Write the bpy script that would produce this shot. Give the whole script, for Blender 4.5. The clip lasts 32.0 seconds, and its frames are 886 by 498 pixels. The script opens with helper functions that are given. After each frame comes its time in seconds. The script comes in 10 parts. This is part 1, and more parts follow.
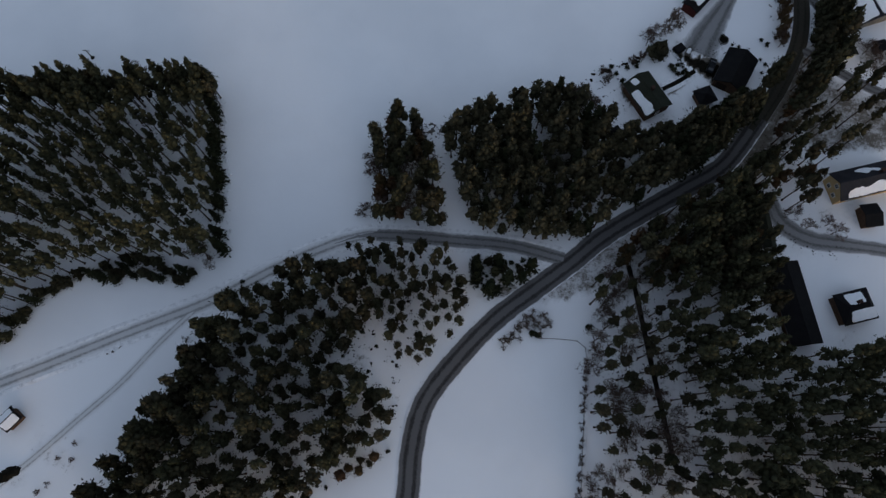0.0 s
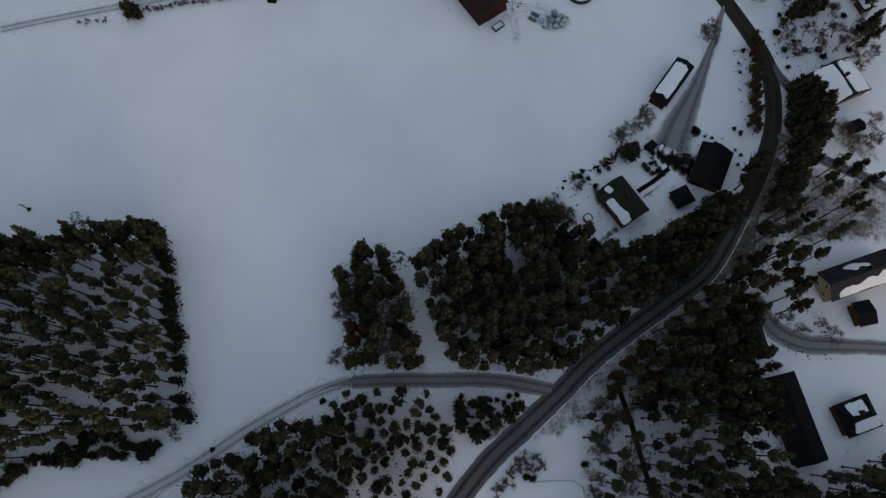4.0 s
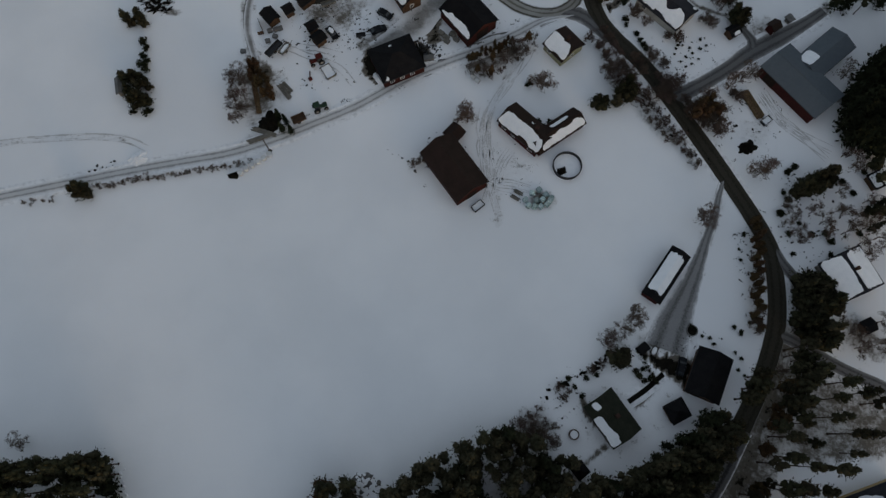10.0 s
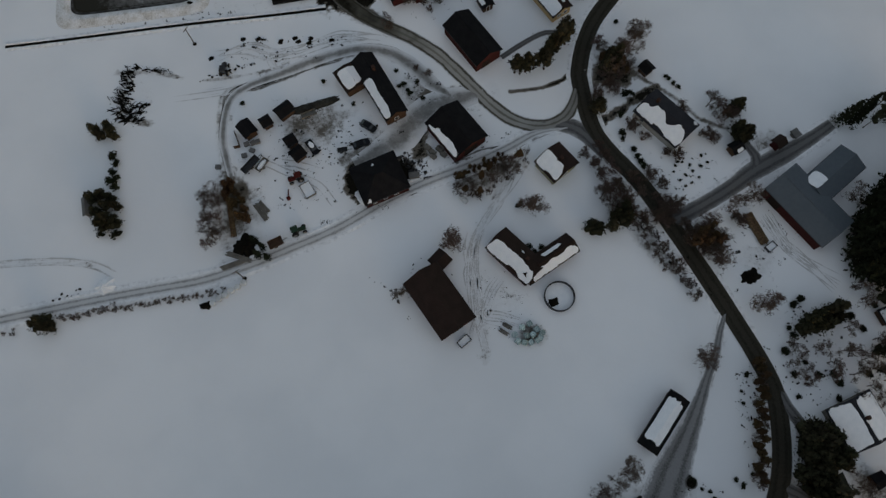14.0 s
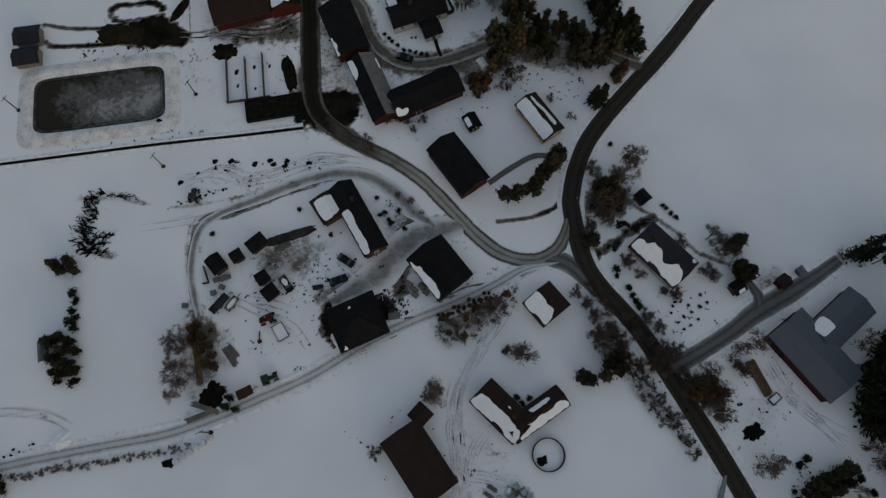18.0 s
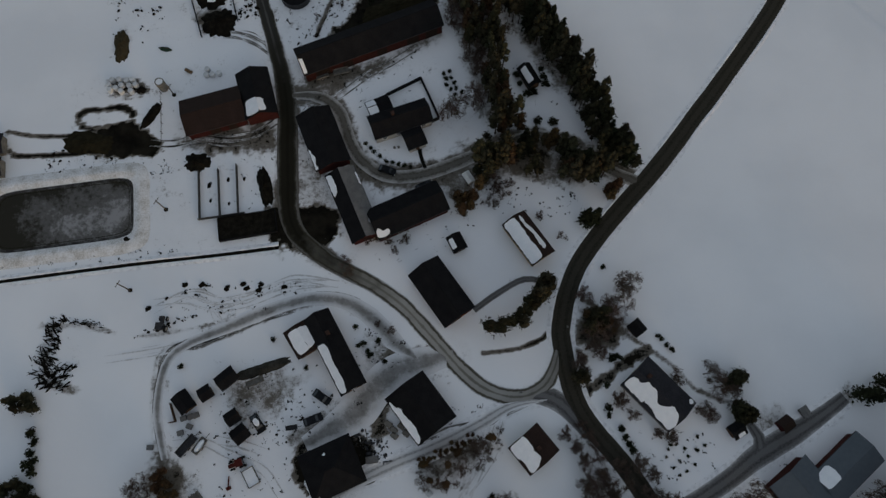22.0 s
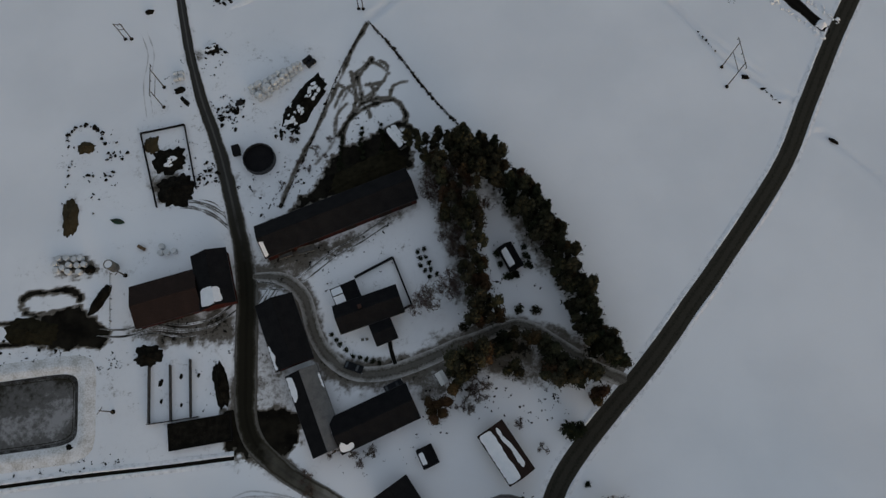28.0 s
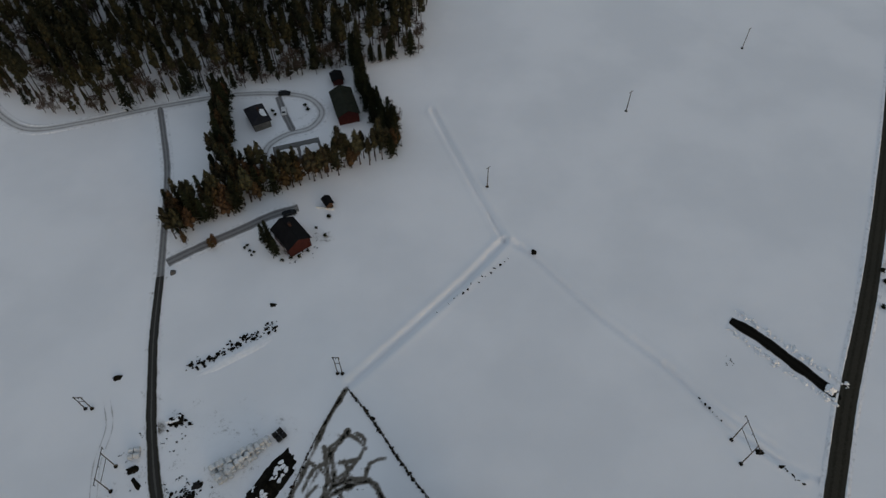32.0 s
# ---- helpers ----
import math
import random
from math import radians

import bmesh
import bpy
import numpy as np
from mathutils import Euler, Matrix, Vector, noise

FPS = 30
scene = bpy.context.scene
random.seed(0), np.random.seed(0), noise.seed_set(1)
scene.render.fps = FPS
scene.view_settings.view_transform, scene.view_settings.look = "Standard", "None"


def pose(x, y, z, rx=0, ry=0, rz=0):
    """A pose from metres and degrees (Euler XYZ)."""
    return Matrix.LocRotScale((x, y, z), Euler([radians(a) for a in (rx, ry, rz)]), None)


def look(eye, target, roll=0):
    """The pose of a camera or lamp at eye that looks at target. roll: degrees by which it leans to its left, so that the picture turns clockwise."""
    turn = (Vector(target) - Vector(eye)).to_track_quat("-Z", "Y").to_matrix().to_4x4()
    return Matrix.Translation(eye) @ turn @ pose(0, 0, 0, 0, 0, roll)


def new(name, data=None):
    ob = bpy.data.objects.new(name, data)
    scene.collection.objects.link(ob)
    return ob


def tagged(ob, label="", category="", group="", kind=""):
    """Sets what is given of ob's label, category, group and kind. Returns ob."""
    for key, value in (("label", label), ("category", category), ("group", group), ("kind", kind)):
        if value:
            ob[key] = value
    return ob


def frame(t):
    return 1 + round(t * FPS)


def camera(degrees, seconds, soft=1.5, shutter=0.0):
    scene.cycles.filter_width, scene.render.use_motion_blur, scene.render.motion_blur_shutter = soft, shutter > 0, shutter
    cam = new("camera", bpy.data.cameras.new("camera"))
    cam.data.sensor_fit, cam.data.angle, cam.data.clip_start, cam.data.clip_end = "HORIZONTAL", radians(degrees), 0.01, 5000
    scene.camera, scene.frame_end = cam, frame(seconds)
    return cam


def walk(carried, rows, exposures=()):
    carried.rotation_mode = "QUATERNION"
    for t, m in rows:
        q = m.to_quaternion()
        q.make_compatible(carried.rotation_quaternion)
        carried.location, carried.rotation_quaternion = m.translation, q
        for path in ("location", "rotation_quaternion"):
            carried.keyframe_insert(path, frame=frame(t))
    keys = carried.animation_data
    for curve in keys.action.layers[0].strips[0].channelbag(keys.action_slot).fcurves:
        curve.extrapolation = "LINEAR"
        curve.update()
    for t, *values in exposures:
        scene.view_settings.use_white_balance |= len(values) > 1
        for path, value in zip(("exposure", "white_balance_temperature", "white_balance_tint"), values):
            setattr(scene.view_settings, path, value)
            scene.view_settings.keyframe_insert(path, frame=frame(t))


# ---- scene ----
cam = camera(68.78, 32.0, soft=1.4)
ROWS = [
    (0.0, 0.00, 0.00, 143.34, 3.95, -73.75, -0.36),
    (0.5, -0.03, 3.90, 143.34, 3.73, -73.72, -0.16),
    (1.0, -0.11, 8.18, 143.33, 3.59, -73.72, 0.05),
    (1.5, -0.20, 12.25, 143.35, 3.40, -73.74, 0.24),
    (2.0, -0.29, 16.08, 143.37, 3.24, -73.81, 0.43),
    (2.5, -0.30, 20.24, 143.42, 2.74, -73.87, 0.57),
    (4.5, 1.11, 36.67, 143.78, -3.38, -74.08, 0.76),
    (5.0, 1.50, 40.83, 143.84, -3.54, -74.11, 0.99),
    (5.5, 1.98, 44.90, 143.87, -3.58, -74.10, 1.07),
    (6.0, 2.66, 49.14, 143.89, -3.53, -74.06, 1.11),
    (6.5, 3.24, 52.77, 143.90, -3.42, -74.02, 1.10),
    (7.0, 3.95, 56.97, 143.90, -3.32, -73.98, 1.02),
    (7.5, 4.70, 60.86, 143.91, -3.09, -73.95, 0.94),
    (8.0, 5.33, 64.36, 143.93, -2.92, -73.93, 0.81),
    (8.5, 6.07, 68.54, 143.97, -2.74, -73.91, 0.64),
    (9.0, 6.90, 72.62, 144.02, -2.46, -73.91, 0.47),
    (9.5, 7.68, 76.68, 144.06, -2.20, -73.95, 0.27),
    (10.0, 8.43, 80.79, 144.09, -1.97, -73.99, 0.09),
    (10.5, 9.10, 84.57, 144.16, -1.80, -74.00, -0.04),
    (11.0, 9.72, 88.76, 144.25, -1.66, -73.98, -0.11),
    (11.5, 10.28, 92.55, 144.29, -1.59, -74.00, -0.14),
    (12.0, 10.92, 96.69, 144.28, -1.59, -74.06, -0.15),
    (12.5, 11.50, 100.70, 144.27, -1.57, -74.06, -0.15),
    (13.0, 12.07, 104.82, 144.23, -1.57, -74.02, -0.13),
    (13.5, 12.55, 108.14, 144.16, -1.61, -73.97, -0.08),
    (14.0, 13.07, 112.29, 144.06, -1.69, -73.91, 0.04),
    (14.5, 13.58, 116.06, 143.95, -1.82, -73.84, 0.20),
    (16.5, 15.42, 131.31, 143.56, -2.30, -73.42, 0.80),
    (17.0, 16.31, 137.97, 143.45, -2.34, -73.36, 0.90),
    (17.5, 16.38, 137.87, 143.39, -2.29, -73.31, 0.87),
    (18.0, 17.52, 144.54, 143.40, -2.24, -73.23, 0.85),
    (18.5, 18.06, 147.64, 143.41, -2.14, -73.19, 0.77),
    (19.0, 18.55, 149.68, 143.45, -2.00, -73.18, 0.69),
    (19.5, 19.34, 154.42, 143.52, -1.88, -73.17, 0.64),
    (20.0, 19.96, 158.43, 143.59, -1.83, -73.19, 0.60),
    (20.5, 20.54, 162.48, 143.62, -1.84, -73.24, 0.60),
    (21.0, 21.10, 166.27, 143.65, -1.87, -73.24, 0.66),
    (21.5, 21.59, 170.04, 143.70, -1.93, -73.21, 0.73),
    (22.0, 22.32, 174.92, 143.76, -1.99, -73.16, 0.82),
    (22.5, 22.75, 177.99, 143.82, -2.02, -73.13, 0.87),
    (23.0, 23.22, 181.11, 143.86, -2.03, -73.12, 0.88),
    (23.5, 24.00, 185.88, 143.87, -1.98, -73.13, 0.84),
    (24.0, 24.69, 189.88, 143.88, -1.85, -73.14, 0.74),
    (24.5, 25.39, 193.63, 143.88, -1.68, -73.17, 0.60),
    (25.0, 26.16, 198.03, 143.90, -1.47, -73.22, 0.45),
    (25.5, 26.94, 202.17, 143.95, -1.24, -73.30, 0.25),
    (27.5, 29.99, 218.22, 144.40, -0.27, -73.57, -0.55),
    (28.0, 30.83, 222.84, 144.54, -0.02, -73.66, -0.77),
    (28.5, 31.58, 226.61, 144.70, 0.25, -73.78, -1.01),
    (29.0, 32.47, 231.32, 144.88, 0.54, -73.91, -1.21),
    (29.5, 33.07, 234.94, 145.04, 0.74, -75.07, -1.37),
    (30.0, 33.60, 239.25, 145.12, 0.81, -76.33, -1.44),
    (30.5, 34.35, 243.56, 145.06, 0.72, -72.14, -1.42),
    (31.0, 35.29, 248.27, 145.09, 0.55, -65.07, -1.29),
    (31.5, 35.77, 252.03, 145.22, 0.28, -59.26, -1.18),
    (32.0, 36.37, 256.13, 145.31, 0.00, -52.05, -1.03),
]


def eye_row(x, y, z, yaw, pitch, roll):
    return pose(x, y, z, 0, 0, yaw) @ pose(0, 0, 0, 90 + pitch) @ pose(0, 0, 0, 0, 0, roll)


walk(cam, [(t, eye_row(*r)) for t, *r in ROWS], [(0.0, 0.97, 6000, 12), (6.0, 0.95, 6400, 10.5), (13.0, 0.745, 6800, 7.5), (19.0, 0.71, 6750, 8.5), (28.0, 0.79, 6700, 9), (32.0, 0.78, 6650, 8)])

# ---- light: a late winter afternoon, low weak sun under thin cloud ----
SUN_AZ, SUN_EL = radians(150), radians(7)
world = bpy.data.worlds.new("winter_sky")
scene.world = world
world.use_nodes = True
wn, wl = world.node_tree.nodes, world.node_tree.links
wn.clear()
sky = wn.new("ShaderNodeTexSky")
sky.sky_type, sky.sun_disc, sky.sun_elevation, sky.sun_rotation = "NISHITA", False, SUN_EL, SUN_AZ
sky.air_density, sky.dust_density, sky.ozone_density = 1.0, 2.5, 1.5
back = wn.new("ShaderNodeBackground")
back.inputs[1].default_value = 0.15
wout = wn.new("ShaderNodeOutputWorld")
wl.new(sky.outputs[0], back.inputs[0])
cloud = wn.new("ShaderNodeBackground")
cloud.inputs[0].default_value, cloud.inputs[1].default_value = (0.93, 1.0, 1.12, 1), 0.2
cover = wn.new("ShaderNodeMixShader")
cover.inputs[0].default_value = 0.62
wl.new(back.outputs[0], cover.inputs[1])
wl.new(cloud.outputs[0], cover.inputs[2])
wl.new(cover.outputs[0], wout.inputs[0])
sun = new("sun", bpy.data.lights.new("sun", "SUN"))
sun.data.energy, sun.data.angle, sun.data.color = 0.2, radians(14), (1.0, 0.7, 0.55)
sun_dir = Vector((math.sin(SUN_AZ) * math.cos(SUN_EL), math.cos(SUN_AZ) * math.cos(SUN_EL), math.sin(SUN_EL)))
sun.matrix_world = look(sun_dir * 400, (0, 0, 0))


# ---- materials ----
def material(name, colours, rough=0.85, scale=1.0, bump=0.15, metal=0.0, fine=8.0, vary=0.0, gloss=0.05):
    """Two scales of noise between two or three colours; vary shifts brightness from object to object."""
    m = bpy.data.materials.new(name)
    m.use_nodes = True
    n, l = m.node_tree.nodes, m.node_tree.links
    b = n["Principled BSDF"]
    b.inputs["Roughness"].default_value, b.inputs["Metallic"].default_value = rough, metal
    b.inputs["Specular IOR Level"].default_value = gloss
    co = n.new("ShaderNodeTexCoord")
    big = n.new("ShaderNodeTexNoise")
    big.inputs["Scale"].default_value, big.inputs["Detail"].default_value = scale, 6
    l.new(co.outputs["Object"], big.inputs["Vector"])
    small = n.new("ShaderNodeTexNoise")
    small.inputs["Scale"].default_value, small.inputs["Detail"].default_value = scale * fine, 4
    l.new(co.outputs["Object"], small.inputs["Vector"])
    mix = n.new("ShaderNodeMath")
    mix.operation = "MULTIPLY_ADD"
    l.new(small.outputs[0], mix.inputs[0])
    mix.inputs[1].default_value = 0.45
    half = n.new("ShaderNodeMath")
    half.operation = "MULTIPLY"
    l.new(big.outputs[0], half.inputs[0])
    half.inputs[1].default_value = 0.55
    l.new(half.outputs[0], mix.inputs[2])
    ramp = n.new("ShaderNodeValToRGB")
    el = ramp.color_ramp.elements
    el[0].position, el[1].position = 0.36, 0.64
    el[0].color, el[1].color = (*colours[0], 1), (*colours[-1], 1)
    if len(colours) > 2:
        el.new(0.5).color = (*colours[1], 1)
    l.new(mix.outputs[0], ramp.inputs[0])
    colour = ramp.outputs[0]
    if vary:
        info = n.new("ShaderNodeObjectInfo")
        hsv = n.new("ShaderNodeHueSaturation")
        rng = n.new("ShaderNodeMapRange")
        rng.inputs[3].default_value, rng.inputs[4].default_value = 1 - vary, 1 + vary
        l.new(info.outputs["Random"], rng.inputs[0])
        l.new(rng.outputs[0], hsv.inputs["Value"])
        hue = n.new("ShaderNodeMapRange")
        hue.inputs[3].default_value, hue.inputs[4].default_value = 0.5 - 0.09 * vary, 0.5 + 0.05 * vary
        l.new(maths(n, l, "FRACT", maths(n, l, "MULTIPLY", info.outputs["Random"], 17.3), 0), hue.inputs[0])
        l.new(hue.outputs[0], hsv.inputs["Hue"])
        l.new(colour, hsv.inputs["Color"])
        colour = hsv.outputs[0]
    l.new(colour, b.inputs["Base Color"])
    if bump:
        bp = n.new("ShaderNodeBump")
        bp.inputs["Strength"].default_value, bp.inputs["Distance"].default_value = bump, 0.1
        l.new(mix.outputs[0], bp.inputs["Height"])
        l.new(bp.outputs[0], b.inputs["Normal"])
    return m


def noise_node(n, l, co, scale, detail=5, rough=0.5):
    t = n.new("ShaderNodeTexNoise")
    t.inputs["Scale"].default_value, t.inputs["Detail"].default_value, t.inputs["Roughness"].default_value = scale, detail, rough
    l.new(co, t.inputs["Vector"])
    return t.outputs[0]


def maths(n, l, op, a, b, c=None):
    m = n.new("ShaderNodeMath")
    m.operation = op
    for i, v in enumerate((a, b, c)):
        if v is None:
            continue
        if isinstance(v, (int, float)):
            m.inputs[i].default_value = v
        else:
            l.new(v, m.inputs[i])
    return m.outputs[0]


def blend(n, l, f, a, b):
    m = n.new("ShaderNodeMix")
    m.data_type = "RGBA"
    l.new(f, m.inputs[0])
    for i, v in ((6, a), (7, b)):
        if isinstance(v, tuple):
            m.inputs[i].default_value = (*v, 1)
        else:
            l.new(v, m.inputs[i])
    return m.outputs[2]


def step_up(n, l, v, lo, hi):
    r = n.new("ShaderNodeMapRange")
    r.interpolation_type = "SMOOTHSTEP"
    l.new(v, r.inputs[0])
    r.inputs[1].default_value, r.inputs[2].default_value = lo, hi
    return r.outputs[0]


def ground_material():
    """Wind-packed snow, with trampled and bare places, and some painted shade, by the ground's own point layer."""
    m = bpy.data.materials.new("snow_ground")
    m.use_nodes = True
    n, l = m.node_tree.nodes, m.node_tree.links
    b = n["Principled BSDF"]
    b.inputs["Roughness"].default_value, b.inputs["Specular IOR Level"].default_value = 0.9, 0.04
    co = n.new("ShaderNodeTexCoord").outputs["Object"]
    at = n.new("ShaderNodeAttribute")
    at.attribute_name = "dirt_shade"
    big, mid, fine = noise_node(n, l, co, 0.03), noise_node(n, l, co, 0.22, 8, 0.62), noise_node(n, l, co, 1.1, 8, 0.65)
    snow = blend(n, l, step_up(n, l, big, 0.35, 0.65), (0.75, 0.765, 0.79), (0.82, 0.83, 0.85))
    tiny = noise_node(n, l, co, 3.6, 5)
    grain = maths(n, l, "ADD", maths(n, l, "MULTIPLY", mid, 0.5), maths(n, l, "ADD", maths(n, l, "MULTIPLY", fine, 0.35), maths(n, l, "MULTIPLY", tiny, 0.15)))
    amount = at.outputs["Fac"]
    worn = maths(n, l, "ADD", maths(n, l, "MULTIPLY", grain, step_up(n, l, amount, 0.005, 0.08)), maths(n, l, "MULTIPLY", amount, 0.37))
    tint = blend(n, l, maths(n, l, "MULTIPLY", step_up(n, l, maths(n, l, "ADD", amount, maths(n, l, "MULTIPLY", maths(n, l, "SUBTRACT", grain, 0.5), maths(n, l, "MINIMUM", maths(n, l, "MULTIPLY", amount, 2.5), 0.8))), 0.1, 0.6), 0.74), snow, (0.17, 0.15, 0.128))
    packed = blend(n, l, step_up(n, l, worn, 0.6, 0.75), tint, (0.125, 0.112, 0.094))
    soil = blend(n, l, step_up(n, l, mid, 0.35, 0.65), (0.005, 0.0046, 0.0036), (0.017, 0.0148, 0.0105))
    col = blend(n, l, step_up(n, l, worn, 0.79, 0.86), packed, soil)
    l.new(col, b.inputs["Base Color"])
    bp = n.new("ShaderNodeBump")
    bp.inputs["Strength"].default_value, bp.inputs["Distance"].default_value = 0.25, 0.25
    l.new(maths(n, l, "ADD", mid, maths(n, l, "MULTIPLY", big, 2.0)), bp.inputs["Height"])
    l.new(bp.outputs[0], b.inputs["Normal"])
    return m


def road_material(name, tar, slush, edge, ruts, verge=(0.76, 0.77, 0.79), rag=1.0):
    """A driven surface: bare wheel ruts, slush between them and snow that thickens at the edges ('across' runs -1..1)."""
    m = bpy.data.materials.new(name)
    m.use_nodes = True
    n, l = m.node_tree.nodes, m.node_tree.links
    b = n["Principled BSDF"]
    b.inputs["Roughness"].default_value, b.inputs["Specular IOR Level"].default_value = 0.8, 0.03
    co = n.new("ShaderNodeTexCoord").outputs["Object"]
    at = n.new("ShaderNodeAttribute")
    at.attribute_name = "across"
    a = maths(n, l, "ABSOLUTE", at.outputs["Fac"], 0)
    mid, fine = noise_node(n, l, co, 0.35, 6), noise_node(n, l, co, 3.0, 5)
    wob = maths(n, l, "ADD", maths(n, l, "MULTIPLY", maths(n, l, "SUBTRACT", mid, 0.5), 0.5), maths(n, l, "MULTIPLY", maths(n, l, "SUBTRACT", fine, 0.5), 0.35))
    rut = step_up(n, l, maths(n, l, "ADD", maths(n, l, "ABSOLUTE", maths(n, l, "SUBTRACT", a, 0.42), 0), maths(n, l, "MULTIPLY", wob, 0.5)), 0.05, 0.24)
    base = blend(n, l, step_up(n, l, fine, 0.3, 0.7), tuple(c * 0.75 for c in tar), tuple(c * 1.25 for c in tar))
    col = blend(n, l, maths(n, l, "MULTIPLY", rut, ruts), base, slush)
    col = blend(n, l, step_up(n, l, maths(n, l, "ADD", a, maths(n, l, "MULTIPLY", wob, rag)), edge, edge + (0.3 * rag if rag < 1 else 1.08 - edge)), col, verge)
    l.new(col, b.inputs["Base Color"])
    bp = n.new("ShaderNodeBump")
    bp.inputs["Strength"].default_value, bp.inputs["Distance"].default_value = 0.3, 0.05
    l.new(fine, bp.inputs["Height"])
    l.new(bp.outputs[0], b.inputs["Normal"])
    return m


def ramp(n, l, v, stops):
    r = n.new("ShaderNodeValToRGB")
    e = r.color_ramp.elements
    while len(e) < len(stops):
        e.new(0.5)
    for k, (at, c) in zip(e, stops):
        k.position, k.color = at, (*c, 1)
    l.new(v, r.inputs[0])
    return r.outputs[0]


def lane_material():
    """The village lane: worn grey near the road, black mud past the farm, frosted grey beyond; olive verges that fade into snow."""
    m = bpy.data.materials.new("village_lane_surface")
    m.use_nodes = True
    n, l = m.node_tree.nodes, m.node_tree.links
    b = n["Principled BSDF"]
    b.inputs["Roughness"].default_value, b.inputs["Specular IOR Level"].default_value = 0.85, 0.03
    co = n.new("ShaderNodeTexCoord").outputs["Object"]
    at, al = n.new("ShaderNodeAttribute"), n.new("ShaderNodeAttribute")
    at.attribute_name, al.attribute_name = "across", "along"
    a = maths(n, l, "ABSOLUTE", at.outputs["Fac"], 0)
    mid, fine = noise_node(n, l, co, 0.25, 6), noise_node(n, l, co, 2.2, 5)
    t = maths(n, l, "ADD", al.outputs["Fac"], maths(n, l, "MULTIPLY", maths(n, l, "SUBTRACT", mid, 0.5), 0.12))
    bed = ramp(n, l, t, [(0.0, (0.14, 0.137, 0.127)), (0.12, (0.3, 0.294, 0.275)), (0.22, (0.33, 0.322, 0.3)), (0.29, (0.12, 0.113, 0.094)), (0.36, (0.016, 0.0145, 0.010)), (0.55, (0.022, 0.02, 0.0145)), (0.62, (0.035, 0.0335, 0.03)), (1.0, (0.045, 0.044, 0.042))])
    crown = ramp(n, l, t, [(0.0, (0.09, 0.087, 0.076)), (0.22, (0.2, 0.191, 0.166)), (0.36, (0.012, 0.011, 0.0075)), (0.55, (0.017, 0.0155, 0.011)), (0.62, (0.075, 0.073, 0.068)), (1.0, (0.1, 0.098, 0.094))])
    verge = ramp(n, l, t, [(0.0, (0.06, 0.056, 0.042)), (0.22, (0.065, 0.06, 0.044)), (0.36, (0.03, 0.027, 0.019)), (0.55, (0.04, 0.037, 0.028)), (1.0, (0.02, 0.0185, 0.014))])
    wob = maths(n, l, "ADD", maths(n, l, "MULTIPLY", maths(n, l, "SUBTRACT", mid, 0.5), 0.6), maths(n, l, "MULTIPLY", maths(n, l, "SUBTRACT", fine, 0.5), 0.3))
    col = blend(n, l, step_up(n, l, maths(n, l, "ADD", a, maths(n, l, "MULTIPLY", wob, 0.5)), 0.05, 0.2), crown, bed)
    col = blend(n, l, step_up(n, l, maths(n, l, "ADD", a, maths(n, l, "MULTIPLY", wob, 0.7)), 0.52, 0.68), col, verge)
    col = blend(n, l, step_up(n, l, maths(n, l, "ADD", a, maths(n, l, "MULTIPLY", wob, 1.1)), 0.68, 0.98), col, (0.17, 0.163, 0.15))
    col = blend(n, l, step_up(n, l, maths(n, l, "ADD", a, maths(n, l, "MULTIPLY", wob, 0.8)), 0.8, 1.0), col, ramp(n, l, t, [(0.24, (0.72, 0.73, 0.75)), (0.33, (0.07, 0.065, 0.055)), (0.52, (0.11, 0.103, 0.09)), (0.62, (0.72, 0.73, 0.75))]))
    l.new(col, b.inputs["Base Color"])
    return m


def slush_material():
    """Snow churned to grey slush by wheels, dark where it has melted through, thinning out to clean snow at both sides."""
    m = bpy.data.materials.new("grey_yard_slush")
    m.use_nodes = True
    n, l = m.node_tree.nodes, m.node_tree.links
    b = n["Principled BSDF"]
    b.inputs["Roughness"].default_value, b.inputs["Specular IOR Level"].default_value = 0.85, 0.03
    co = n.new("ShaderNodeTexCoord").outputs["Object"]
    at = n.new("ShaderNodeAttribute")
    at.attribute_name = "across"
    a = maths(n, l, "ABSOLUTE", at.outputs["Fac"], 0)
    mid, fine = noise_node(n, l, co, 0.3, 7, 0.6), noise_node(n, l, co, 1.8, 6, 0.6)
    rough = maths(n, l, "ADD", maths(n, l, "MULTIPLY", maths(n, l, "SUBTRACT", mid, 0.5), 1.5), maths(n, l, "MULTIPLY", maths(n, l, "SUBTRACT", fine, 0.5), 0.6))
    cover = maths(n, l, "ADD", maths(n, l, "SUBTRACT", 1.0, a), maths(n, l, "MULTIPLY", rough, maths(n, l, "SUBTRACT", 1.1, a)))
    wheel = maths(n, l, "ABSOLUTE", maths(n, l, "SUBTRACT", a, 0.4), 0)
    col = blend(n, l, step_up(n, l, cover, 0.05, 0.85), (0.66, 0.665, 0.68), (0.25, 0.246, 0.24))
    col = blend(n, l, step_up(n, l, maths(n, l, "SUBTRACT", maths(n, l, "ADD", cover, 0.1), wheel), 0.55, 1.3), col, (0.085, 0.08, 0.07))
    col = blend(n, l, step_up(n, l, maths(n, l, "SUBTRACT", cover, wheel), 0.9, 1.1), col, (0.015, 0.0135, 0.01))
    l.new(col, b.inputs["Base Color"])
    return m


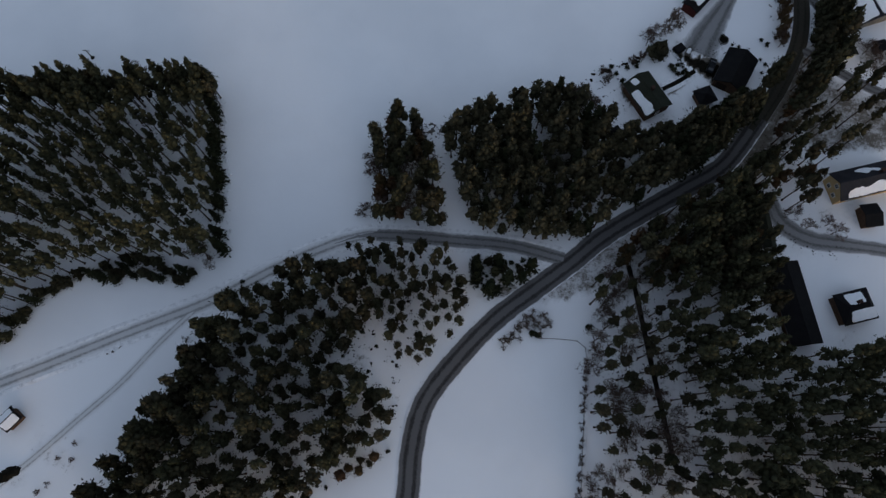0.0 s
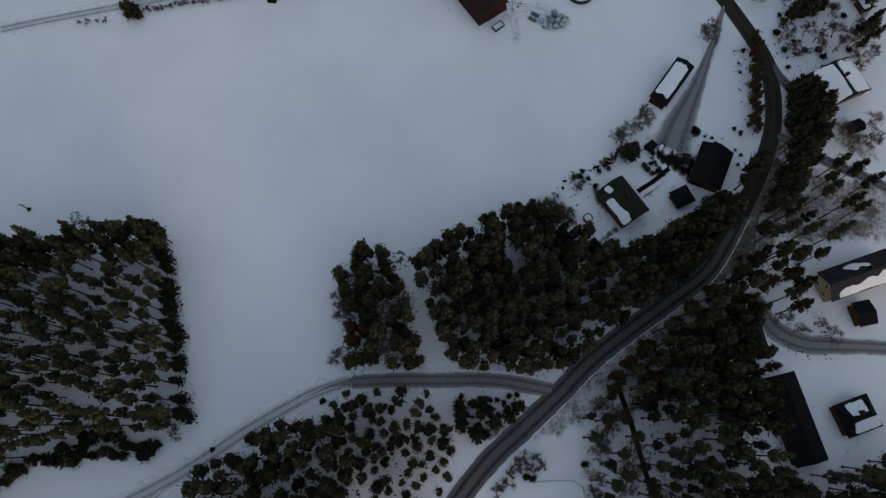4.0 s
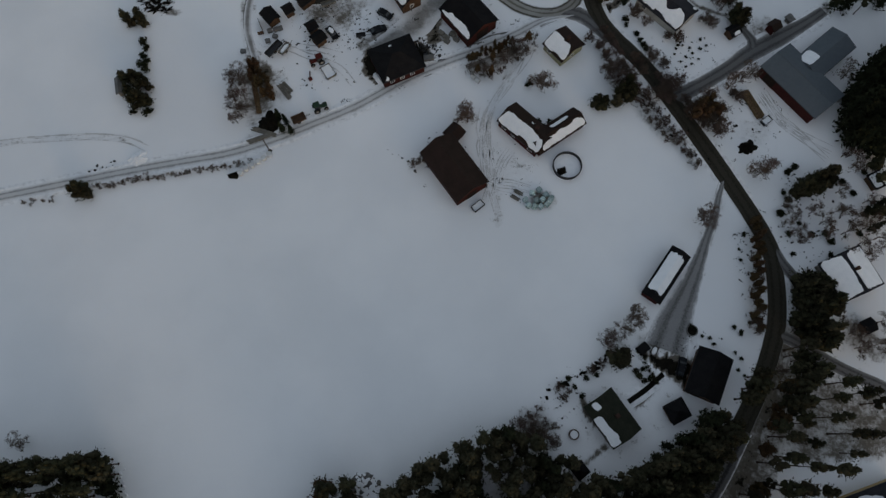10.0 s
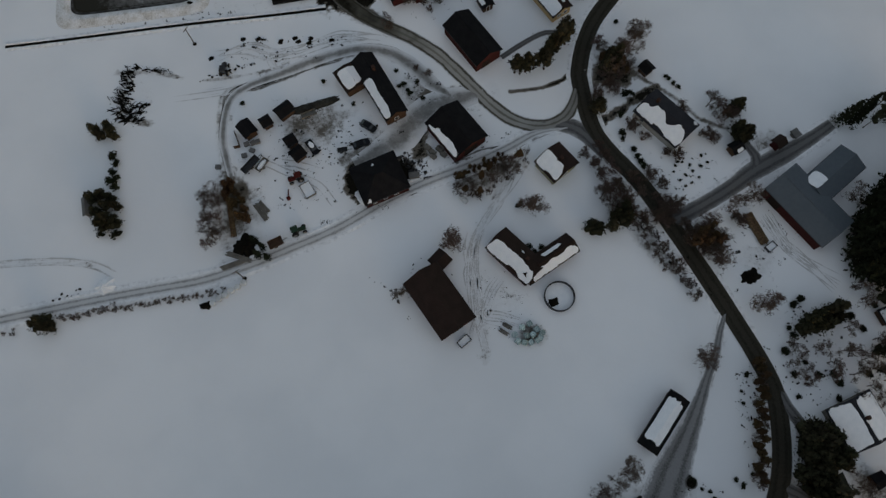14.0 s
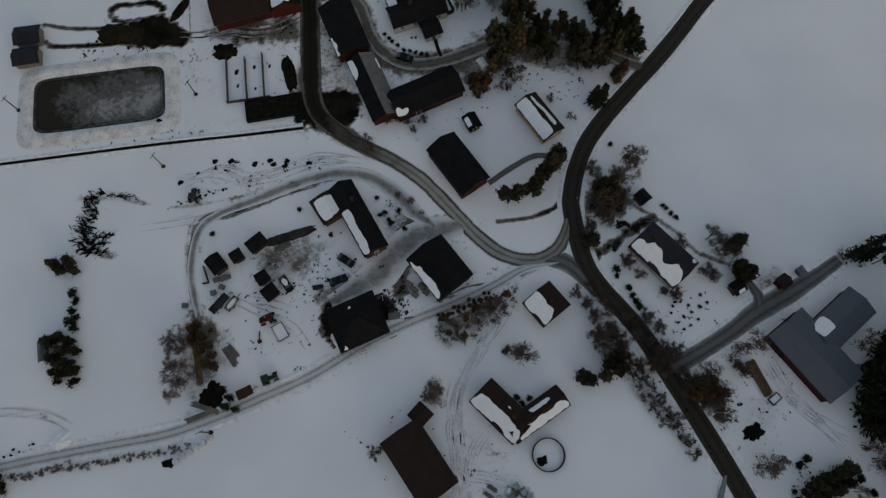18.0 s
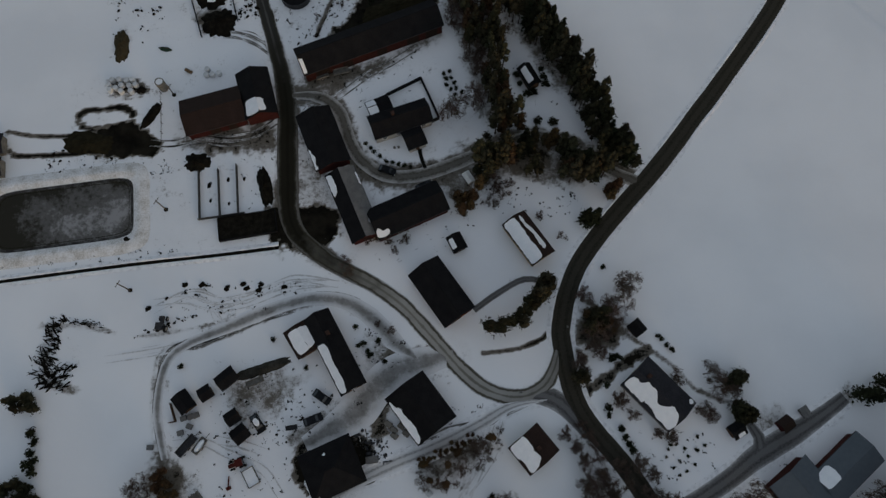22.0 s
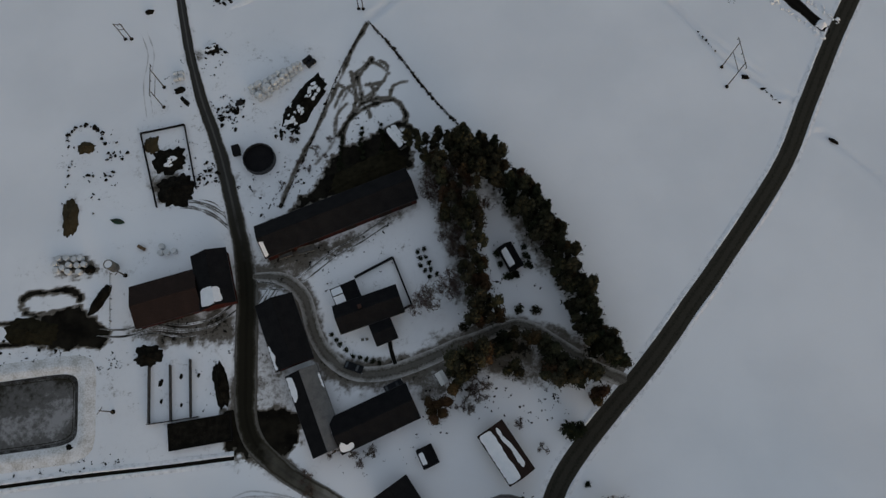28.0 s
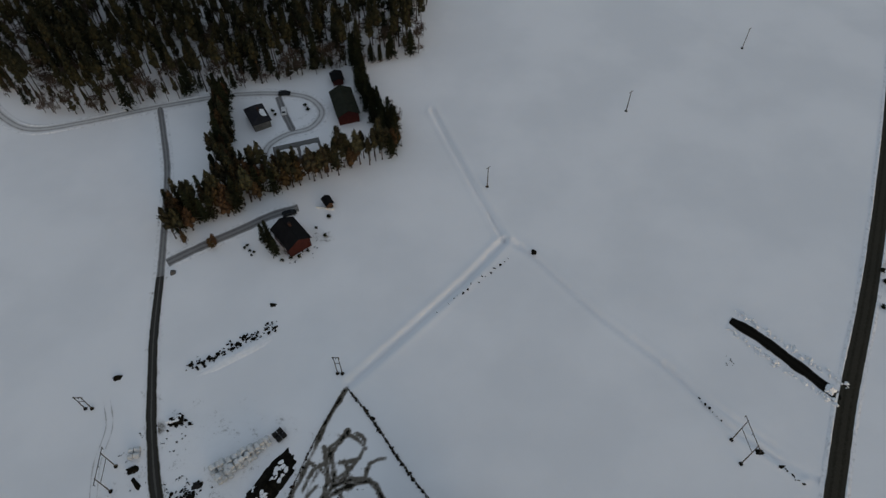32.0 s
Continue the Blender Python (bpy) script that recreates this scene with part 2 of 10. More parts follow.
def rut_material(name, dark, grey, bare):
    """A wheel's print in snow: grey packed snow with dark mud showing through in broken lengths."""
    m = bpy.data.materials.new(name)
    m.use_nodes = True
    n, l = m.node_tree.nodes, m.node_tree.links
    b = n["Principled BSDF"]
    b.inputs["Roughness"].default_value, b.inputs["Specular IOR Level"].default_value = 0.85, 0.03
    co = n.new("ShaderNodeTexCoord").outputs["Object"]
    at = n.new("ShaderNodeAttribute")
    at.attribute_name = "across"
    a = maths(n, l, "ABSOLUTE", at.outputs["Fac"], 0)
    v = maths(n, l, "ADD", maths(n, l, "MULTIPLY", noise_node(n, l, co, 0.3, 4), 0.55), maths(n, l, "MULTIPLY", noise_node(n, l, co, 2.2, 6, 0.65), 0.45))
    v = maths(n, l, "ADD", maths(n, l, "SUBTRACT", v, maths(n, l, "MULTIPLY", a, 0.16)), bare)
    col = blend(n, l, step_up(n, l, v, 0.38, 0.47), (0.76, 0.77, 0.79), grey)
    col = blend(n, l, step_up(n, l, v, 0.52, 0.62), col, dark)
    l.new(col, b.inputs["Base Color"])
    return m


def ice_material():
    """Basin ice: frosted pale in the middle, dark wet stains towards one end, hairline cracks."""
    m = bpy.data.materials.new("dirty_ice")
    m.use_nodes = True
    n, l = m.node_tree.nodes, m.node_tree.links
    b = n["Principled BSDF"]
    b.inputs["Roughness"].default_value, b.inputs["Specular IOR Level"].default_value = 0.6, 0.1
    co = n.new("ShaderNodeTexCoord").outputs["Object"]
    big, fine = noise_node(n, l, co, 0.12, 7, 0.6), noise_node(n, l, co, 0.9, 7, 0.7)
    v = maths(n, l, "ADD", maths(n, l, "MULTIPLY", big, 0.6), maths(n, l, "MULTIPLY", fine, 0.4))
    sep = n.new("ShaderNodeSeparateXYZ")
    l.new(co, sep.inputs[0])
    u = maths(n, l, "MULTIPLY", sep.outputs[0], 1 / 16)
    w = maths(n, l, "MULTIPLY", sep.outputs[1], 1 / 7.5)
    r2 = maths(n, l, "ADD", maths(n, l, "MULTIPLY", maths(n, l, "SUBTRACT", u, 0.05), maths(n, l, "SUBTRACT", u, 0.05)), maths(n, l, "MULTIPLY", maths(n, l, "ADD", w, 0.15), maths(n, l, "ADD", w, 0.15)))
    v = maths(n, l, "SUBTRACT", v, maths(n, l, "MULTIPLY", maths(n, l, "SUBTRACT", r2, 0.25), 0.13))
    v = maths(n, l, "ADD", v, maths(n, l, "MULTIPLY", u, 0.1))
    col = blend(n, l, step_up(n, l, v, 0.36, 0.5), (0.024, 0.022, 0.016), (0.1, 0.098, 0.095))
    col = blend(n, l, step_up(n, l, v, 0.5, 0.64), col, (0.26, 0.26, 0.265))
    l.new(col, b.inputs["Base Color"])
    return m


SNOW_GROUND = ground_material()
ASPHALT = road_material("wet_asphalt", (0.03, 0.0275, 0.0215), (0.05, 0.046, 0.0365), 0.93, 0.5, (0.3, 0.29, 0.275), rag=0.25)
FROSTED = road_material("frosted_asphalt", (0.045, 0.043, 0.043), (0.125, 0.122, 0.122), 0.84, 0.9, rag=0.5)
VILLAGE_LANE = lane_material()
YARD_SLUSH = slush_material()
MUD_DRIVE = road_material("muddy_farm_drive", (0.09, 0.083, 0.07), (0.16, 0.151, 0.135), 0.3, 0.4, (0.4, 0.388, 0.37), rag=2.0)
DRIVE = road_material("grey_drive", (0.085, 0.083, 0.083), (0.15, 0.148, 0.148), 0.72, 0.8, (0.42, 0.42, 0.42), rag=1.1)
RUT_MUD = rut_material("muddy_wheel_rut", (0.02, 0.0185, 0.015), (0.2, 0.195, 0.185), 0.08)
RUT_SNOW = rut_material("packed_wheel_rut", (0.3, 0.298, 0.295), (0.52, 0.52, 0.525), 0.0)
TRACK = road_material("packed_snow_track", (0.33, 0.33, 0.33), (0.57, 0.57, 0.575), 0.5, 0.9)
GRIT = road_material("grey_gritted_drive", (0.14, 0.14, 0.14), (0.27, 0.27, 0.275), 0.72, 0.7)
FAINT = road_material("faint_wheel_track", (0.42, 0.42, 0.42), (0.64, 0.645, 0.65), 0.35, 0.9)
TRAIL = road_material("bare_trail", (0.007, 0.0065, 0.005), (0.013, 0.0118, 0.0095), 0.85, 0.5)
SNOW = material("snow", [(0.74, 0.76, 0.79), (0.84, 0.85, 0.87)], 0.9, 0.8, 0.3)
SOILED_SNOW = material("soiled_snow", [(0.46, 0.44, 0.41), (0.66, 0.65, 0.64), (0.78, 0.78, 0.79)], 0.9, 0.35, 0.4)
SNOW_BANK = material("ploughed_snow", [(0.55, 0.56, 0.58), (0.78, 0.79, 0.81), (0.83, 0.84, 0.86)], 0.9, 0.9, 0.6)
NEEDLES = material("pine_needles", [(0.018, 0.0195, 0.0125), (0.036, 0.036, 0.021), (0.058, 0.051, 0.028)], 0.8, 0.35, 0, vary=0.4)
SPRUCE_N = material("spruce_needles", [(0.011, 0.014, 0.009), (0.026, 0.030, 0.015)], 0.8, 0.8, 0, vary=0.3)
LARCH_N = material("rusty_foliage", [(0.04, 0.028, 0.015), (0.082, 0.054, 0.028)], 0.8, 0.8, 0, vary=0.25)
BARK = material("bark", [(0.03, 0.022, 0.017), (0.075, 0.052, 0.038)], 0.9, 2.0, 0.5, vary=0.2)
TWIGS = material("bare_twigs", [(0.05, 0.037, 0.03), (0.12, 0.092, 0.075)], 0.9, 1.0, 0, vary=0.25)
RED_WOOD = material("red_painted_boards", [(0.036, 0.012, 0.0105), (0.062, 0.020, 0.0165)], 0.8, 1.2, 0.3, vary=0.1)
YELLOW_WOOD = material("ochre_painted_boards", [(0.36, 0.26, 0.13), (0.46, 0.34, 0.18)], 0.8, 1.0, 0.3)
GREY_WOOD = material("weathered_boards", [(0.10, 0.095, 0.085), (0.2, 0.19, 0.17)], 0.85, 1.2, 0.3)
GREEN_WOOD = material("olive_painted_boards", [(0.2, 0.2, 0.13), (0.3, 0.29, 0.19)], 0.8, 1.2, 0.3)
DARK_DOOR = material("dark_barn_door", [(0.018, 0.012, 0.01), (0.03, 0.02, 0.016)], 0.8, 1.2, 0.3)
PALE_WOOD = material("pale_painted_boards", [(0.3, 0.29, 0.26), (0.4, 0.385, 0.35)], 0.8, 1.2, 0.3)
BROWN_WOOD = material("brown_stained_boards", [(0.045, 0.028, 0.019), (0.09, 0.055, 0.036)], 0.8, 1.2, 0.3)
BLACK_ROOF = material("black_felt_roof", [(0.007, 0.007, 0.008), (0.014, 0.0135, 0.014)], 0.75, 0.5, 0.25, vary=0.12)
BROWN_ROOF = material("brown_sheet_roof", [(0.022, 0.015, 0.012), (0.034, 0.022, 0.018)], 0.6, 0.4, 0.2, vary=0.1)
SLATE_ROOF = material("dark_grey_sheet_roof", [(0.018, 0.018, 0.022), (0.032, 0.032, 0.037)], 0.55, 0.4, 0.2)
GREY_ROOF = material("galvanised_roof", [(0.085, 0.1, 0.115), (0.1, 0.115, 0.13)], 0.55, 0.15, 0.08, 0.1)
GREEN_ROOF = material("mossy_green_roof", [(0.016, 0.018, 0.013), (0.03, 0.032, 0.023)], 0.7, 0.6, 0.2)
FROST_ROOF = material("frosted_sheet_roof", [(0.1, 0.1, 0.1), (0.17, 0.165, 0.16)], 0.7, 0.6, 0.2)
TRIM = material("white_trim", [(0.6, 0.6, 0.58), (0.75, 0.75, 0.73)], 0.6, 2.0, 0)
GLASS = material("window_glass", [(0.02, 0.025, 0.03), (0.04, 0.045, 0.05)], 0.08, 0.5, 0, gloss=0.5)
BRICK = material("chimney_brick", [(0.032, 0.02, 0.017), (0.06, 0.036, 0.029)], 0.9, 4.0, 0.4)
CONCRETE = material("concrete", [(0.2, 0.195, 0.185), (0.32, 0.31, 0.295)], 0.9, 1.0, 0.3)
OLD_CONCRETE = material("stained_concrete", [(0.03, 0.03, 0.031), (0.085, 0.084, 0.083)], 0.9, 1.2, 0.3)
BALE_WRAP = material("white_bale_wrap", [(0.42, 0.44, 0.45), (0.66, 0.67, 0.68)], 0.35, 1.5, 0.2, vary=0.12)
TEAL_WRAP = material("pale_green_bale_wrap", [(0.09, 0.17, 0.17), (0.36, 0.46, 0.46), (0.7, 0.74, 0.74)], 0.35, 0.45, 0.2, vary=0.4)
SOIL = material("dark_soil", [(0.004, 0.0037, 0.003), (0.009, 0.008, 0.006), (0.019, 0.0165, 0.012)], 0.95, 0.9, 0.8, vary=0.1)
MUCK = material("olive_muck", [(0.009, 0.0078, 0.0042), (0.026, 0.022, 0.012)], 0.95, 0.8, 0.8)
WET_STRAW = material("wet_straw", [(0.02, 0.019, 0.016), (0.055, 0.052, 0.044)], 0.95, 1.0, 0.8)
MANURE = material("brown_heap", [(0.03, 0.024, 0.014), (0.065, 0.05, 0.028)], 0.95, 1.0, 0.8)
BLACK_PLASTIC = material("black_plastic", [(0.012, 0.012, 0.013), (0.028, 0.028, 0.03)], 0.45, 1.0, 0.3)
ICE = ice_material()
ICE_MARGIN = material("frosted_ice_margin", [(0.02, 0.018, 0.015), (0.05, 0.048, 0.046), (0.13, 0.13, 0.131)], 0.8, 0.5, 0.2)
DARK_METAL = material("dark_metal", [(0.03, 0.03, 0.032), (0.06, 0.06, 0.062)], 0.5, 2.0, 0.1, 0.5)
RUBBER = material("rubber", [(0.012, 0.012, 0.012), (0.025, 0.025, 0.025)], 0.85, 3.0, 0.2)
CAR_DARK = material("dark_car_paint", [(0.009, 0.01, 0.012), (0.02, 0.021, 0.024)], 0.45, 1.0, 0, 0.3, vary=0.3)
CAR_WHITE = material("white_car_paint", [(0.6, 0.6, 0.6), (0.72, 0.72, 0.72)], 0.3, 1.0, 0)
CAR_RED = material("red_car_paint", [(0.055, 0.013, 0.011), (0.085, 0.018, 0.015)], 0.3, 1.0, 0)
TRACTOR_GREEN = material("green_machine_paint", [(0.018, 0.036, 0.024), (0.03, 0.055, 0.036)], 0.4, 1.0, 0)
POLE_WOOD = material("pole_wood", [(0.06, 0.048, 0.038), (0.11, 0.09, 0.07)], 0.9, 2.0, 0.3)
STONE = material("field_stone", [(0.06, 0.06, 0.058), (0.15, 0.145, 0.14)], 0.9, 1.5, 0.5, vary=0.3)
LOGS = material("split_logs", [(0.05, 0.036, 0.022), (0.2, 0.14, 0.08)], 0.9, 2.0, 0.4, vary=0.2)


# ---- mesh helpers ----
def part(name, bm, mat, parent=None, label=""):
    """Links a bmesh as one mesh object, under a thing or a part where one is given."""
    me = bpy.data.meshes.new(name)
    bm.normal_update()
    bm.to_mesh(me)
    bm.free()
    me.materials.append(mat)
    ob = new(name, me)
    if parent is not None:
        ob.parent = parent
    if label:
        ob["label"] = label
    return ob


def share(name, mesh, parent, m=None, label=""):
    ob = new(name, mesh)
    ob.parent = parent
    if m is not None:
        ob.matrix_local = m
    if label:
        ob["label"] = label
    return ob


def thing(name, m, label, category, group="", kind=""):
    ob = new(name)
    ob.matrix_world = m
    ob.empty_display_size = 0.5
    return tagged(ob, label, category, group, kind)


def box(bm, x0, x1, y0, y1, z0, z1, bevel=0.0):
    m = Matrix.Translation(((x0 + x1) / 2, (y0 + y1) / 2, (z0 + z1) / 2)) @ Matrix.Diagonal((abs(x1 - x0), abs(y1 - y0), abs(z1 - z0), 1))
    vs = bmesh.ops.create_cube(bm, size=1, matrix=m)["verts"]
    if bevel:
        es = list({e for v in vs for e in v.link_edges})
        bmesh.ops.bevel(bm, geom=es, offset=bevel, segments=1, affect="EDGES")
    return vs


def tube(bm, a, b, r0, r1, sides=6):
    a, b = Vector(a), Vector(b)
    d = b - a
    m = Matrix.Translation((a + b) / 2) @ d.to_track_quat("Z", "Y").to_matrix().to_4x4()
    bmesh.ops.create_cone(bm, cap_ends=True, segments=sides, radius1=r0, radius2=r1, depth=d.length, matrix=m)


def poly_prism(bm, pts, z0, z1):
    """A closed prism over a plan outline; z0 and z1 may be functions of x, y."""
    f0 = z0 if callable(z0) else (lambda x, y: z0)
    f1 = z1 if callable(z1) else (lambda x, y: z1)
    lo = [bm.verts.new((x, y, f0(x, y))) for x, y in pts]
    hi = [bm.verts.new((x, y, f1(x, y))) for x, y in pts]
    bm.faces.new(hi)
    bm.faces.new(lo[::-1])
    for i in range(len(pts)):
        j = (i + 1) % len(pts)
        bm.faces.new((lo[i], lo[j], hi[j], hi[i]))


def blob(bm, x, y, z, rx, ry, rz, seed=0, rough=0.25, sub=2):
    vs = bmesh.ops.create_icosphere(bm, subdivisions=sub, radius=1)["verts"]
    for v in vs:
        k = 1 + rough * noise.noise(v.co * 1.7 + Vector((seed * 7.3, seed * 3.1, 0)))
        v.co = Vector((x + v.co.x * rx * k, y + v.co.y * ry * k, z + v.co.z * rz * k))


def curve_points(pts, step=1.5):
    """A smooth line through plan points (Catmull-Rom)."""
    p = [np.array(q, float) for q in pts]
    p = [2 * p[0] - p[1]] + p + [2 * p[-1] - p[-2]]
    out = []
    for a, b, c, d in zip(p, p[1:], p[2:], p[3:]):
        k = max(2, int(np.linalg.norm(c - b) / step))
        for u in np.arange(k) / k:
            out.append(0.5 * (2 * b + (c - a) * u + (2 * a - 5 * b + 4 * c - d) * u * u + (3 * b - a - 3 * c + d) * u**3))
    out.append(p[-2])
    return np.array(out)


def sideways(line):
    d = np.gradient(line, axis=0)
    d /= np.linalg.norm(d, axis=1)[:, None] + 1e-9
    return np.stack([-d[:, 1], d[:, 0]], 1)


def grid_mesh(name, rows, mat, attr=()):
    """rows: array k x n x 3 of points; one sheet of quads, with point layers."""
    k, n = rows.shape[:2]
    idx = np.arange(k * n).reshape(k, n)
    quads = np.stack([idx[:-1, :-1], idx[:-1, 1:], idx[1:, 1:], idx[1:, :-1]], -1).reshape(-1, 4)
    me = bpy.data.meshes.new(name)
    me.vertices.add(k * n)
    me.vertices.foreach_set("co", rows.reshape(-1).astype(np.float32))
    me.loops.add(quads.size)
    me.loops.foreach_set("vertex_index", quads.reshape(-1).astype(np.int32))
    me.polygons.add(len(quads))
    me.polygons.foreach_set("loop_start", np.arange(0, quads.size, 4, dtype=np.int32))
    me.update(calc_edges=True)
    me.polygons.foreach_set("use_smooth", np.ones(len(quads), dtype=bool))
    for key, values in attr:
        layer = me.attributes.new(key, "FLOAT", "POINT")
        layer.data.foreach_set("value", values.reshape(-1).astype(np.float32))
    me.materials.append(mat)
    me.validate()
    return new(name, me)


RNG = np.random.RandomState(7)
LINES = []  # (smooth line, half width) of all driven ways, for keeping trees off them
BANKS = []
FOOT = []  # (x, y, half length, half width, angle) of all buildings


def ribbon(name, pts, width, mat, z, label, banks=0.0, category="road", widths=None):
    line = curve_points(pts)
    LINES.append((line, width / 2))
    side = sideways(line)
    cross = np.array([-1, -0.8, -0.55, -0.3, 0, 0.3, 0.55, 0.8, 1.0])
    wob = 1 + 0.008 * np.sin(np.arange(len(line)) * 0.45) + 0.006 * RNG.randn(len(line))
    w = width / 2 * wob
    if widths is not None:
        w = w * np.interp(np.linspace(0, 1, len(line)), np.linspace(0, 1, len(widths)), widths)
    rows = np.zeros((len(line), len(cross), 3))
    rows[:, :, :2] = line[:, None] + side[:, None] * cross[None, :, None] * w[:, None, None]
    rows[:, :, 2] = z + 0.05 * (1 - cross**2)[None]
    rows = rows[:, ::-1]
    ob = grid_mesh(name, rows, mat, [("across", np.repeat(cross[None, ::-1], len(line), 0)), ("along", np.repeat(np.linspace(0, 1, len(line))[:, None], len(cross), 1))])
    tagged(ob, label, category, kind="structure")
    if banks:
        BANKS.append((line, side, w, banks, z))
    return ob


def build_banks():
    """Ploughed ridges along the roads, left open where another way joins."""
    for line, side, w, high, z in BANKS:
        for s in (-1, 1):
            prof = np.array([[0.0, 0.02], [0.15, 0.8], [0.35, 1.0], [0.7, 0.5], [1.2, 0.0]])
            h = high * np.clip(0.6 + 0.4 * np.sin(np.arange(len(line)) * 0.37 + s) + 0.25 * RNG.randn(len(line)), 0.1, None)
            mid = line + side * (w[:, None] + 0.5) * s
            wooded = (mid[:, 1] < 132) & (mid[:, 0] > 60)
            h = np.where(wooded, -0.4, h)
            for other, half in LINES:
                if other is not line:
                    near = np.min(np.linalg.norm(mid[:, None] - other[None], axis=2), axis=1)
                    h = h * np.where(wooded, 1, np.clip((near - half - 0.8) / 1.5, 0, 1))
            b = np.zeros((len(line), 5, 3))
            off = (w[:, None] + (prof[:, 0][None] - 0.12) * (0.85 + 0.15 * RNG.rand(len(line), 1))) * s
            b[:, :, :2] = line[:, None] + side[:, None] * off[:, :, None]
            b[:, :, 2] = np.where(wooded, -0.4, 0)[:, None] + prof[:, 1][None] * h[:, None] + z * 0.3 - 0.02
            bank = grid_mesh("snow_bank", b if s < 0 else b[:, ::-1], SNOW_BANK)
            tagged(bank, "low ridge of ploughed snow along the roadside", "snow bank", kind="structure")


# ---- ground ----
def far_near(near):
    out = np.array([3, 8, 20, 50, 120, 300, 700, 1500, 3000.0])
    return np.r_[near[0] - out[::-1], near, near[-1] + out]


def dist_line(px, py, line):
    """Distance of many plan points from a line of points, looked for only near it."""
    d = np.full(px.shape, 99.0)
    for a, b in zip(line[:-1], line[1:]):
        pad = 8
        sel = (px > min(a[0], b[0]) - pad) & (px < max(a[0], b[0]) + pad) & (py > min(a[1], b[1]) - pad) & (py < max(a[1], b[1]) + pad)
        if not sel.any():
            continue
        e = b - a
        u = np.clip(((px[sel] - a[0]) * e[0] + (py[sel] - a[1]) * e[1]) / (e @ e + 1e-9), 0, 1)
        d[sel] = np.minimum(d[sel], np.hypot(px[sel] - a[0] - u * e[0], py[sel] - a[1] - u * e[1]))
    return d


def build_ground(patches, scuffs_shade, ditches, areas):
    """patches: x, y, rx, ry, turn, strength of trampled ground; areas: outline, soft edge, strength of worn or shaded
    ground; worn or shaded lines: line, width, strength; ditches: line, width, depth.
    """
    xs = far_near(np.r_[np.arange(-130, -46, 1.2), np.arange(-46, 112, 0.5), np.arange(112, 191, 1.2)])
    ys = far_near(np.r_[np.arange(-60, 120, 1.0), np.arange(120, 322, 0.5), np.arange(322, 501, 1.2)])
    gx, gy = np.meshgrid(xs, ys)
    dirt_shade = np.zeros_like(gx)
    rag, rng = np.zeros_like(gx), np.random.RandomState(3)
    for i in range(14):
        a, k = rng.rand() * 6.28, 6.28 / (1.1 * 1.25**i)
        rag += 0.33 * np.sin(gx * k * math.cos(a) + gy * k * math.sin(a) + rng.rand() * 6.28 + 1.5 * np.sin(gy * k * 0.37 + i))
    for x, y, rx, ry, turn, k in patches:
        c, s = math.cos(radians(turn)), math.sin(radians(turn))
        u, v = ((gx - x) * c + (gy - y) * s) / rx, (-(gx - x) * s + (gy - y) * c) / ry
        r = np.sqrt(u * u + v * v) + 0.12 * np.sin(gx * 0.9 + gy * 0.4) * np.cos(gy * 0.7 - gx * 0.3)
        dirt_shade = np.maximum(dirt_shade, (k if k > 0.75 else 0.7 * k) * np.clip((1.25 - r + 0.12 * rag) / 0.8, 0, 1))
    for pts, soft, k in areas:
        d = dist_line(gx, gy, np.array(pts + pts[:1]))
        d = np.where(inside(gx, gy, pts), d, -d) + 0.6 * rag
        dirt_shade = np.maximum(dirt_shade, k * np.clip((d + 0.4 * soft) / soft, 0, 1))
    for pts, w, k in scuffs_shade:
        d = dist_line(gx, gy, curve_points(pts, 2.0))
        d = d + 0.35 * rag * min(1.0, w / 2)
        dirt_shade = np.maximum(dirt_shade, k * np.clip((w / 2 + 0.6 - d) / (1.0 + 0.12 * w), 0, 1))
    for line, half in LINES:
        d = dist_line(gx, gy, line[::2])
        dirt_shade = np.maximum(dirt_shade, 0.17 * np.clip((half + 1.4 - d) / 1.4, 0, 1))
    z = 0.03 * np.sin(gx * 0.31 + np.sin(gy * 0.17) * 2) * np.sin(gy * 0.27 + np.cos(gx * 0.13) * 2) - 0.03
    for pts, w, deep in ditches:
        d = dist_line(gx, gy, curve_points(pts, 2.0))
        z = z - deep * np.clip(1 - d / (w / 2), 0, 1) ** 1.5 + 0.3 * abs(deep) * np.exp(-(((d - w * 0.7) / (w * 0.25)) ** 2))
    ob = grid_mesh("ground", np.stack([gx, gy, z], -1), SNOW_GROUND, [("dirt_shade", dirt_shade)])
    tagged(ob, "wide snow-covered fields and trampled farmyard ground", "ground", kind="structure")


# ---- trees, built as arrays so that they can stand singly or be joined into far woods ----
RHOMB_V = np.array([(x, y, z) for x in (-0.58, 0.58) for y in (-0.58, 0.58) for z in (-0.58, 0.58)] + [(-1.1, 0, 0), (1.1, 0, 0), (0, -1.1, 0), (0, 1.1, 0), (0, 0, -1.1), (0, 0, 1.1)])
RHOMB_F = np.array([(8, 0, 10, 1), (8, 1, 13, 3), (8, 3, 11, 2), (8, 2, 12, 0), (9, 5, 10, 4), (9, 7, 13, 5), (9, 6, 11, 7), (9, 4, 12, 6), (10, 5, 13, 1), (10, 0, 12, 4), (11, 3, 13, 7), (11, 6, 12, 2)])


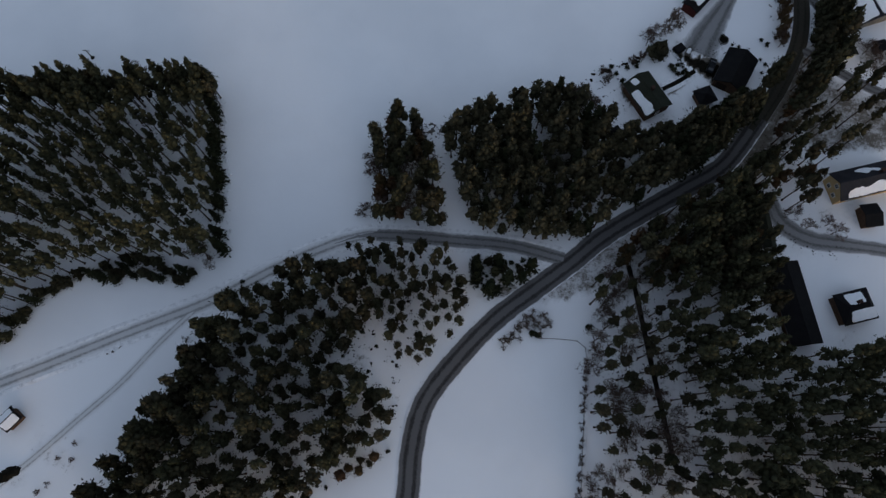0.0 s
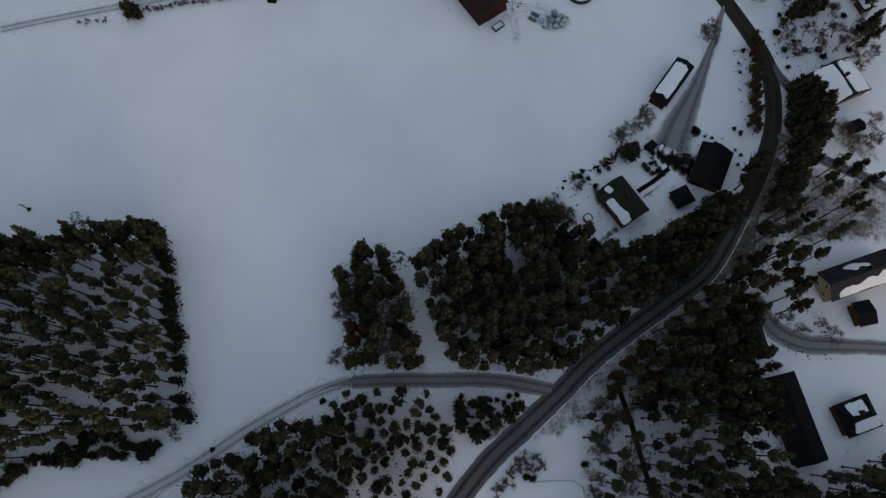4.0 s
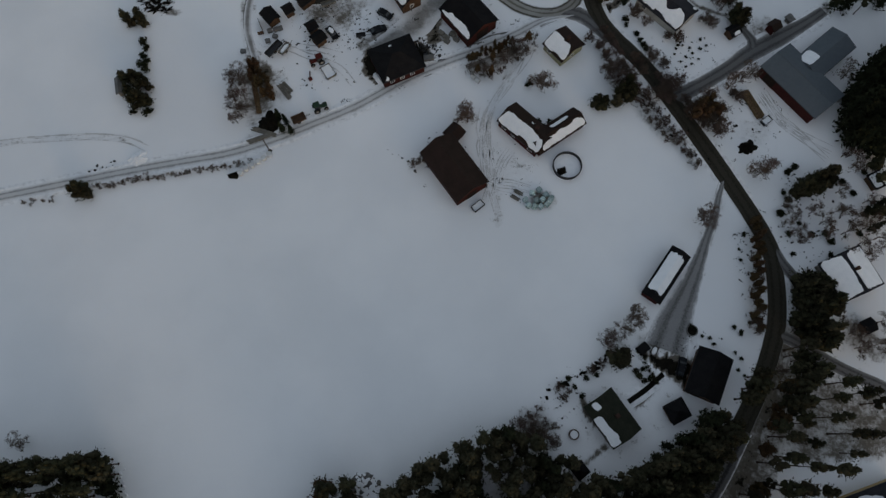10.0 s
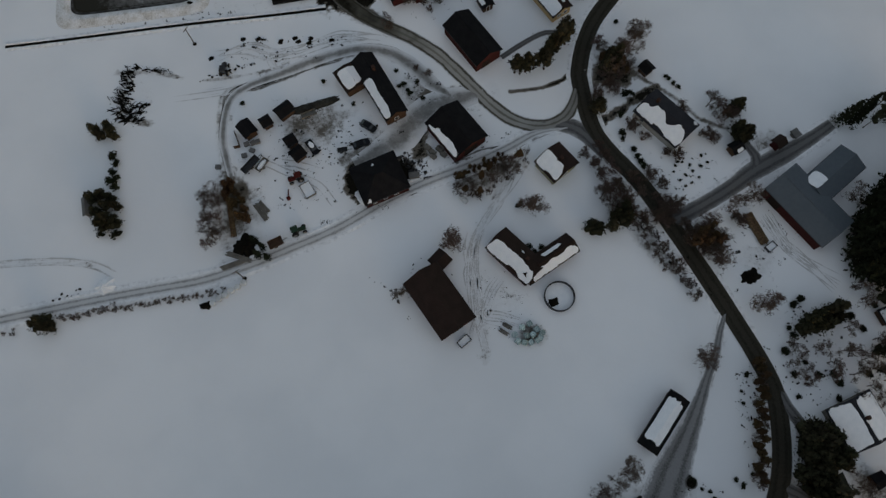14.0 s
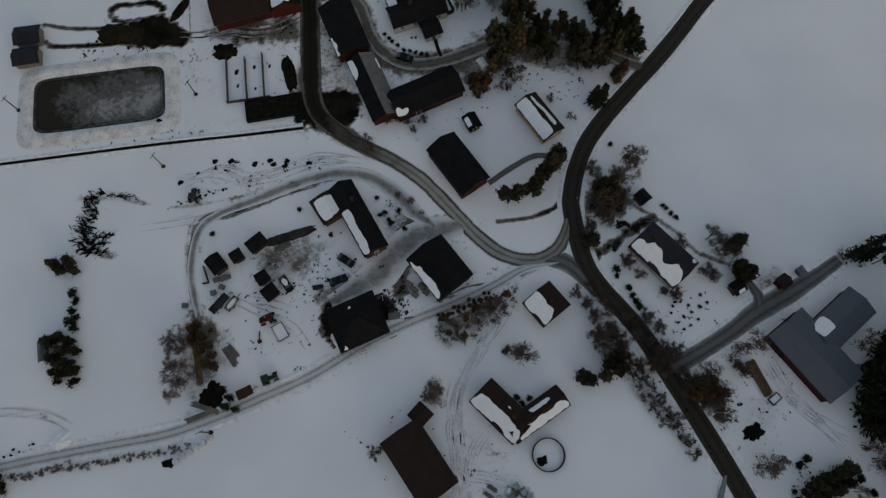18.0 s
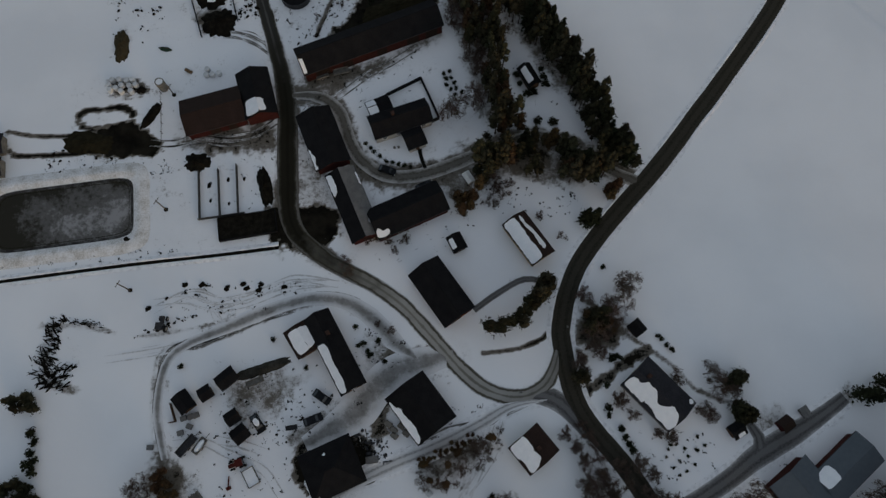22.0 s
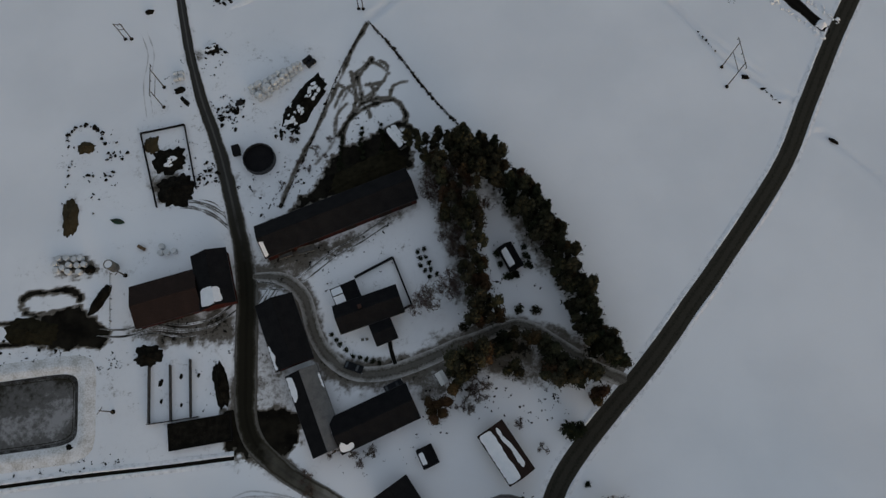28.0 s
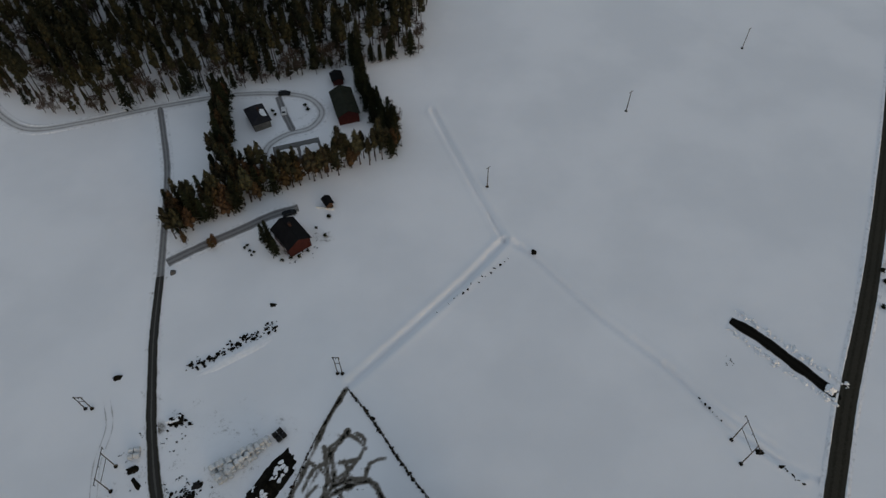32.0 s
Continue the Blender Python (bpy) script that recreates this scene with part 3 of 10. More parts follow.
class Tree:
    def __init__(self):
        self.wood_v, self.wood_f, self.leaf_v, self.leaf_f = [], [], [], []

    def limb(self, a, b, r0, r1, sides=5):
        a, b = np.array(a, float), np.array(b, float)
        d = (b - a) / (np.linalg.norm(b - a) + 1e-9)
        u = np.cross(d, (0.31, 0.95, 0.05))
        u /= np.linalg.norm(u) + 1e-9
        v = np.cross(d, u)
        k = len(self.wood_v)
        for c, r in ((a, r0), (b, r1)):
            for i in range(sides):
                t = 2 * math.pi * i / sides
                self.wood_v.append(c + r * (math.cos(t) * u + math.sin(t) * v))
        for i in range(sides):
            j = (i + 1) % sides
            self.wood_f.append((k + i, k + j, k + sides + j, k + sides + i))

    def leaves(self, centres, size, rng, flat=0.6, wide=0.45):
        n = len(centres)
        a = rng.randn(n, 3) * (1, 1, flat)
        a /= np.linalg.norm(a, axis=1)[:, None]
        b = np.cross(a, rng.randn(n, 3))
        b /= np.linalg.norm(b, axis=1)[:, None]
        s = size * (0.55 + 0.8 * rng.rand(n, 1))
        k = sum(len(v) for v in self.leaf_v)
        quad = np.stack([centres - a * s * 0.9, centres - b * s * wide, centres + a * s, centres + b * s * wide], 1)
        self.leaf_v.append(quad.reshape(-1, 3))
        self.leaf_f.append(k + np.arange(4 * n).reshape(n, 4))

    def lump(self, c, r, rz, rng):
        v = RHOMB_V * (0.75 + 0.5 * rng.rand(14, 1)) * (r, r, rz)
        a = rng.rand() * 6.28
        v = np.stack([v[:, 0] * math.cos(a) - v[:, 1] * math.sin(a), v[:, 0] * math.sin(a) + v[:, 1] * math.cos(a), v[:, 2] + 0.25 * v[:, 0]], 1)
        k = sum(len(q) for q in self.leaf_v)
        self.leaf_v.append(v + np.array(c))
        self.leaf_f.append(RHOMB_F + k)

    def meshes(self, name, wood, leaf):
        out = []
        for tag, v, f, mat in (("trunk", self.wood_v, self.wood_f, wood), ("crown", self.leaf_v, self.leaf_f, leaf)):
            if not len(v):
                out.append(None)
                continue
            v = np.array(v).reshape(-1, 3) if tag == "trunk" else np.concatenate(v)
            f = np.array(f) if tag == "trunk" else np.concatenate(f)
            out.append(quick_mesh(tag, v, f, [mat]))
        return out


def quick_mesh(name, v, f, mats, index=None):
    me = bpy.data.meshes.new(name)
    me.vertices.add(len(v))
    me.vertices.foreach_set("co", np.asarray(v, np.float32).reshape(-1))
    me.loops.add(f.size)
    me.loops.foreach_set("vertex_index", f.reshape(-1).astype(np.int32))
    me.polygons.add(len(f))
    me.polygons.foreach_set("loop_start", np.arange(0, f.size, f.shape[1], dtype=np.int32))
    for m in mats:
        me.materials.append(m)
    if index is not None:
        me.polygons.foreach_set("material_index", index.astype(np.int32))
    me.update(calc_edges=True)
    return me


def clump(rng, c, rx, rz, n):
    p = rng.randn(n, 3)
    p /= np.linalg.norm(p, axis=1)[:, None]
    p *= (rng.rand(n, 1) ** 0.45)
    return np.array(c) + p * (rx, rx, rz)


def needle_crown(t, rng, axis, z0, z1, r, lobes, tufts, low=0.16, long=0.5):
    """An egg-shaped mass of overlapping boughs between z0 and z1, its skin set with tufts that point outwards."""
    wide = lambda s: r * (np.minimum(1.0, low * 2 + s * 4.5) * (1.04 - s) ** 0.62 * 1.12)
    ph = rng.rand(3) * 6.28
    lobe = lambda a, s: 1 + 0.2 * np.sin(2 * a + ph[0] + 5 * s) + 0.16 * np.sin(5 * a + ph[1] - 9 * s) + 0.14 * np.sin(9 * a + ph[2] + 15 * s)
    for i in range(lobes):
        s = (i + 0.5) / lobes
        a, w = i * 2.4 + rng.rand(), float(wide(s))
        q = 0.5 * w * float(lobe(a, s))
        x, y = axis(z0 + (z1 - z0) * s)
        t.lump((x + q * math.cos(a), y + q * math.sin(a), z0 + (z1 - z0) * s), 0.42 * w + 0.1, 0.13 * (z1 - z0) + 0.1, rng)
    s, a = rng.rand(tufts) ** 0.85, rng.rand(tufts) * 6.283
    w = wide(s) * lobe(a, s) * (0.5 + 0.6 * rng.rand(tufts) ** 0.7)
    z = z0 + (z1 - z0) * s
    c = np.array([axis(q) for q in z])
    p = np.stack([c[:, 0] + w * np.cos(a), c[:, 1] + w * np.sin(a), z], 1)
    out = np.stack([np.cos(a), np.sin(a), 0.35 + 0.9 * (s - 0.3)], 1) + 0.35 * rng.randn(tufts, 3)
    out /= np.linalg.norm(out, axis=1)[:, None]
    side = np.cross(out, rng.randn(tufts, 3))
    side /= np.linalg.norm(side, axis=1)[:, None]
    d = long * (0.5 + 0.8 * rng.rand(tufts, 1))
    k = sum(len(v) for v in t.leaf_v)
    t.leaf_v.append(np.stack([p - out * d * 0.5, p - side * d * 0.26, p + out * d * 0.6, p + side * d * 0.26], 1).reshape(-1, 3))
    t.leaf_f.append(k + np.arange(4 * tufts).reshape(tufts, 4))


def pine_tree(seed, h=15.0, bare=0.55, spread=1.9, lobes=11, tufts=170, low=0.16, long=0.5, thick=0.19):
    rng, t = np.random.RandomState(seed), Tree()
    lean = rng.randn(2) * 0.3
    axis = lambda z: (lean[0] * (z / h) ** 2, lean[1] * (z / h) ** 2)
    t.limb((0, 0, 0), (0, 0, 0.5), thick * 1.9, thick, 5)
    last = np.array([0, 0, 0.4])
    for i in range(1, 4):
        u = i / 3
        p = np.array([*axis(h * 0.93 * u), h * 0.93 * u])
        t.limb(last, p, thick * (1 - 0.75 * (i - 1) / 3), thick * (1 - 0.75 * u), 5)
        last = p
    needle_crown(t, rng, axis, h * bare, h, spread, lobes, tufts, low, long)
    for i in range(6):
        z, a = h * bare * (0.45 + 0.5 * rng.rand()), rng.rand() * 6.3
        t.limb((*axis(z), z), (0.9 * math.cos(a), 0.9 * math.sin(a), z + 0.15), 0.035, 0.012, 3)
    return t


def spruce_tree(seed, h=14.0, width=2.1, tiers=13):
    rng, t = np.random.RandomState(seed), Tree()
    t.limb((0, 0, 0), (0, 0, h * 0.97), 0.2, 0.03, 6)
    for i in range(tiers):
        u = (i + 0.6) / tiers
        r = width * (1 - u) ** 0.85 + 0.15
        for k in range(int(5 + 4 * (1 - u))):
            a = k * 6.283 / int(5 + 4 * (1 - u)) + rng.rand() * 0.6 + i
            rr = r * (0.75 + 0.4 * rng.rand())
            z = h * (0.1 + 0.9 * u)
            s = np.linspace(0.15, 1, 6)[:, None]
            pts = np.c_[s * rr * math.cos(a), s * rr * math.sin(a), z - 0.28 * rr * s**1.5]
            pts = pts + rng.randn(6, 3) * 0.12
            t.leaves(pts, 0.55, rng, 0.5)
    t.leaves(clump(rng, (0, 0, h * 0.97), 0.2, 0.7, 14), 0.32, rng)
    return t


def bare_tree(seed, h=8.0, spread=0.42, depth=4, stems=1):
    rng, t = np.random.RandomState(seed), Tree()

    def grow(p, d, length, r, level):
        q = p + d * length
        t.limb(p, q, r, r * 0.62, 5 if level == 0 else 3)
        if level >= depth:
            t.leaves(q + rng.randn(5, 3) * length * 0.4, length * 0.62, rng, 1.0, 0.15)
        if level >= depth:
            return
        for i in range(4 if level < 2 else 3):
            e = d + rng.randn(3) * spread * (1.1 if level else 0.8) + (0, 0, 0.12)
            e /= np.linalg.norm(e)
            grow(p + d * length * (0.55 + 0.45 * rng.rand()), e, length * (0.55 + 0.25 * rng.rand()), r * 0.5, level + 1)

    for i in range(stems):
        a = i * 6.283 / max(stems, 1) + rng.rand()
        d = np.array([math.cos(a) * 0.35, math.sin(a) * 0.35, 1.0]) if stems > 1 else np.array([0.03, 0.02, 1.0])
        d /= np.linalg.norm(d)
        grow(np.array([0.15 * math.cos(a), 0.15 * math.sin(a), 0.0]) if stems > 1 else np.zeros(3), d, h * 0.36, h * 0.018 + 0.045, 0)
    return t


def bush_plant(seed, r=0.8, h=1.1, n=90, leaf=0.3):
    rng, t = np.random.RandomState(seed), Tree()
    for i in range(9):
        a, s = rng.rand() * 6.28, r * (0.3 + 0.6 * rng.rand())
        t.limb((0.1 * math.cos(a), 0.1 * math.sin(a), 0), (s * math.cos(a), s * math.sin(a), h * (0.6 + 0.4 * rng.rand())), 0.03, 0.012, 3)
    for i in range(4):
        a = rng.rand() * 6.28
        t.leaves(clump(rng, (0.4 * r * math.cos(a), 0.4 * r * math.sin(a), h * 0.55), r * 0.65, h * 0.45, n // 4), leaf, rng)
    return t


KINDS = {}


def tree_kind(key, name, trees, wood, leaf, label, category):
    KINDS[key] = (name, trees, [t.meshes(name, wood, leaf) for t in trees], wood, leaf, label, category)


tree_kind("pine", "pine_tree", [pine_tree(s, 12.5 + s % 3, 0.42, 1.9 + 0.2 * (s % 3), 13, 260, long=0.6) for s in range(6)], BARK, NEEDLES, "tall pine with a bare brown trunk and dark olive crown", "tree")
tree_kind("slim", "slim_pine", [pine_tree(10 + s, 11 + s % 3, 0.46, 1.25 + 0.15 * (s % 3), 10, 170, long=0.5, thick=0.16) for s in range(6)], BARK, NEEDLES, "slender pine with a long bare trunk and small crown", "tree")
tree_kind("tall", "tall_pine", [pine_tree(120 + s, 14 + s % 4, 0.56, 1.3 + 0.2 * (s % 3), 11, 190, long=0.55) for s in range(6)], BARK, NEEDLES, "tall forest pine with a long bare trunk and narrow crown", "tree")
tree_kind("broad", "broad_pine", [pine_tree(30 + s, 6.5 + s % 2, 0.1, 2.1, 14, 300, low=0.25, long=0.6) for s in range(3)], BARK, NEEDLES, "broad low pine with a dense dark olive crown", "tree")
tree_kind("young", "young_pine", [pine_tree(20 + s, 7.5 + s % 3, 0.3, 1.6 + 0.2 * (s % 3), 11, 220, long=0.55) for s in range(5)], BARK, NEEDLES, "young pine with a bushy olive-green crown on snow", "tree")
tree_kind("spruce", "spruce_tree", [spruce_tree(40 + s, 10 + s, 2.0) for s in range(4)], BARK, SPRUCE_N, "dark green spruce with a pointed layered crown", "tree")
tree_kind("rusty", "larch_tree", [pine_tree(60 + s, 8 + s, 0.25, 1.95, 12, 240, low=0.2, long=0.6) for s in range(3)], BARK, LARCH_N, "rusty brown leafy tree in winter", "tree")
tree_kind("bare", "bare_tree", [bare_tree(80 + s, 8.0, 0.5) for s in range(4)], TWIGS, TWIGS, "leafless grey-brown tree with fine branches", "tree")
tree_kind("shrub", "bare_shrub", [bare_tree(90 + s, 3.2, 0.5, 3, 3) for s in range(3)], TWIGS, TWIGS, "leafless grey shrub standing in snow", "shrub")
tree_kind("bush", "evergreen_bush", [bush_plant(100 + s) for s in range(3)], BARK, SPRUCE_N, "low dark evergreen bush in the snow", "bush")
tree_kind("hedge", "clipped_bush", [bush_plant(110 + s, 1.2, 1.6, 150, 0.32) for s in range(3)], BARK, NEEDLES, "dense dark olive bush in the snow", "bush")


def plant(key, x, y, scale=1.0, group="", seed=None):
    name, trees, meshes, wood, leaf, label, category = KINDS[key]
    i = RNG.randint(len(trees))
    m = Matrix.Translation((x, y, -0.05)) @ Matrix.Rotation(RNG.rand() * 6.28, 4, "Z") @ Matrix.Diagonal((scale * (0.9 + 0.2 * RNG.rand()), scale * (0.9 + 0.2 * RNG.rand()), scale, 1))
    ob = thing(name, m, label, category, group)
    for tag, me in zip(("trunk" if category == "tree" else "branching", "crown" if category == "tree" else "foliage"), meshes[i]):
        if me is not None:
            share(tag, me, ob)
    return ob


def inside(px, py, poly):
    ok = np.zeros(px.shape, bool)
    for (x0, y0), (x1, y1) in zip(poly, poly[1:] + poly[:1]):
        ok ^= ((y0 > py) != (y1 > py)) & (px < (x1 - x0) * (py - y0) / (y1 - y0 + 1e-12) + x0)
    return ok


def scatter(poly, gap, seed, keep_off=0.5):
    """Places inside a plan outline, no two nearer than gap, off the roads and buildings."""
    rng = np.random.RandomState(seed)
    xs, ys = [p[0] for p in poly], [p[1] for p in poly]
    area = (max(xs) - min(xs)) * (max(ys) - min(ys))
    n = int(area / gap**2 * 5)
    p = np.stack([min(xs) + rng.rand(n) * (max(xs) - min(xs)), min(ys) + rng.rand(n) * (max(ys) - min(ys))], 1)
    p = p[inside(p[:, 0], p[:, 1], poly)]
    for line, half in LINES:
        if len(p):
            p = p[dist_line(p[:, 0], p[:, 1], line[::2]) > half + keep_off]
    for x, y, hl, hw, a in FOOT:
        c, s = math.cos(a), math.sin(a)
        u, v = (p[:, 0] - x) * c + (p[:, 1] - y) * s, -(p[:, 0] - x) * s + (p[:, 1] - y) * c
        p = p[(np.abs(u) > hl + 1.0) | (np.abs(v) > hw + 1.0)]
    out = []
    gaps = (gap * (0.62 + 0.62 * rng.rand(len(p)))) ** 2
    for q, g in zip(p, gaps):
        if all((q[0] - o[0]) ** 2 + (q[1] - o[1]) ** 2 > g for o in out):
            out.append(q)
    return out


def grove(poly, gap, seed, mix, group, size=(0.8, 1.15)):
    """Single trees over an outline. mix: kinds to draw from."""
    rng = np.random.RandomState(seed)
    for x, y in scatter(poly, gap, seed):
        plant(mix[rng.randint(len(mix))], float(x), float(y), size[0] + (size[1] - size[0]) * rng.rand(), group)


def far_wood(name, poly, gap, seed, mix, label, size=(0.8, 1.15)):
    """A wood whose trees cannot be told apart one by one: one object."""
    rng = np.random.RandomState(seed)
    mats, vs, fs, ms, k = [], [], [], [], 0
    for x, y in scatter(poly, gap, seed):
        _, trees, _, wood, leaf, _, _ = KINDS[mix[rng.randint(len(mix))]]
        t = trees[rng.randint(len(trees))]
        s, a = size[0] + (size[1] - size[0]) * rng.rand(), rng.rand() * 6.28
        turn = np.array([[math.cos(a), -math.sin(a), 0], [math.sin(a), math.cos(a), 0], [0, 0, 1]]) * s
        for v, f, mat in ((t.wood_v, t.wood_f, wood), (t.leaf_v, t.leaf_f, leaf)):
            if not len(v):
                continue
            v = (np.array(v) if v is t.wood_v else np.concatenate(v)).reshape(-1, 3) @ turn.T + (x, y, -0.05)
            f = np.array(f) if f is t.wood_f else np.concatenate(f)
            if mat not in mats:
                mats.append(mat)
            vs.append(v), fs.append(f + k), ms.append(np.full(len(f), mats.index(mat)))
            k += len(v)
    ob = new(name, quick_mesh(name, np.concatenate(vs), np.concatenate(fs), mats, np.concatenate(ms)))
    tagged(ob, label, "forest", kind="stuff")


# ---- buildings ----
def worn_outline(pts, rng, step=0.55, wear=0.07):
    """An outline with its corners cut round and its edges melted uneven."""
    cut = []
    for (x0, y0), (x1, y1) in zip(pts, pts[1:] + pts[:1]):
        e = min(0.3, 0.35 / (math.hypot(x1 - x0, y1 - y0) + 1e-6))
        cut += [(x0 + e * (x1 - x0), y0 + e * (y1 - y0)), (x1 - e * (x1 - x0), y1 - e * (y1 - y0))]
    out = []
    for (x0, y0), (x1, y1) in zip(cut, cut[1:] + cut[:1]):
        n = max(1, int(math.hypot(x1 - x0, y1 - y0) / step))
        for i in range(n):
            out.append((x0 + (x1 - x0) * i / n + wear * rng.randn(), y0 + (y1 - y0) * i / n + wear * rng.randn()))
    return out


def building(name, x, y, L, W, turn, wall, rise, walls, roof, label, category="house", snow=(), hip=0.0, over=0.4, roof_s=None, chimney=None, doors=(), windows=(), group=""):
    """A house with its ridge along local x. snow: side (+1/-1), u0, u1, v0, v1 on a slope. doors, windows: (wall, place along it 0..1, width, height, sill)."""
    root = thing(name, pose(x, y, 0, 0, 0, turn), label, category, group)
    FOOT.append((x, y, L / 2, W / 2, radians(turn)))
    a, b, t = L / 2 - over, W / 2 - over, 0.16
    zt = lambda px, py: wall + rise * min(1 - abs(py) / (W / 2), (L / 2 - abs(px)) / max(hip * W / 2, 1e-6) if hip else 9)
    th = 0.14
    for tag, x0, x1, y0, y1 in (("s", -a, a, -b, -b + th), ("n", -a, a, b - th, b), ("w", -a, -a + th, -b + th, b - th), ("e", a - th, a, -b + th, b - th)):
        bm = bmesh.new()
        if tag in "sn":
            box(bm, x0, x1, y0, y1, 0, zt(0 if not hip else 0, y0 if tag == "s" else y1) - 0.05)
        elif hip:
            box(bm, x0, x1, y0, y1, 0, wall)
        else:
            pts = [(-b + th, 0), (b - th, 0), (b - th, zt(0, b) - 0.06), (0, wall + rise - 0.06), (-b + th, zt(0, b) - 0.06)]
            f = [[bm.verts.new((xx, py, pz)) for py, pz in pts] for xx in (x0, x1)]
            bm.faces.new(f[0][::-1])
            bm.faces.new(f[1])
            for i in range(5):
                j = (i + 1) % 5
                bm.faces.new((f[0][i], f[0][j], f[1][j], f[1][i]))
        part("wall", bm, walls, root)
    r = L / 2 - hip * W / 2
    for s in (1, -1):
        bm = bmesh.new()
        pts = [(-L / 2, s * W / 2, wall), (L / 2, s * W / 2, wall), (r, 0, wall + rise), (-r, 0, wall + rise)]
        lo = [bm.verts.new(p) for p in pts]
        hi = [bm.verts.new((p[0], p[1], p[2] + t)) for p in pts]
        bm.faces.new(hi if s < 0 else hi[::-1])
        bm.faces.new(lo[::-1] if s < 0 else lo)
        for i in range(4):
            j = (i + 1) % 4
            bm.faces.new((lo[i], lo[j], hi[j], hi[i]) if s < 0 else (lo[j], lo[i], hi[i], hi[j]))
        part("roof_slope", bm, roof if s > 0 or roof_s is None else roof_s, root)
        if hip:
            bm = bmesh.new()
            pts = [(s * L / 2, -W / 2, wall), (s * L / 2, W / 2, wall), (s * r, 0, wall + rise)]
            lo = [bm.verts.new(p) for p in pts]
            hi = [bm.verts.new((p[0], p[1], p[2] + t)) for p in pts]
            bm.faces.new(hi if s > 0 else hi[::-1])
            bm.faces.new(lo[::-1] if s > 0 else lo)
            for i in range(3):
                j = (i + 1) % 3
                bm.faces.new((lo[i], lo[j], hi[j], hi[i]))
            part("roof_hip", bm, roof, root)
    bm = bmesh.new()
    box(bm, -r, r, -0.14, 0.14, wall + rise + t - 0.05, wall + rise + t + 0.06, 0.03)
    part("ridge_cap", bm, roof, root)
    for s in (1, -1):
        bm = bmesh.new()
        box(bm, -L / 2, L / 2, s * (W / 2 + 0.002), s * (W / 2 + 0.09), wall - 0.06, wall + 0.08)
        part("gutter", bm, DARK_METAL, root)
    rng = np.random.RandomState(int(abs(x) * 13 + abs(y) * 7) % 9999)
    for s, *shape in snow:
        if len(shape) == 1:
            pts = worn_outline([((u - 0.5) * L, s * (1 - v) * W / 2) for u, v in shape[0]], rng)
            pts = [(min(max(px, -L / 2), L / 2), s * min(max(s * py, 0.0), W / 2)) for px, py in pts]
            bm = bmesh.new()
            poly_prism(bm, pts if s < 0 else pts[::-1], lambda px, py: wall + rise * (1 - abs(py) / (W / 2)) + t + 0.01, lambda px, py: wall + rise * (1 - abs(py) / (W / 2)) + t + 0.16)
            bmesh.ops.recalc_face_normals(bm, faces=bm.faces)
            part("roof_snow", bm, SNOW, root, "ragged sheet of snow left on the roof")
            continue
        u0, u1, v0, v1 = shape
        n, pts = 72, []
        cx, cy, hx, hy = (u0 + u1) / 2, (v0 + v1) / 2, (u1 - u0) / 2, (v1 - v0) / 2
        wob = 0.55 * np.convolve(np.r_[rng.randn(n), np.zeros(4)], [0.2, 0.3, 0.3, 0.2])[:n] + 0.25 * rng.randn(n)
        for i in range(n):
            q = 2 * math.pi * i / n
            c, d = math.cos(q), math.sin(q)
            k = (abs(c) ** 11 + abs(d) ** 11) ** (-1 / 11) * (1 + 0.075 * wob[i] - 0.05 * abs(math.sin(q * 1.5 + x)))
            px = (cx + hx * c * k - 0.5) * L
            v = min(max(cy + hy * d * k, 0.0), 1.0)
            pts.append((min(max(px, -L / 2), L / 2), s * (1 - v) * W / 2))
        if s > 0:
            pts = pts[::-1]
        bm = bmesh.new()
        poly_prism(bm, pts, lambda px, py: wall + rise * (1 - abs(py) / (W / 2)) + t + 0.01, lambda px, py: wall + rise * (1 - abs(py) / (W / 2)) + t + 0.16)
        bmesh.ops.recalc_face_normals(bm, faces=bm.faces)
        part("roof_snow", bm, SNOW, root, "smooth slab of snow left on the roof")
    if chimney is not None:
        bm = bmesh.new()
        cx = (chimney - 0.5) * L
        box(bm, cx - 0.35, cx + 0.35, 0.35, 1.05, wall, wall + rise + 0.9, 0.03)
        box(bm, cx - 0.42, cx + 0.42, 0.28, 1.12, wall + rise + 0.9, wall + rise + 1.02)
        part("chimney", bm, BRICK, root, "brick chimney")
    for kind, items in (("door", doors), ("window", windows)):
        for side, u, w, h, sill in items:
            q = {"s": (0, -b), "n": (180, -b), "e": (90, -a), "w": (270, -a)}[side]
            run = a if side in "sn" else b
            m = Matrix.Rotation(radians(q[0]), 4, "Z") @ Matrix.Translation(((u - 0.5) * 2 * run, q[1], sill))
            bm = bmesh.new()
            box(bm, -w / 2, w / 2, -0.05, 0.02, 0, h)
            ob = part(kind, bm, GLASS if kind == "window" else (DARK_DOOR if w > 1.5 else BROWN_WOOD), root)
            ob.matrix_local = m
            bm = bmesh.new()
            for e in (-1, 1):
                box(bm, e * (w / 2 + 0.04) - 0.05, e * (w / 2 + 0.04) + 0.05, -0.08, 0.02, -0.06, h + 0.06)
            box(bm, -w / 2, w / 2, -0.08, 0.02, h, h + 0.09)
            if kind == "window":
                box(bm, -w / 2, w / 2, -0.08, 0.02, -0.08, 0)
                box(bm, -0.025, 0.025, -0.07, 0.02, 0, h)
            part("frame", bm, DARK_DOOR if kind == "door" and w > 1.5 else TRIM, ob)
    return root


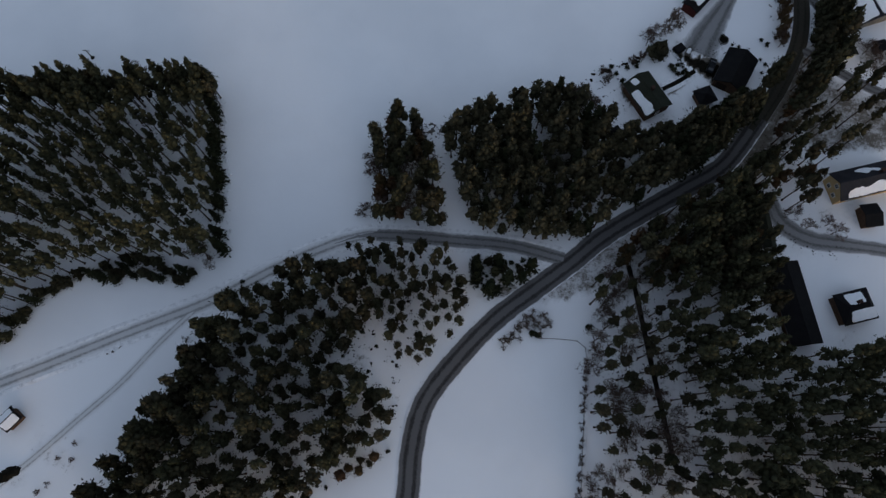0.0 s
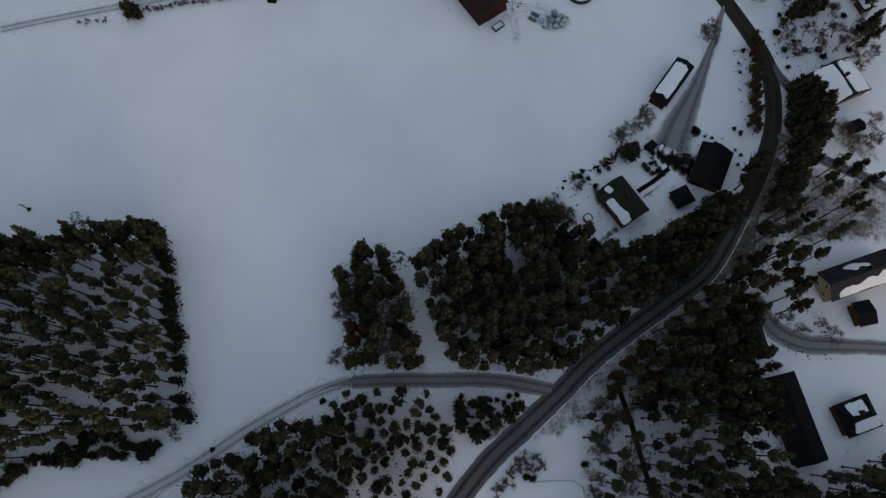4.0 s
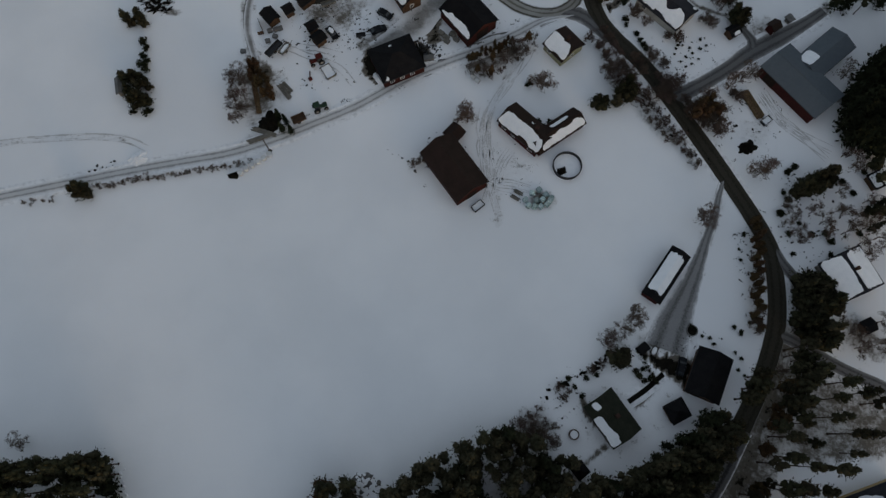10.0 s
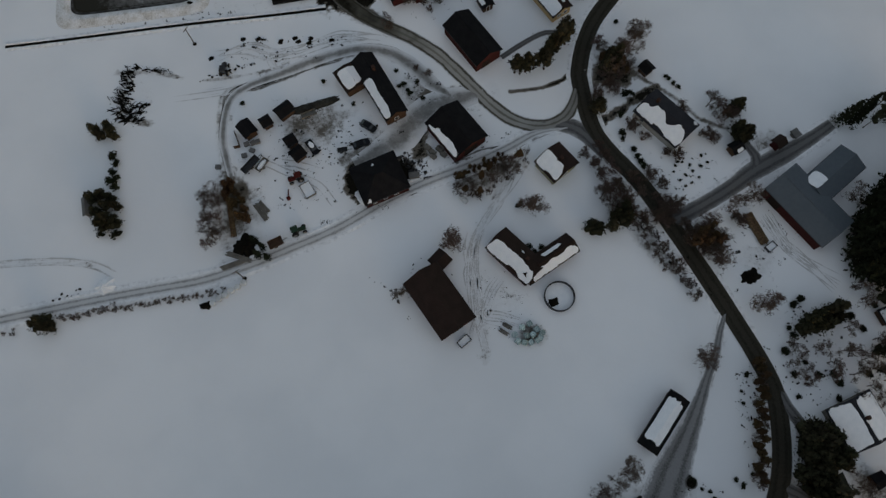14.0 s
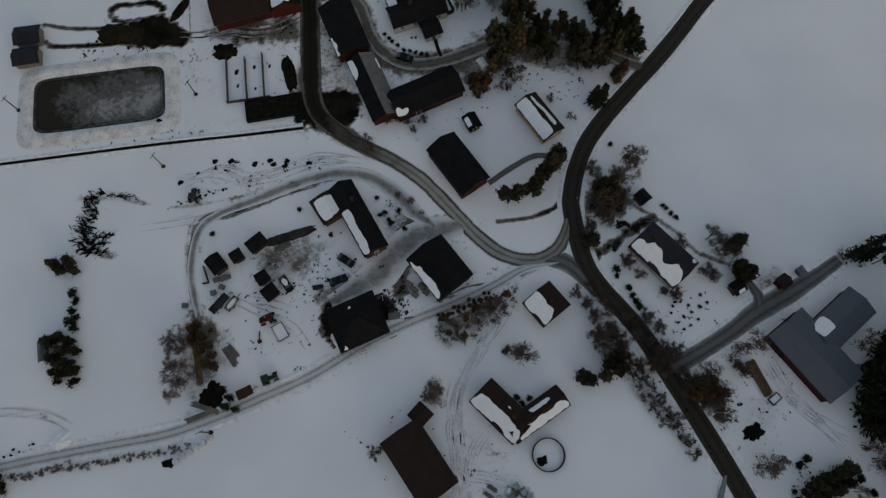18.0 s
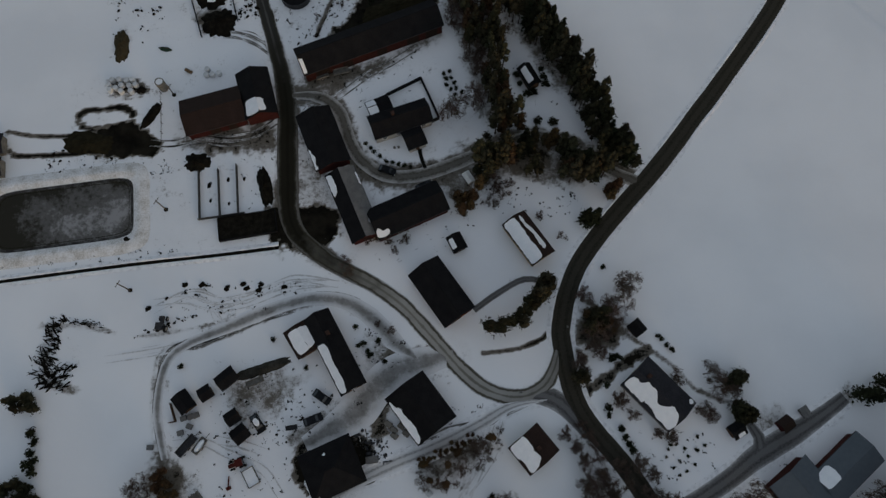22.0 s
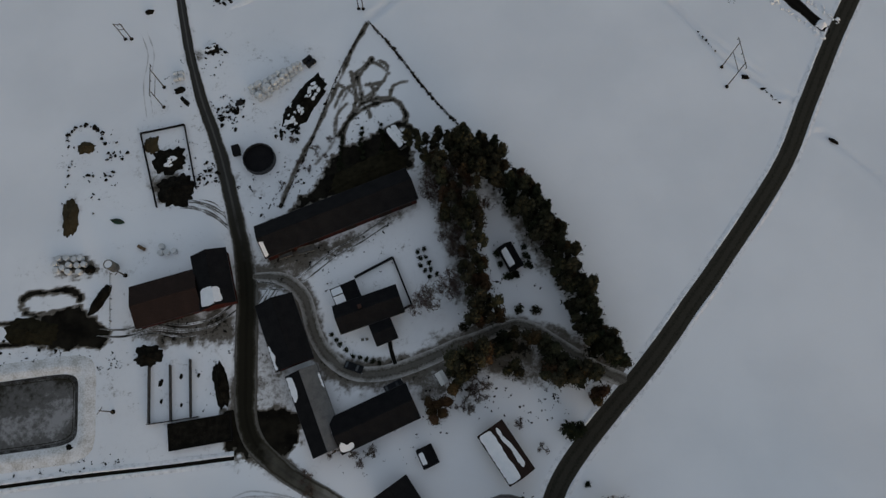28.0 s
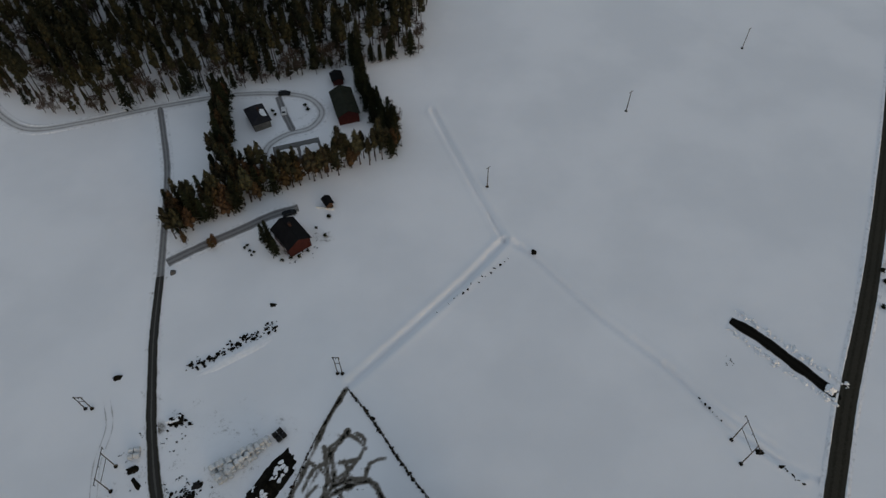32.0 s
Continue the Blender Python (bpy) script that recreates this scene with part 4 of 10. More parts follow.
# ---- small things ----
def add_bale(x, y, z, turn, mat, label, group, r=0.72, w=1.3, lying=True):
    root = thing("round_bale", pose(x, y, z, 0, 0, turn), label, "bale", group)
    for tag, me in zip(("wrap", "end_cap", "end_cap"), BALE_MESHES[(mat.name, lying)]):
        share(tag, me, root)
    return root


def bale_meshes(mat, lying, r=0.66, w=1.16):
    out = []
    for k in range(3):
        bm = bmesh.new()
        n = 14
        ring = lambda rr, xx: [bm.verts.new((xx, rr * math.cos(2 * math.pi * i / n), rr * math.sin(2 * math.pi * i / n))) for i in range(n)]
        if k == 0:
            rs = [ring(r * q, xx * w / 2) for q, xx in ((0.93, -1), (1, -0.85), (1.01, 0), (1, 0.85), (0.93, 1))]
            for a, b in zip(rs, rs[1:]):
                for i in range(n):
                    j = (i + 1) % n
                    bm.faces.new((a[i], b[i], b[j], a[j]))
        else:
            s = 1 if k == 1 else -1
            a, b = ring(r * 0.93, s * w / 2), ring(r * 0.3, s * (w / 2 + 0.03))
            for i in range(n):
                j = (i + 1) % n
                bm.faces.new((a[i], a[j], b[j], b[i]) if s < 0 else (a[j], a[i], b[i], b[j]))
            bm.faces.new(b if s > 0 else b[::-1])
        m = Matrix.Translation((0, 0, r)) if lying else Matrix.Translation((0, 0, w / 2)) @ Matrix.Rotation(radians(90), 4, "Y")
        bmesh.ops.transform(bm, matrix=m, verts=bm.verts)
        bmesh.ops.recalc_face_normals(bm, faces=bm.faces)
        me = bpy.data.meshes.new("bale")
        bm.to_mesh(me)
        bm.free()
        me.materials.append(mat)
        out.append(me)
    return out


BALE_MESHES = {(m.name, k): bale_meshes(m, k) for m in (BALE_WRAP, TEAL_WRAP, BLACK_PLASTIC) for k in (True, False)}


def bale_stack(x, y, length, turn, across, mat, label, group, upper=True, seed=0):
    """Rows of round bales side by side along a line, with a second layer in the hollows."""
    rng = np.random.RandomState(seed)
    m = pose(x, y, 0, 0, 0, turn)
    n = max(1, int(length / 1.36))
    for i in range(n):
        for j in range(across):
            p = m @ Vector(((i - (n - 1) / 2) * 1.36 + rng.randn() * 0.06, (j - (across - 1) / 2) * 1.46 + rng.randn() * 0.06, 0))
            add_bale(p.x, p.y, 0, turn + rng.randn() * 3, mat, label, group)
        for j in range(across - 1 if upper else 0):
            if rng.rand() < 0.85:
                p = m @ Vector(((i - (n - 1) / 2) * 1.36, (j - (across - 2) / 2) * 1.46 + rng.randn() * 0.15, 0))
                add_bale(p.x, p.y, 1.05, turn + rng.randn() * 7, mat, label, group)


def bale_ridge(x, y, length, turn, wide, narrow, mat, label, group, seed=0):
    """A loose ridge of bales that narrows towards one end, with others tumbled on top."""
    rng = np.random.RandomState(seed)
    m = pose(x, y, 0, 0, 0, turn)
    n = int(length / 1.28)
    for i in range(n):
        across = round(wide + (narrow - wide) * i / (n - 1))
        for layer in range(2):
            for j in range(across - layer):
                if layer and rng.rand() < 0.3:
                    continue
                p = m @ Vector(((i - (n - 1) / 2) * 1.28 + rng.randn() * 0.14, (j - (across - 1 - layer) / 2) * 1.3 + rng.randn() * 0.14, 0))
                add_bale(p.x, p.y, layer * 1.08 + 0.05 * rng.rand(), turn + 90 + rng.randn() * 16, mat, label, group)


def bale_row(x, y, length, turn, label, group):
    m = pose(x, y, 0, 0, 0, turn)
    n = max(1, round(length / 1.62))
    for i in range(n):
        p = m @ Vector(((i - (n - 1) / 2) * 1.62, 0.08 * (i % 2), 0))
        add_bale(p.x, p.y, 0, turn + 20 * i, BALE_WRAP, label, group, lying=False)


def bale_pile(x, y, rx, ry, turn, n, mat, label, group, seed=0):
    rng = np.random.RandomState(seed)
    done = []
    for _ in range(n * 30):
        a, q = rng.rand() * 6.28, math.sqrt(rng.rand())
        u, v = rx * q * math.cos(a), ry * q * math.sin(a)
        if all((u - s) ** 2 + (v - w) ** 2 > 1.42**2 for s, w in done) and len(done) < n:
            done.append((u, v))
            p = pose(x, y, 0, 0, 0, turn) @ Vector((u, v, 0))
            add_bale(p.x, p.y, 0, rng.rand() * 180, mat, label, group, lying=mat is TEAL_WRAP and rng.rand() < 0.7)
            if mat is TEAL_WRAP and rng.rand() < 0.35:
                add_bale(p.x + 0.4, p.y + 0.3, 1.3, rng.rand() * 180, mat, label, group)


def heap(name, x, y, rx, ry, h, turn, mat, label, category="heap", seed=0, snow=0):
    """A loose heap with an uneven foot; snow: number of white patches lying on it."""
    root = thing(name, pose(x, y, 0, 0, 0, turn), label, category)
    k, n = 9, 96
    rng = np.random.RandomState(seed + 5)
    rows = np.zeros((k, n + 1, 3))
    ph, thin = rng.rand(6) * 6.28, min(1.0, 1.4 * min(rx, ry) / max(rx, ry))
    for i in range(k):
        q = 1 - i / (k - 1)
        for j in range(n + 1):
            a = 2 * math.pi * j / n
            w = (abs(math.cos(a)) ** 3 + abs(math.sin(a)) ** 3) ** (-1 / 3) * 0.94 * (1 + 0.55 * thin * (0.10 * math.sin(3 * a + ph[0]) + 0.12 * math.sin(5 * a + ph[1]) + 0.1 * math.sin(8 * a + ph[2]) + 0.09 * math.sin(13 * a + ph[3]) + 0.05 * math.sin(17 * a + ph[5])) + 0.35 * min(1.0, 0.5 / min(rx, ry) + 0.12) * noise.noise(Vector((rx * math.cos(a) * 1.3 + seed, ry * math.sin(a) * 1.3, seed * 0.7))))
            rows[i, j] = (rx * q * w * math.cos(a), ry * q * w * math.sin(a), h * (1 - q**1.6) * (1 + 0.12 * math.sin(4 * a + ph[4] + i)) - 0.06 * (i == 0))
    ob = grid_mesh("mound", rows, mat)
    ob.parent = root
    for s in range(snow * 4):
        if s % 4 == 0:
            a, q = rng.rand() * 6.28, 0.2 + 0.6 * rng.rand()
        u, v = rx * q * math.cos(a) + rng.randn() * (0.25 + rx * 0.05), ry * q * math.sin(a) + rng.randn() * (0.2 + ry * 0.07)
        r = math.hypot(u / rx, v / ry)
        bm = bmesh.new()
        blob(bm, u, v, h * (1 - min(r, 1) ** 1.6) + 0.03, 0.3 + 0.6 * rng.rand(), 0.25 + 0.4 * rng.rand(), 0.12, s + seed, 0.8, 1)
        part("snow_patch", bm, SNOW, root, "patch of snow on the heap")
    return root


ICO_V = np.array([(-1, 1.618, 0), (1, 1.618, 0), (-1, -1.618, 0), (1, -1.618, 0), (0, -1, 1.618), (0, 1, 1.618), (0, -1, -1.618), (0, 1, -1.618), (1.618, 0, -1), (1.618, 0, 1), (-1.618, 0, -1), (-1.618, 0, 1)]) / 1.9
ICO_F = np.array([(0, 11, 5), (0, 5, 1), (0, 1, 7), (0, 7, 10), (0, 10, 11), (1, 5, 9), (5, 11, 4), (11, 10, 2), (10, 7, 6), (7, 1, 8), (3, 9, 4), (3, 4, 2), (3, 2, 6), (3, 6, 8), (3, 8, 9), (4, 9, 5), (2, 4, 11), (6, 2, 10), (8, 6, 7), (9, 8, 1)])


def clods(name, places, size, mat, label, category, seed, stretch=1.0, heading=None):
    """Uneven lumps at the given places, joined into one object."""
    rng = np.random.RandomState(seed)
    vs, fs = [], []
    for i, (x, y) in enumerate(places):
        s = size * (0.35 + 0.95 * rng.rand() ** 2)
        a = rng.rand() * 6.28 if heading is None else heading + 0.5 * rng.randn()
        v = ICO_V * (1 + 0.35 * rng.randn(12, 1)) * (stretch * s * (0.7 + 0.8 * rng.rand()), s * (0.6 + 0.4 * rng.rand()) / stretch**0.5, s * 0.55)
        v = np.stack([v[:, 0] * math.cos(a) - v[:, 1] * math.sin(a) + x, v[:, 0] * math.sin(a) + v[:, 1] * math.cos(a) + y, v[:, 2] + s * 0.22], 1)
        vs.append(v), fs.append(ICO_F + 12 * i)
    ob = new(name, quick_mesh(name, np.concatenate(vs), np.concatenate(fs), [mat]))
    tagged(ob, label, category, kind="stuff")


def stone_field(name, x, y, rx, ry, turn, n, size, mat, label, category="stones", seed=0, stretch=1.0, heading=None):
    """Scattered clods or stones that nobody would count, in loose drifts."""
    rng = np.random.RandomState(seed + 50)
    m, places, last = pose(x, y, 0, 0, 0, turn), [], None
    for i in range(n):
        if last is not None and rng.rand() < 0.55:
            u, v = last[0] + rng.randn() * size * 2.2, last[1] + rng.randn() * size * 1.4
        else:
            a, q = rng.rand() * 6.28, math.sqrt(rng.rand())
            u, v = rx * q * math.cos(a), ry * q * math.sin(a)
        last = (u, v)
        p = m @ Vector((u, v, 0))
        places.append((p.x, p.y))
    clods(name, places, size, mat, label, category, seed, stretch, heading)


def stone_row(name, pts, gap, size, mat, label, category="stones", seed=0, spread=0.3):
    rng = np.random.RandomState(seed + 90)
    line = curve_points(pts, gap)
    clods(name, line + rng.randn(*line.shape) * spread, size, mat, label, category, seed)


def low_wall(name, pts, high, thick, mat, label, category="wall", step=2.0):
    """A straight-sided wall, hedge or plank fence along plan points, with one panel a stretch."""
    root = thing(name, pose(*pts[0], 0), label, category)
    for (x0, y0), (x1, y1) in zip(pts, pts[1:]):
        L = math.hypot(x1 - x0, y1 - y0)
        turn = math.degrees(math.atan2(y1 - y0, x1 - x0))
        n = max(1, round(L / step))
        for i in range(n):
            bm = bmesh.new()
            box(bm, i * L / n + 0.01, (i + 1) * L / n - 0.01, -thick / 2, thick / 2, -0.05, high * (0.95 + 0.1 * RNG.rand()), 0.02)
            ob = part("panel", bm, mat, root)
            ob.matrix_world = pose(x0, y0, 0, 0, 0, turn)
    return root


def post_fence(name, pts, gap, high, label, mat=None):
    root = thing(name, pose(*pts[0], 0), label, "fence")
    line = curve_points(pts, gap)
    for p, q in zip(line, line[1:]):
        bm = bmesh.new()
        tube(bm, (0, 0, -0.2), (0, 0, high), 0.09, 0.08, 6)
        ob = part("post", bm, mat or POLE_WOOD, root)
        ob.matrix_world = pose(p[0], p[1], 0)
        bm = bmesh.new()
        d = q - p
        for z in (0.45, 0.85):
            tube(bm, (0, 0, high * z), (d[0], d[1], high * z), 0.035, 0.035, 4)
        ob = part("rail", bm, mat or POLE_WOOD, root)
        ob.matrix_world = pose(p[0], p[1], 0)
    return root


def utility_pole(x, y, high=9.0, turn=0, arms=1, label="wooden power-line pole standing in the snow"):
    root = thing("utility_pole", pose(x, y, 0, 0, 0, turn), label, "pole", "power-line poles")
    bm = bmesh.new()
    tube(bm, (0, 0, -0.3), (0, 0, high), 0.17, 0.11, 8)
    part("mast", bm, POLE_WOOD, root)
    for i in range(arms):
        bm = bmesh.new()
        box(bm, -0.9, 0.9, -0.06, 0.06, high - 0.4 - i * 0.7, high - 0.26 - i * 0.7, 0.01)
        arm = part("crossarm", bm, POLE_WOOD, root)
        for s in (-0.8, 0, 0.8):
            bm = bmesh.new()
            tube(bm, (s, 0, high - 0.26 - i * 0.7), (s, 0, high - 0.06 - i * 0.7), 0.05, 0.03, 6)
            part("insulator", bm, CONCRETE, arm)
    bm = bmesh.new()
    blob(bm, 0, 0, 0.05, 0.5, 0.5, 0.25, 3, 0.4)
    part("footing", bm, SOIL, root, "dark clods round the foot")


def portal_pole(x0, y0, x1, y1, high, label="two-legged wooden power pylon in a snowy field"):
    """Two masts with a crossarm over both and a brace between."""
    L = math.hypot(x1 - x0, y1 - y0)
    root = thing("portal_pylon", pose((x0 + x1) / 2, (y0 + y1) / 2, 0, 0, 0, math.degrees(math.atan2(y1 - y0, x1 - x0))), label, "pylon", "power-line pylons")
    for s in (-1, 1):
        bm = bmesh.new()
        tube(bm, (s * L / 2, 0, -0.3), (s * L / 2, 0, high), 0.14, 0.09, 8)
        mast = part("mast", bm, POLE_WOOD, root)
        bm = bmesh.new()
        blob(bm, s * L / 2, 0, 0.08, 0.5, 0.42, 0.3, 4 + s, 0.5)
        part("footing", bm, SOIL, mast)
    bm = bmesh.new()
    over = 1.4 if L > 3.5 else 0.35
    box(bm, -L / 2 - over, L / 2 + over, -0.07, 0.07, high - 0.42, high - 0.25, 0.02)
    arm = part("crossarm", bm, POLE_WOOD, root)
    for s in (-1, 0, 1):
        bm = bmesh.new()
        tube(bm, (s * (L / 2 + over - 0.2), 0, high - 1.1), (s * (L / 2 + over - 0.2), 0, high - 0.5), 0.08, 0.08, 6)
        part("insulator", bm, DARK_METAL, arm)
    bm = bmesh.new()
    box(bm, -L / 2, L / 2, -0.05, 0.05, high * 0.62, high * 0.62 + 0.12)
    part("brace", bm, POLE_WOOD, root)


def add_wheel(root, x, y, r, w, name="wheel"):
    bm = bmesh.new()
    tube(bm, (x, y - w / 2, r), (x, y + w / 2, r), r, r, 16)
    ob = part(name, bm, RUBBER, root)
    bm = bmesh.new()
    s = 1 if y > 0 else -1
    tube(bm, (x, y + s * (w / 2 - 0.02), r), (x, y + s * (w / 2 + 0.02), r), r * 0.55, r * 0.5, 12)
    part("rim", bm, CONCRETE, ob)


def car(x, y, turn, mat, label, snow=False, z=0.06):
    root = thing("car", pose(x, y, z, 0, 0, turn), label, "car", "parked cars")
    bm = bmesh.new()
    prof = [(-2.1, 0.35), (2.1, 0.35), (2.15, 0.7), (1.2, 0.95), (0.55, 1.42), (-1.2, 1.45), (-1.95, 1.0), (-2.15, 0.8)]
    f = [[bm.verts.new((px, s * (0.86 if pz < 1.2 else 0.68), pz)) for px, pz in prof] for s in (-1, 1)]
    bm.faces.new(f[0])
    bm.faces.new(f[1][::-1])
    for i in range(len(prof)):
        j = (i + 1) % len(prof)
        bm.faces.new((f[0][j], f[0][i], f[1][i], f[1][j]))
    bmesh.ops.recalc_face_normals(bm, faces=bm.faces)
    bmesh.ops.bevel(bm, geom=list(bm.edges), offset=0.06, segments=2, affect="EDGES")
    part("body", bm, mat, root)
    bm = bmesh.new()
    poly_prism(bm, [(0.62, -0.62), (1.12, -0.72), (1.12, 0.72), (0.62, 0.62)], lambda px, py: 1.38 - (px - 0.6) * 0.72, lambda px, py: 1.41 - (px - 0.6) * 0.72)
    part("windscreen", bm, GLASS, root)
    bm = bmesh.new()
    poly_prism(bm, [(-1.85, -0.66), (-1.3, -0.62), (-1.3, 0.62), (-1.85, 0.66)], lambda px, py: 1.42 + (px + 1.25) * 0.55, lambda px, py: 1.45 + (px + 1.25) * 0.55)
    part("rear_window", bm, GLASS, root)
    for s in (-1, 1):
        bm = bmesh.new()
        box(bm, -1.4, 0.6, s * 0.8, s * 0.82, 1.0, 1.32)
        part("side_window", bm, GLASS, root)
        bm = bmesh.new()
        box(bm, 2.1, 2.17, s * 0.6 - 0.17, s * 0.6 + 0.17, 0.62, 0.76, 0.02)
        part("headlight", bm, TRIM, root)
        for px in (-1.35, 1.35):
            add_wheel(root, px, s * 0.8, 0.32, 0.2)
    if snow:
        bm = bmesh.new()
        blob(bm, -0.3, 0, 1.47, 0.95, 0.6, 0.1, 2, 0.2)
        part("roof_snow", bm, SNOW, root, "snow on the car roof")
    return root


def tractor(x, y, turn, mat, label):
    root = thing("tractor", pose(x, y, 0.05, 0, 0, turn), label, "tractor")
    bm = bmesh.new()
    box(bm, 0.2, 2.0, -0.42, 0.42, 0.8, 1.55, 0.12)
    part("bonnet", bm, mat, root)
    bm = bmesh.new()
    box(bm, -1.2, 0.2, -0.7, 0.7, 0.9, 1.5, 0.08)
    part("chassis", bm, DARK_METAL, root)
    bm = bmesh.new()
    box(bm, -1.15, 0.15, -0.68, 0.68, 1.5, 2.5, 0.1)
    cab = part("cab", bm, GLASS, root)
    bm = bmesh.new()
    box(bm, -1.3, 0.3, -0.78, 0.78, 2.5, 2.62, 0.05)
    part("roof", bm, mat, cab)
    for s in (-1, 1):
        add_wheel(root, -0.8, s * 0.85, 0.8, 0.45, "rear_wheel")
        add_wheel(root, 1.5, s * 0.75, 0.55, 0.32, "front_wheel")
    bm = bmesh.new()
    tube(bm, (1.2, 0.2, 1.5), (1.2, 0.2, 2.3), 0.05, 0.05, 6)
    part("exhaust", bm, DARK_METAL, root)
    return root


def trailer(x, y, turn, L, W, mat, label, load=None, category="trailer"):
    root = thing("farm_trailer", pose(x, y, 0.03, 0, 0, turn), label, category)
    bm = bmesh.new()
    box(bm, -L / 2, L / 2, -W / 2, W / 2, 0.7, 0.82, 0.02)
    part("bed", bm, mat, root)
    for nm, a in (("side_board", (-L / 2, L / 2, -W / 2, -W / 2 + 0.06)), ("side_board", (-L / 2, L / 2, W / 2 - 0.06, W / 2)), ("end_board", (-L / 2, -L / 2 + 0.06, -W / 2 + 0.06, W / 2 - 0.06)), ("end_board", (L / 2 - 0.06, L / 2, -W / 2 + 0.06, W / 2 - 0.06))):
        bm = bmesh.new()
        box(bm, *a, 0.82, 1.3)
        part(nm, bm, mat, root)
    bm = bmesh.new()
    tube(bm, (L / 2, 0, 0.65), (L / 2 + 1.3, 0, 0.5), 0.06, 0.05, 6)
    part("drawbar", bm, DARK_METAL, root)
    for s in (-1, 1):
        add_wheel(root, -0.3, s * (W / 2 - 0.1), 0.4, 0.25)
    if load is not None:
        bm = bmesh.new()
        blob(bm, 0, 0, 0.95, L * 0.44, W * 0.4, 0.35, 5, 0.2)
        part("load", bm, load, root)
    return root


def round_tank(name, x, y, r, h, wall, inside_mat, label, category="tank", level=None, sides=28):
    root = thing(name, pose(x, y, 0), label, category)
    bm = bmesh.new()
    n, rows = sides, []
    for rr, z in ((r, -0.05), (r, h), (r - 0.2, h), (r - 0.2, -0.05)):
        rows.append([bm.verts.new((rr * math.cos(2 * math.pi * i / n), rr * math.sin(2 * math.pi * i / n), z)) for i in range(n)])
    for a, b in zip(rows, rows[1:]):
        for i in range(n):
            j = (i + 1) % n
            bm.faces.new((a[i], a[j], b[j], b[i]))
    part("ring_wall", bm, wall, root)
    bm = bmesh.new()
    bmesh.ops.create_circle(bm, cap_ends=True, segments=n, radius=r - 0.22, matrix=Matrix.Translation((0, 0, level if level is not None else h * 0.5)))
    part("infill", bm, inside_mat, root)
    return root


def plank_pile(x, y, L, W, turn, mat, label, n=7, layers=3, category="timber"):
    root = thing("timber_pile", pose(x, y, 0, 0, 0, turn), label, category)
    for k in range(layers):
        for i in range(n):
            bm = bmesh.new()
            yy = (i - (n - 1) / 2) * W / n + RNG.randn() * 0.03
            tube(bm, (-L / 2 + RNG.randn() * 0.2, yy, 0.12 + k * 0.22), (L / 2 + RNG.randn() * 0.2, yy + RNG.randn() * 0.06, 0.12 + k * 0.22), W / n * 0.5, W / n * 0.46, 7)
            part("log", bm, mat, root)
    return root


def box_frame(name, x, y, L, W, h, turn, mat, fill, label, category, level=None):
    """An open box: four boards and what lies in it."""
    root = thing(name, pose(x, y, 0, 0, 0, turn), label, category)
    t = 0.12
    for a in ((-L / 2, L / 2, -W / 2, -W / 2 + t), (-L / 2, L / 2, W / 2 - t, W / 2), (-L / 2, -L / 2 + t, -W / 2 + t, W / 2 - t), (L / 2 - t, L / 2, -W / 2 + t, W / 2 - t)):
        bm = bmesh.new()
        box(bm, *a, -0.05, h, 0.02)
        part("side_board", bm, mat, root)
    bm = bmesh.new()
    box(bm, -L / 2 + t, L / 2 - t, -W / 2 + t, W / 2 - t, -0.02, level if level is not None else h * 0.6)
    part("filling", bm, fill, root)
    return root


def rink(x, y, L, W, turn, label):
    """A shallow basin of dirty ice with a rounded earth rim."""
    def outline(k, n=120):
        pts = []
        for i in range(n):
            q = 2 * math.pi * i / n
            c, s = math.cos(q), math.sin(q)
            f = (abs(c) ** 8 + abs(s) ** 8) ** (-1 / 8)
            pts.append((c * f * (L / 2 + k), s * f * (W / 2 + k)))
        return pts
    rows = np.array([[(px, py, z) for px, py in outline(k) + outline(k)[:1]] for k, z in ((0.0, 0.03), (0.5, 0.12), (1.2, 0.45), (2.2, 0.5), (3.4, 0.1), (4.2, -0.06))])
    root = thing("frozen_basin", pose(x, y, 0, 0, 0, turn), label, "pond")
    rim = grid_mesh("rim", rows[::-1], SOILED_SNOW)
    rim.parent = root
    margin = np.array([[(px, py, z) for px, py in outline(k) + outline(k)[:1]] for k, z in ((-0.4, 0.066), (0.0, 0.072), (0.25, 0.11))])
    grid_mesh("frosted_margin", margin[::-1], ICE_MARGIN).parent = root
    crack = np.array([[(px, py, z) for px, py in outline(k) + outline(k)[:1]] for k, z in ((-0.85, 0.063), (-0.72, 0.066))])
    grid_mesh("meltwater_line", crack[::-1], MUCK).parent = root
    bm = bmesh.new()
    poly_prism(bm, outline(0.1), -0.02, 0.06)
    part("ice", bm, ICE, root, "grey frozen surface with darker stains")


def box_shape(name, x, y, L, W, h, turn, mat, label, category, group=""):
    root = thing(name, pose(x, y, 0, 0, 0, turn), label, category, group)
    bm = bmesh.new()
    box(bm, -L / 2, L / 2, -W / 2, W / 2, 0.1, h, 0.08)
    part("body", bm, mat, root)
    bm = bmesh.new()
    box(bm, -L / 2 + 0.1, L / 2 - 0.1, -W / 2 + 0.1, W / 2 - 0.1, -0.02, 0.1)
    part("base", bm, GREY_WOOD, root)
    return root


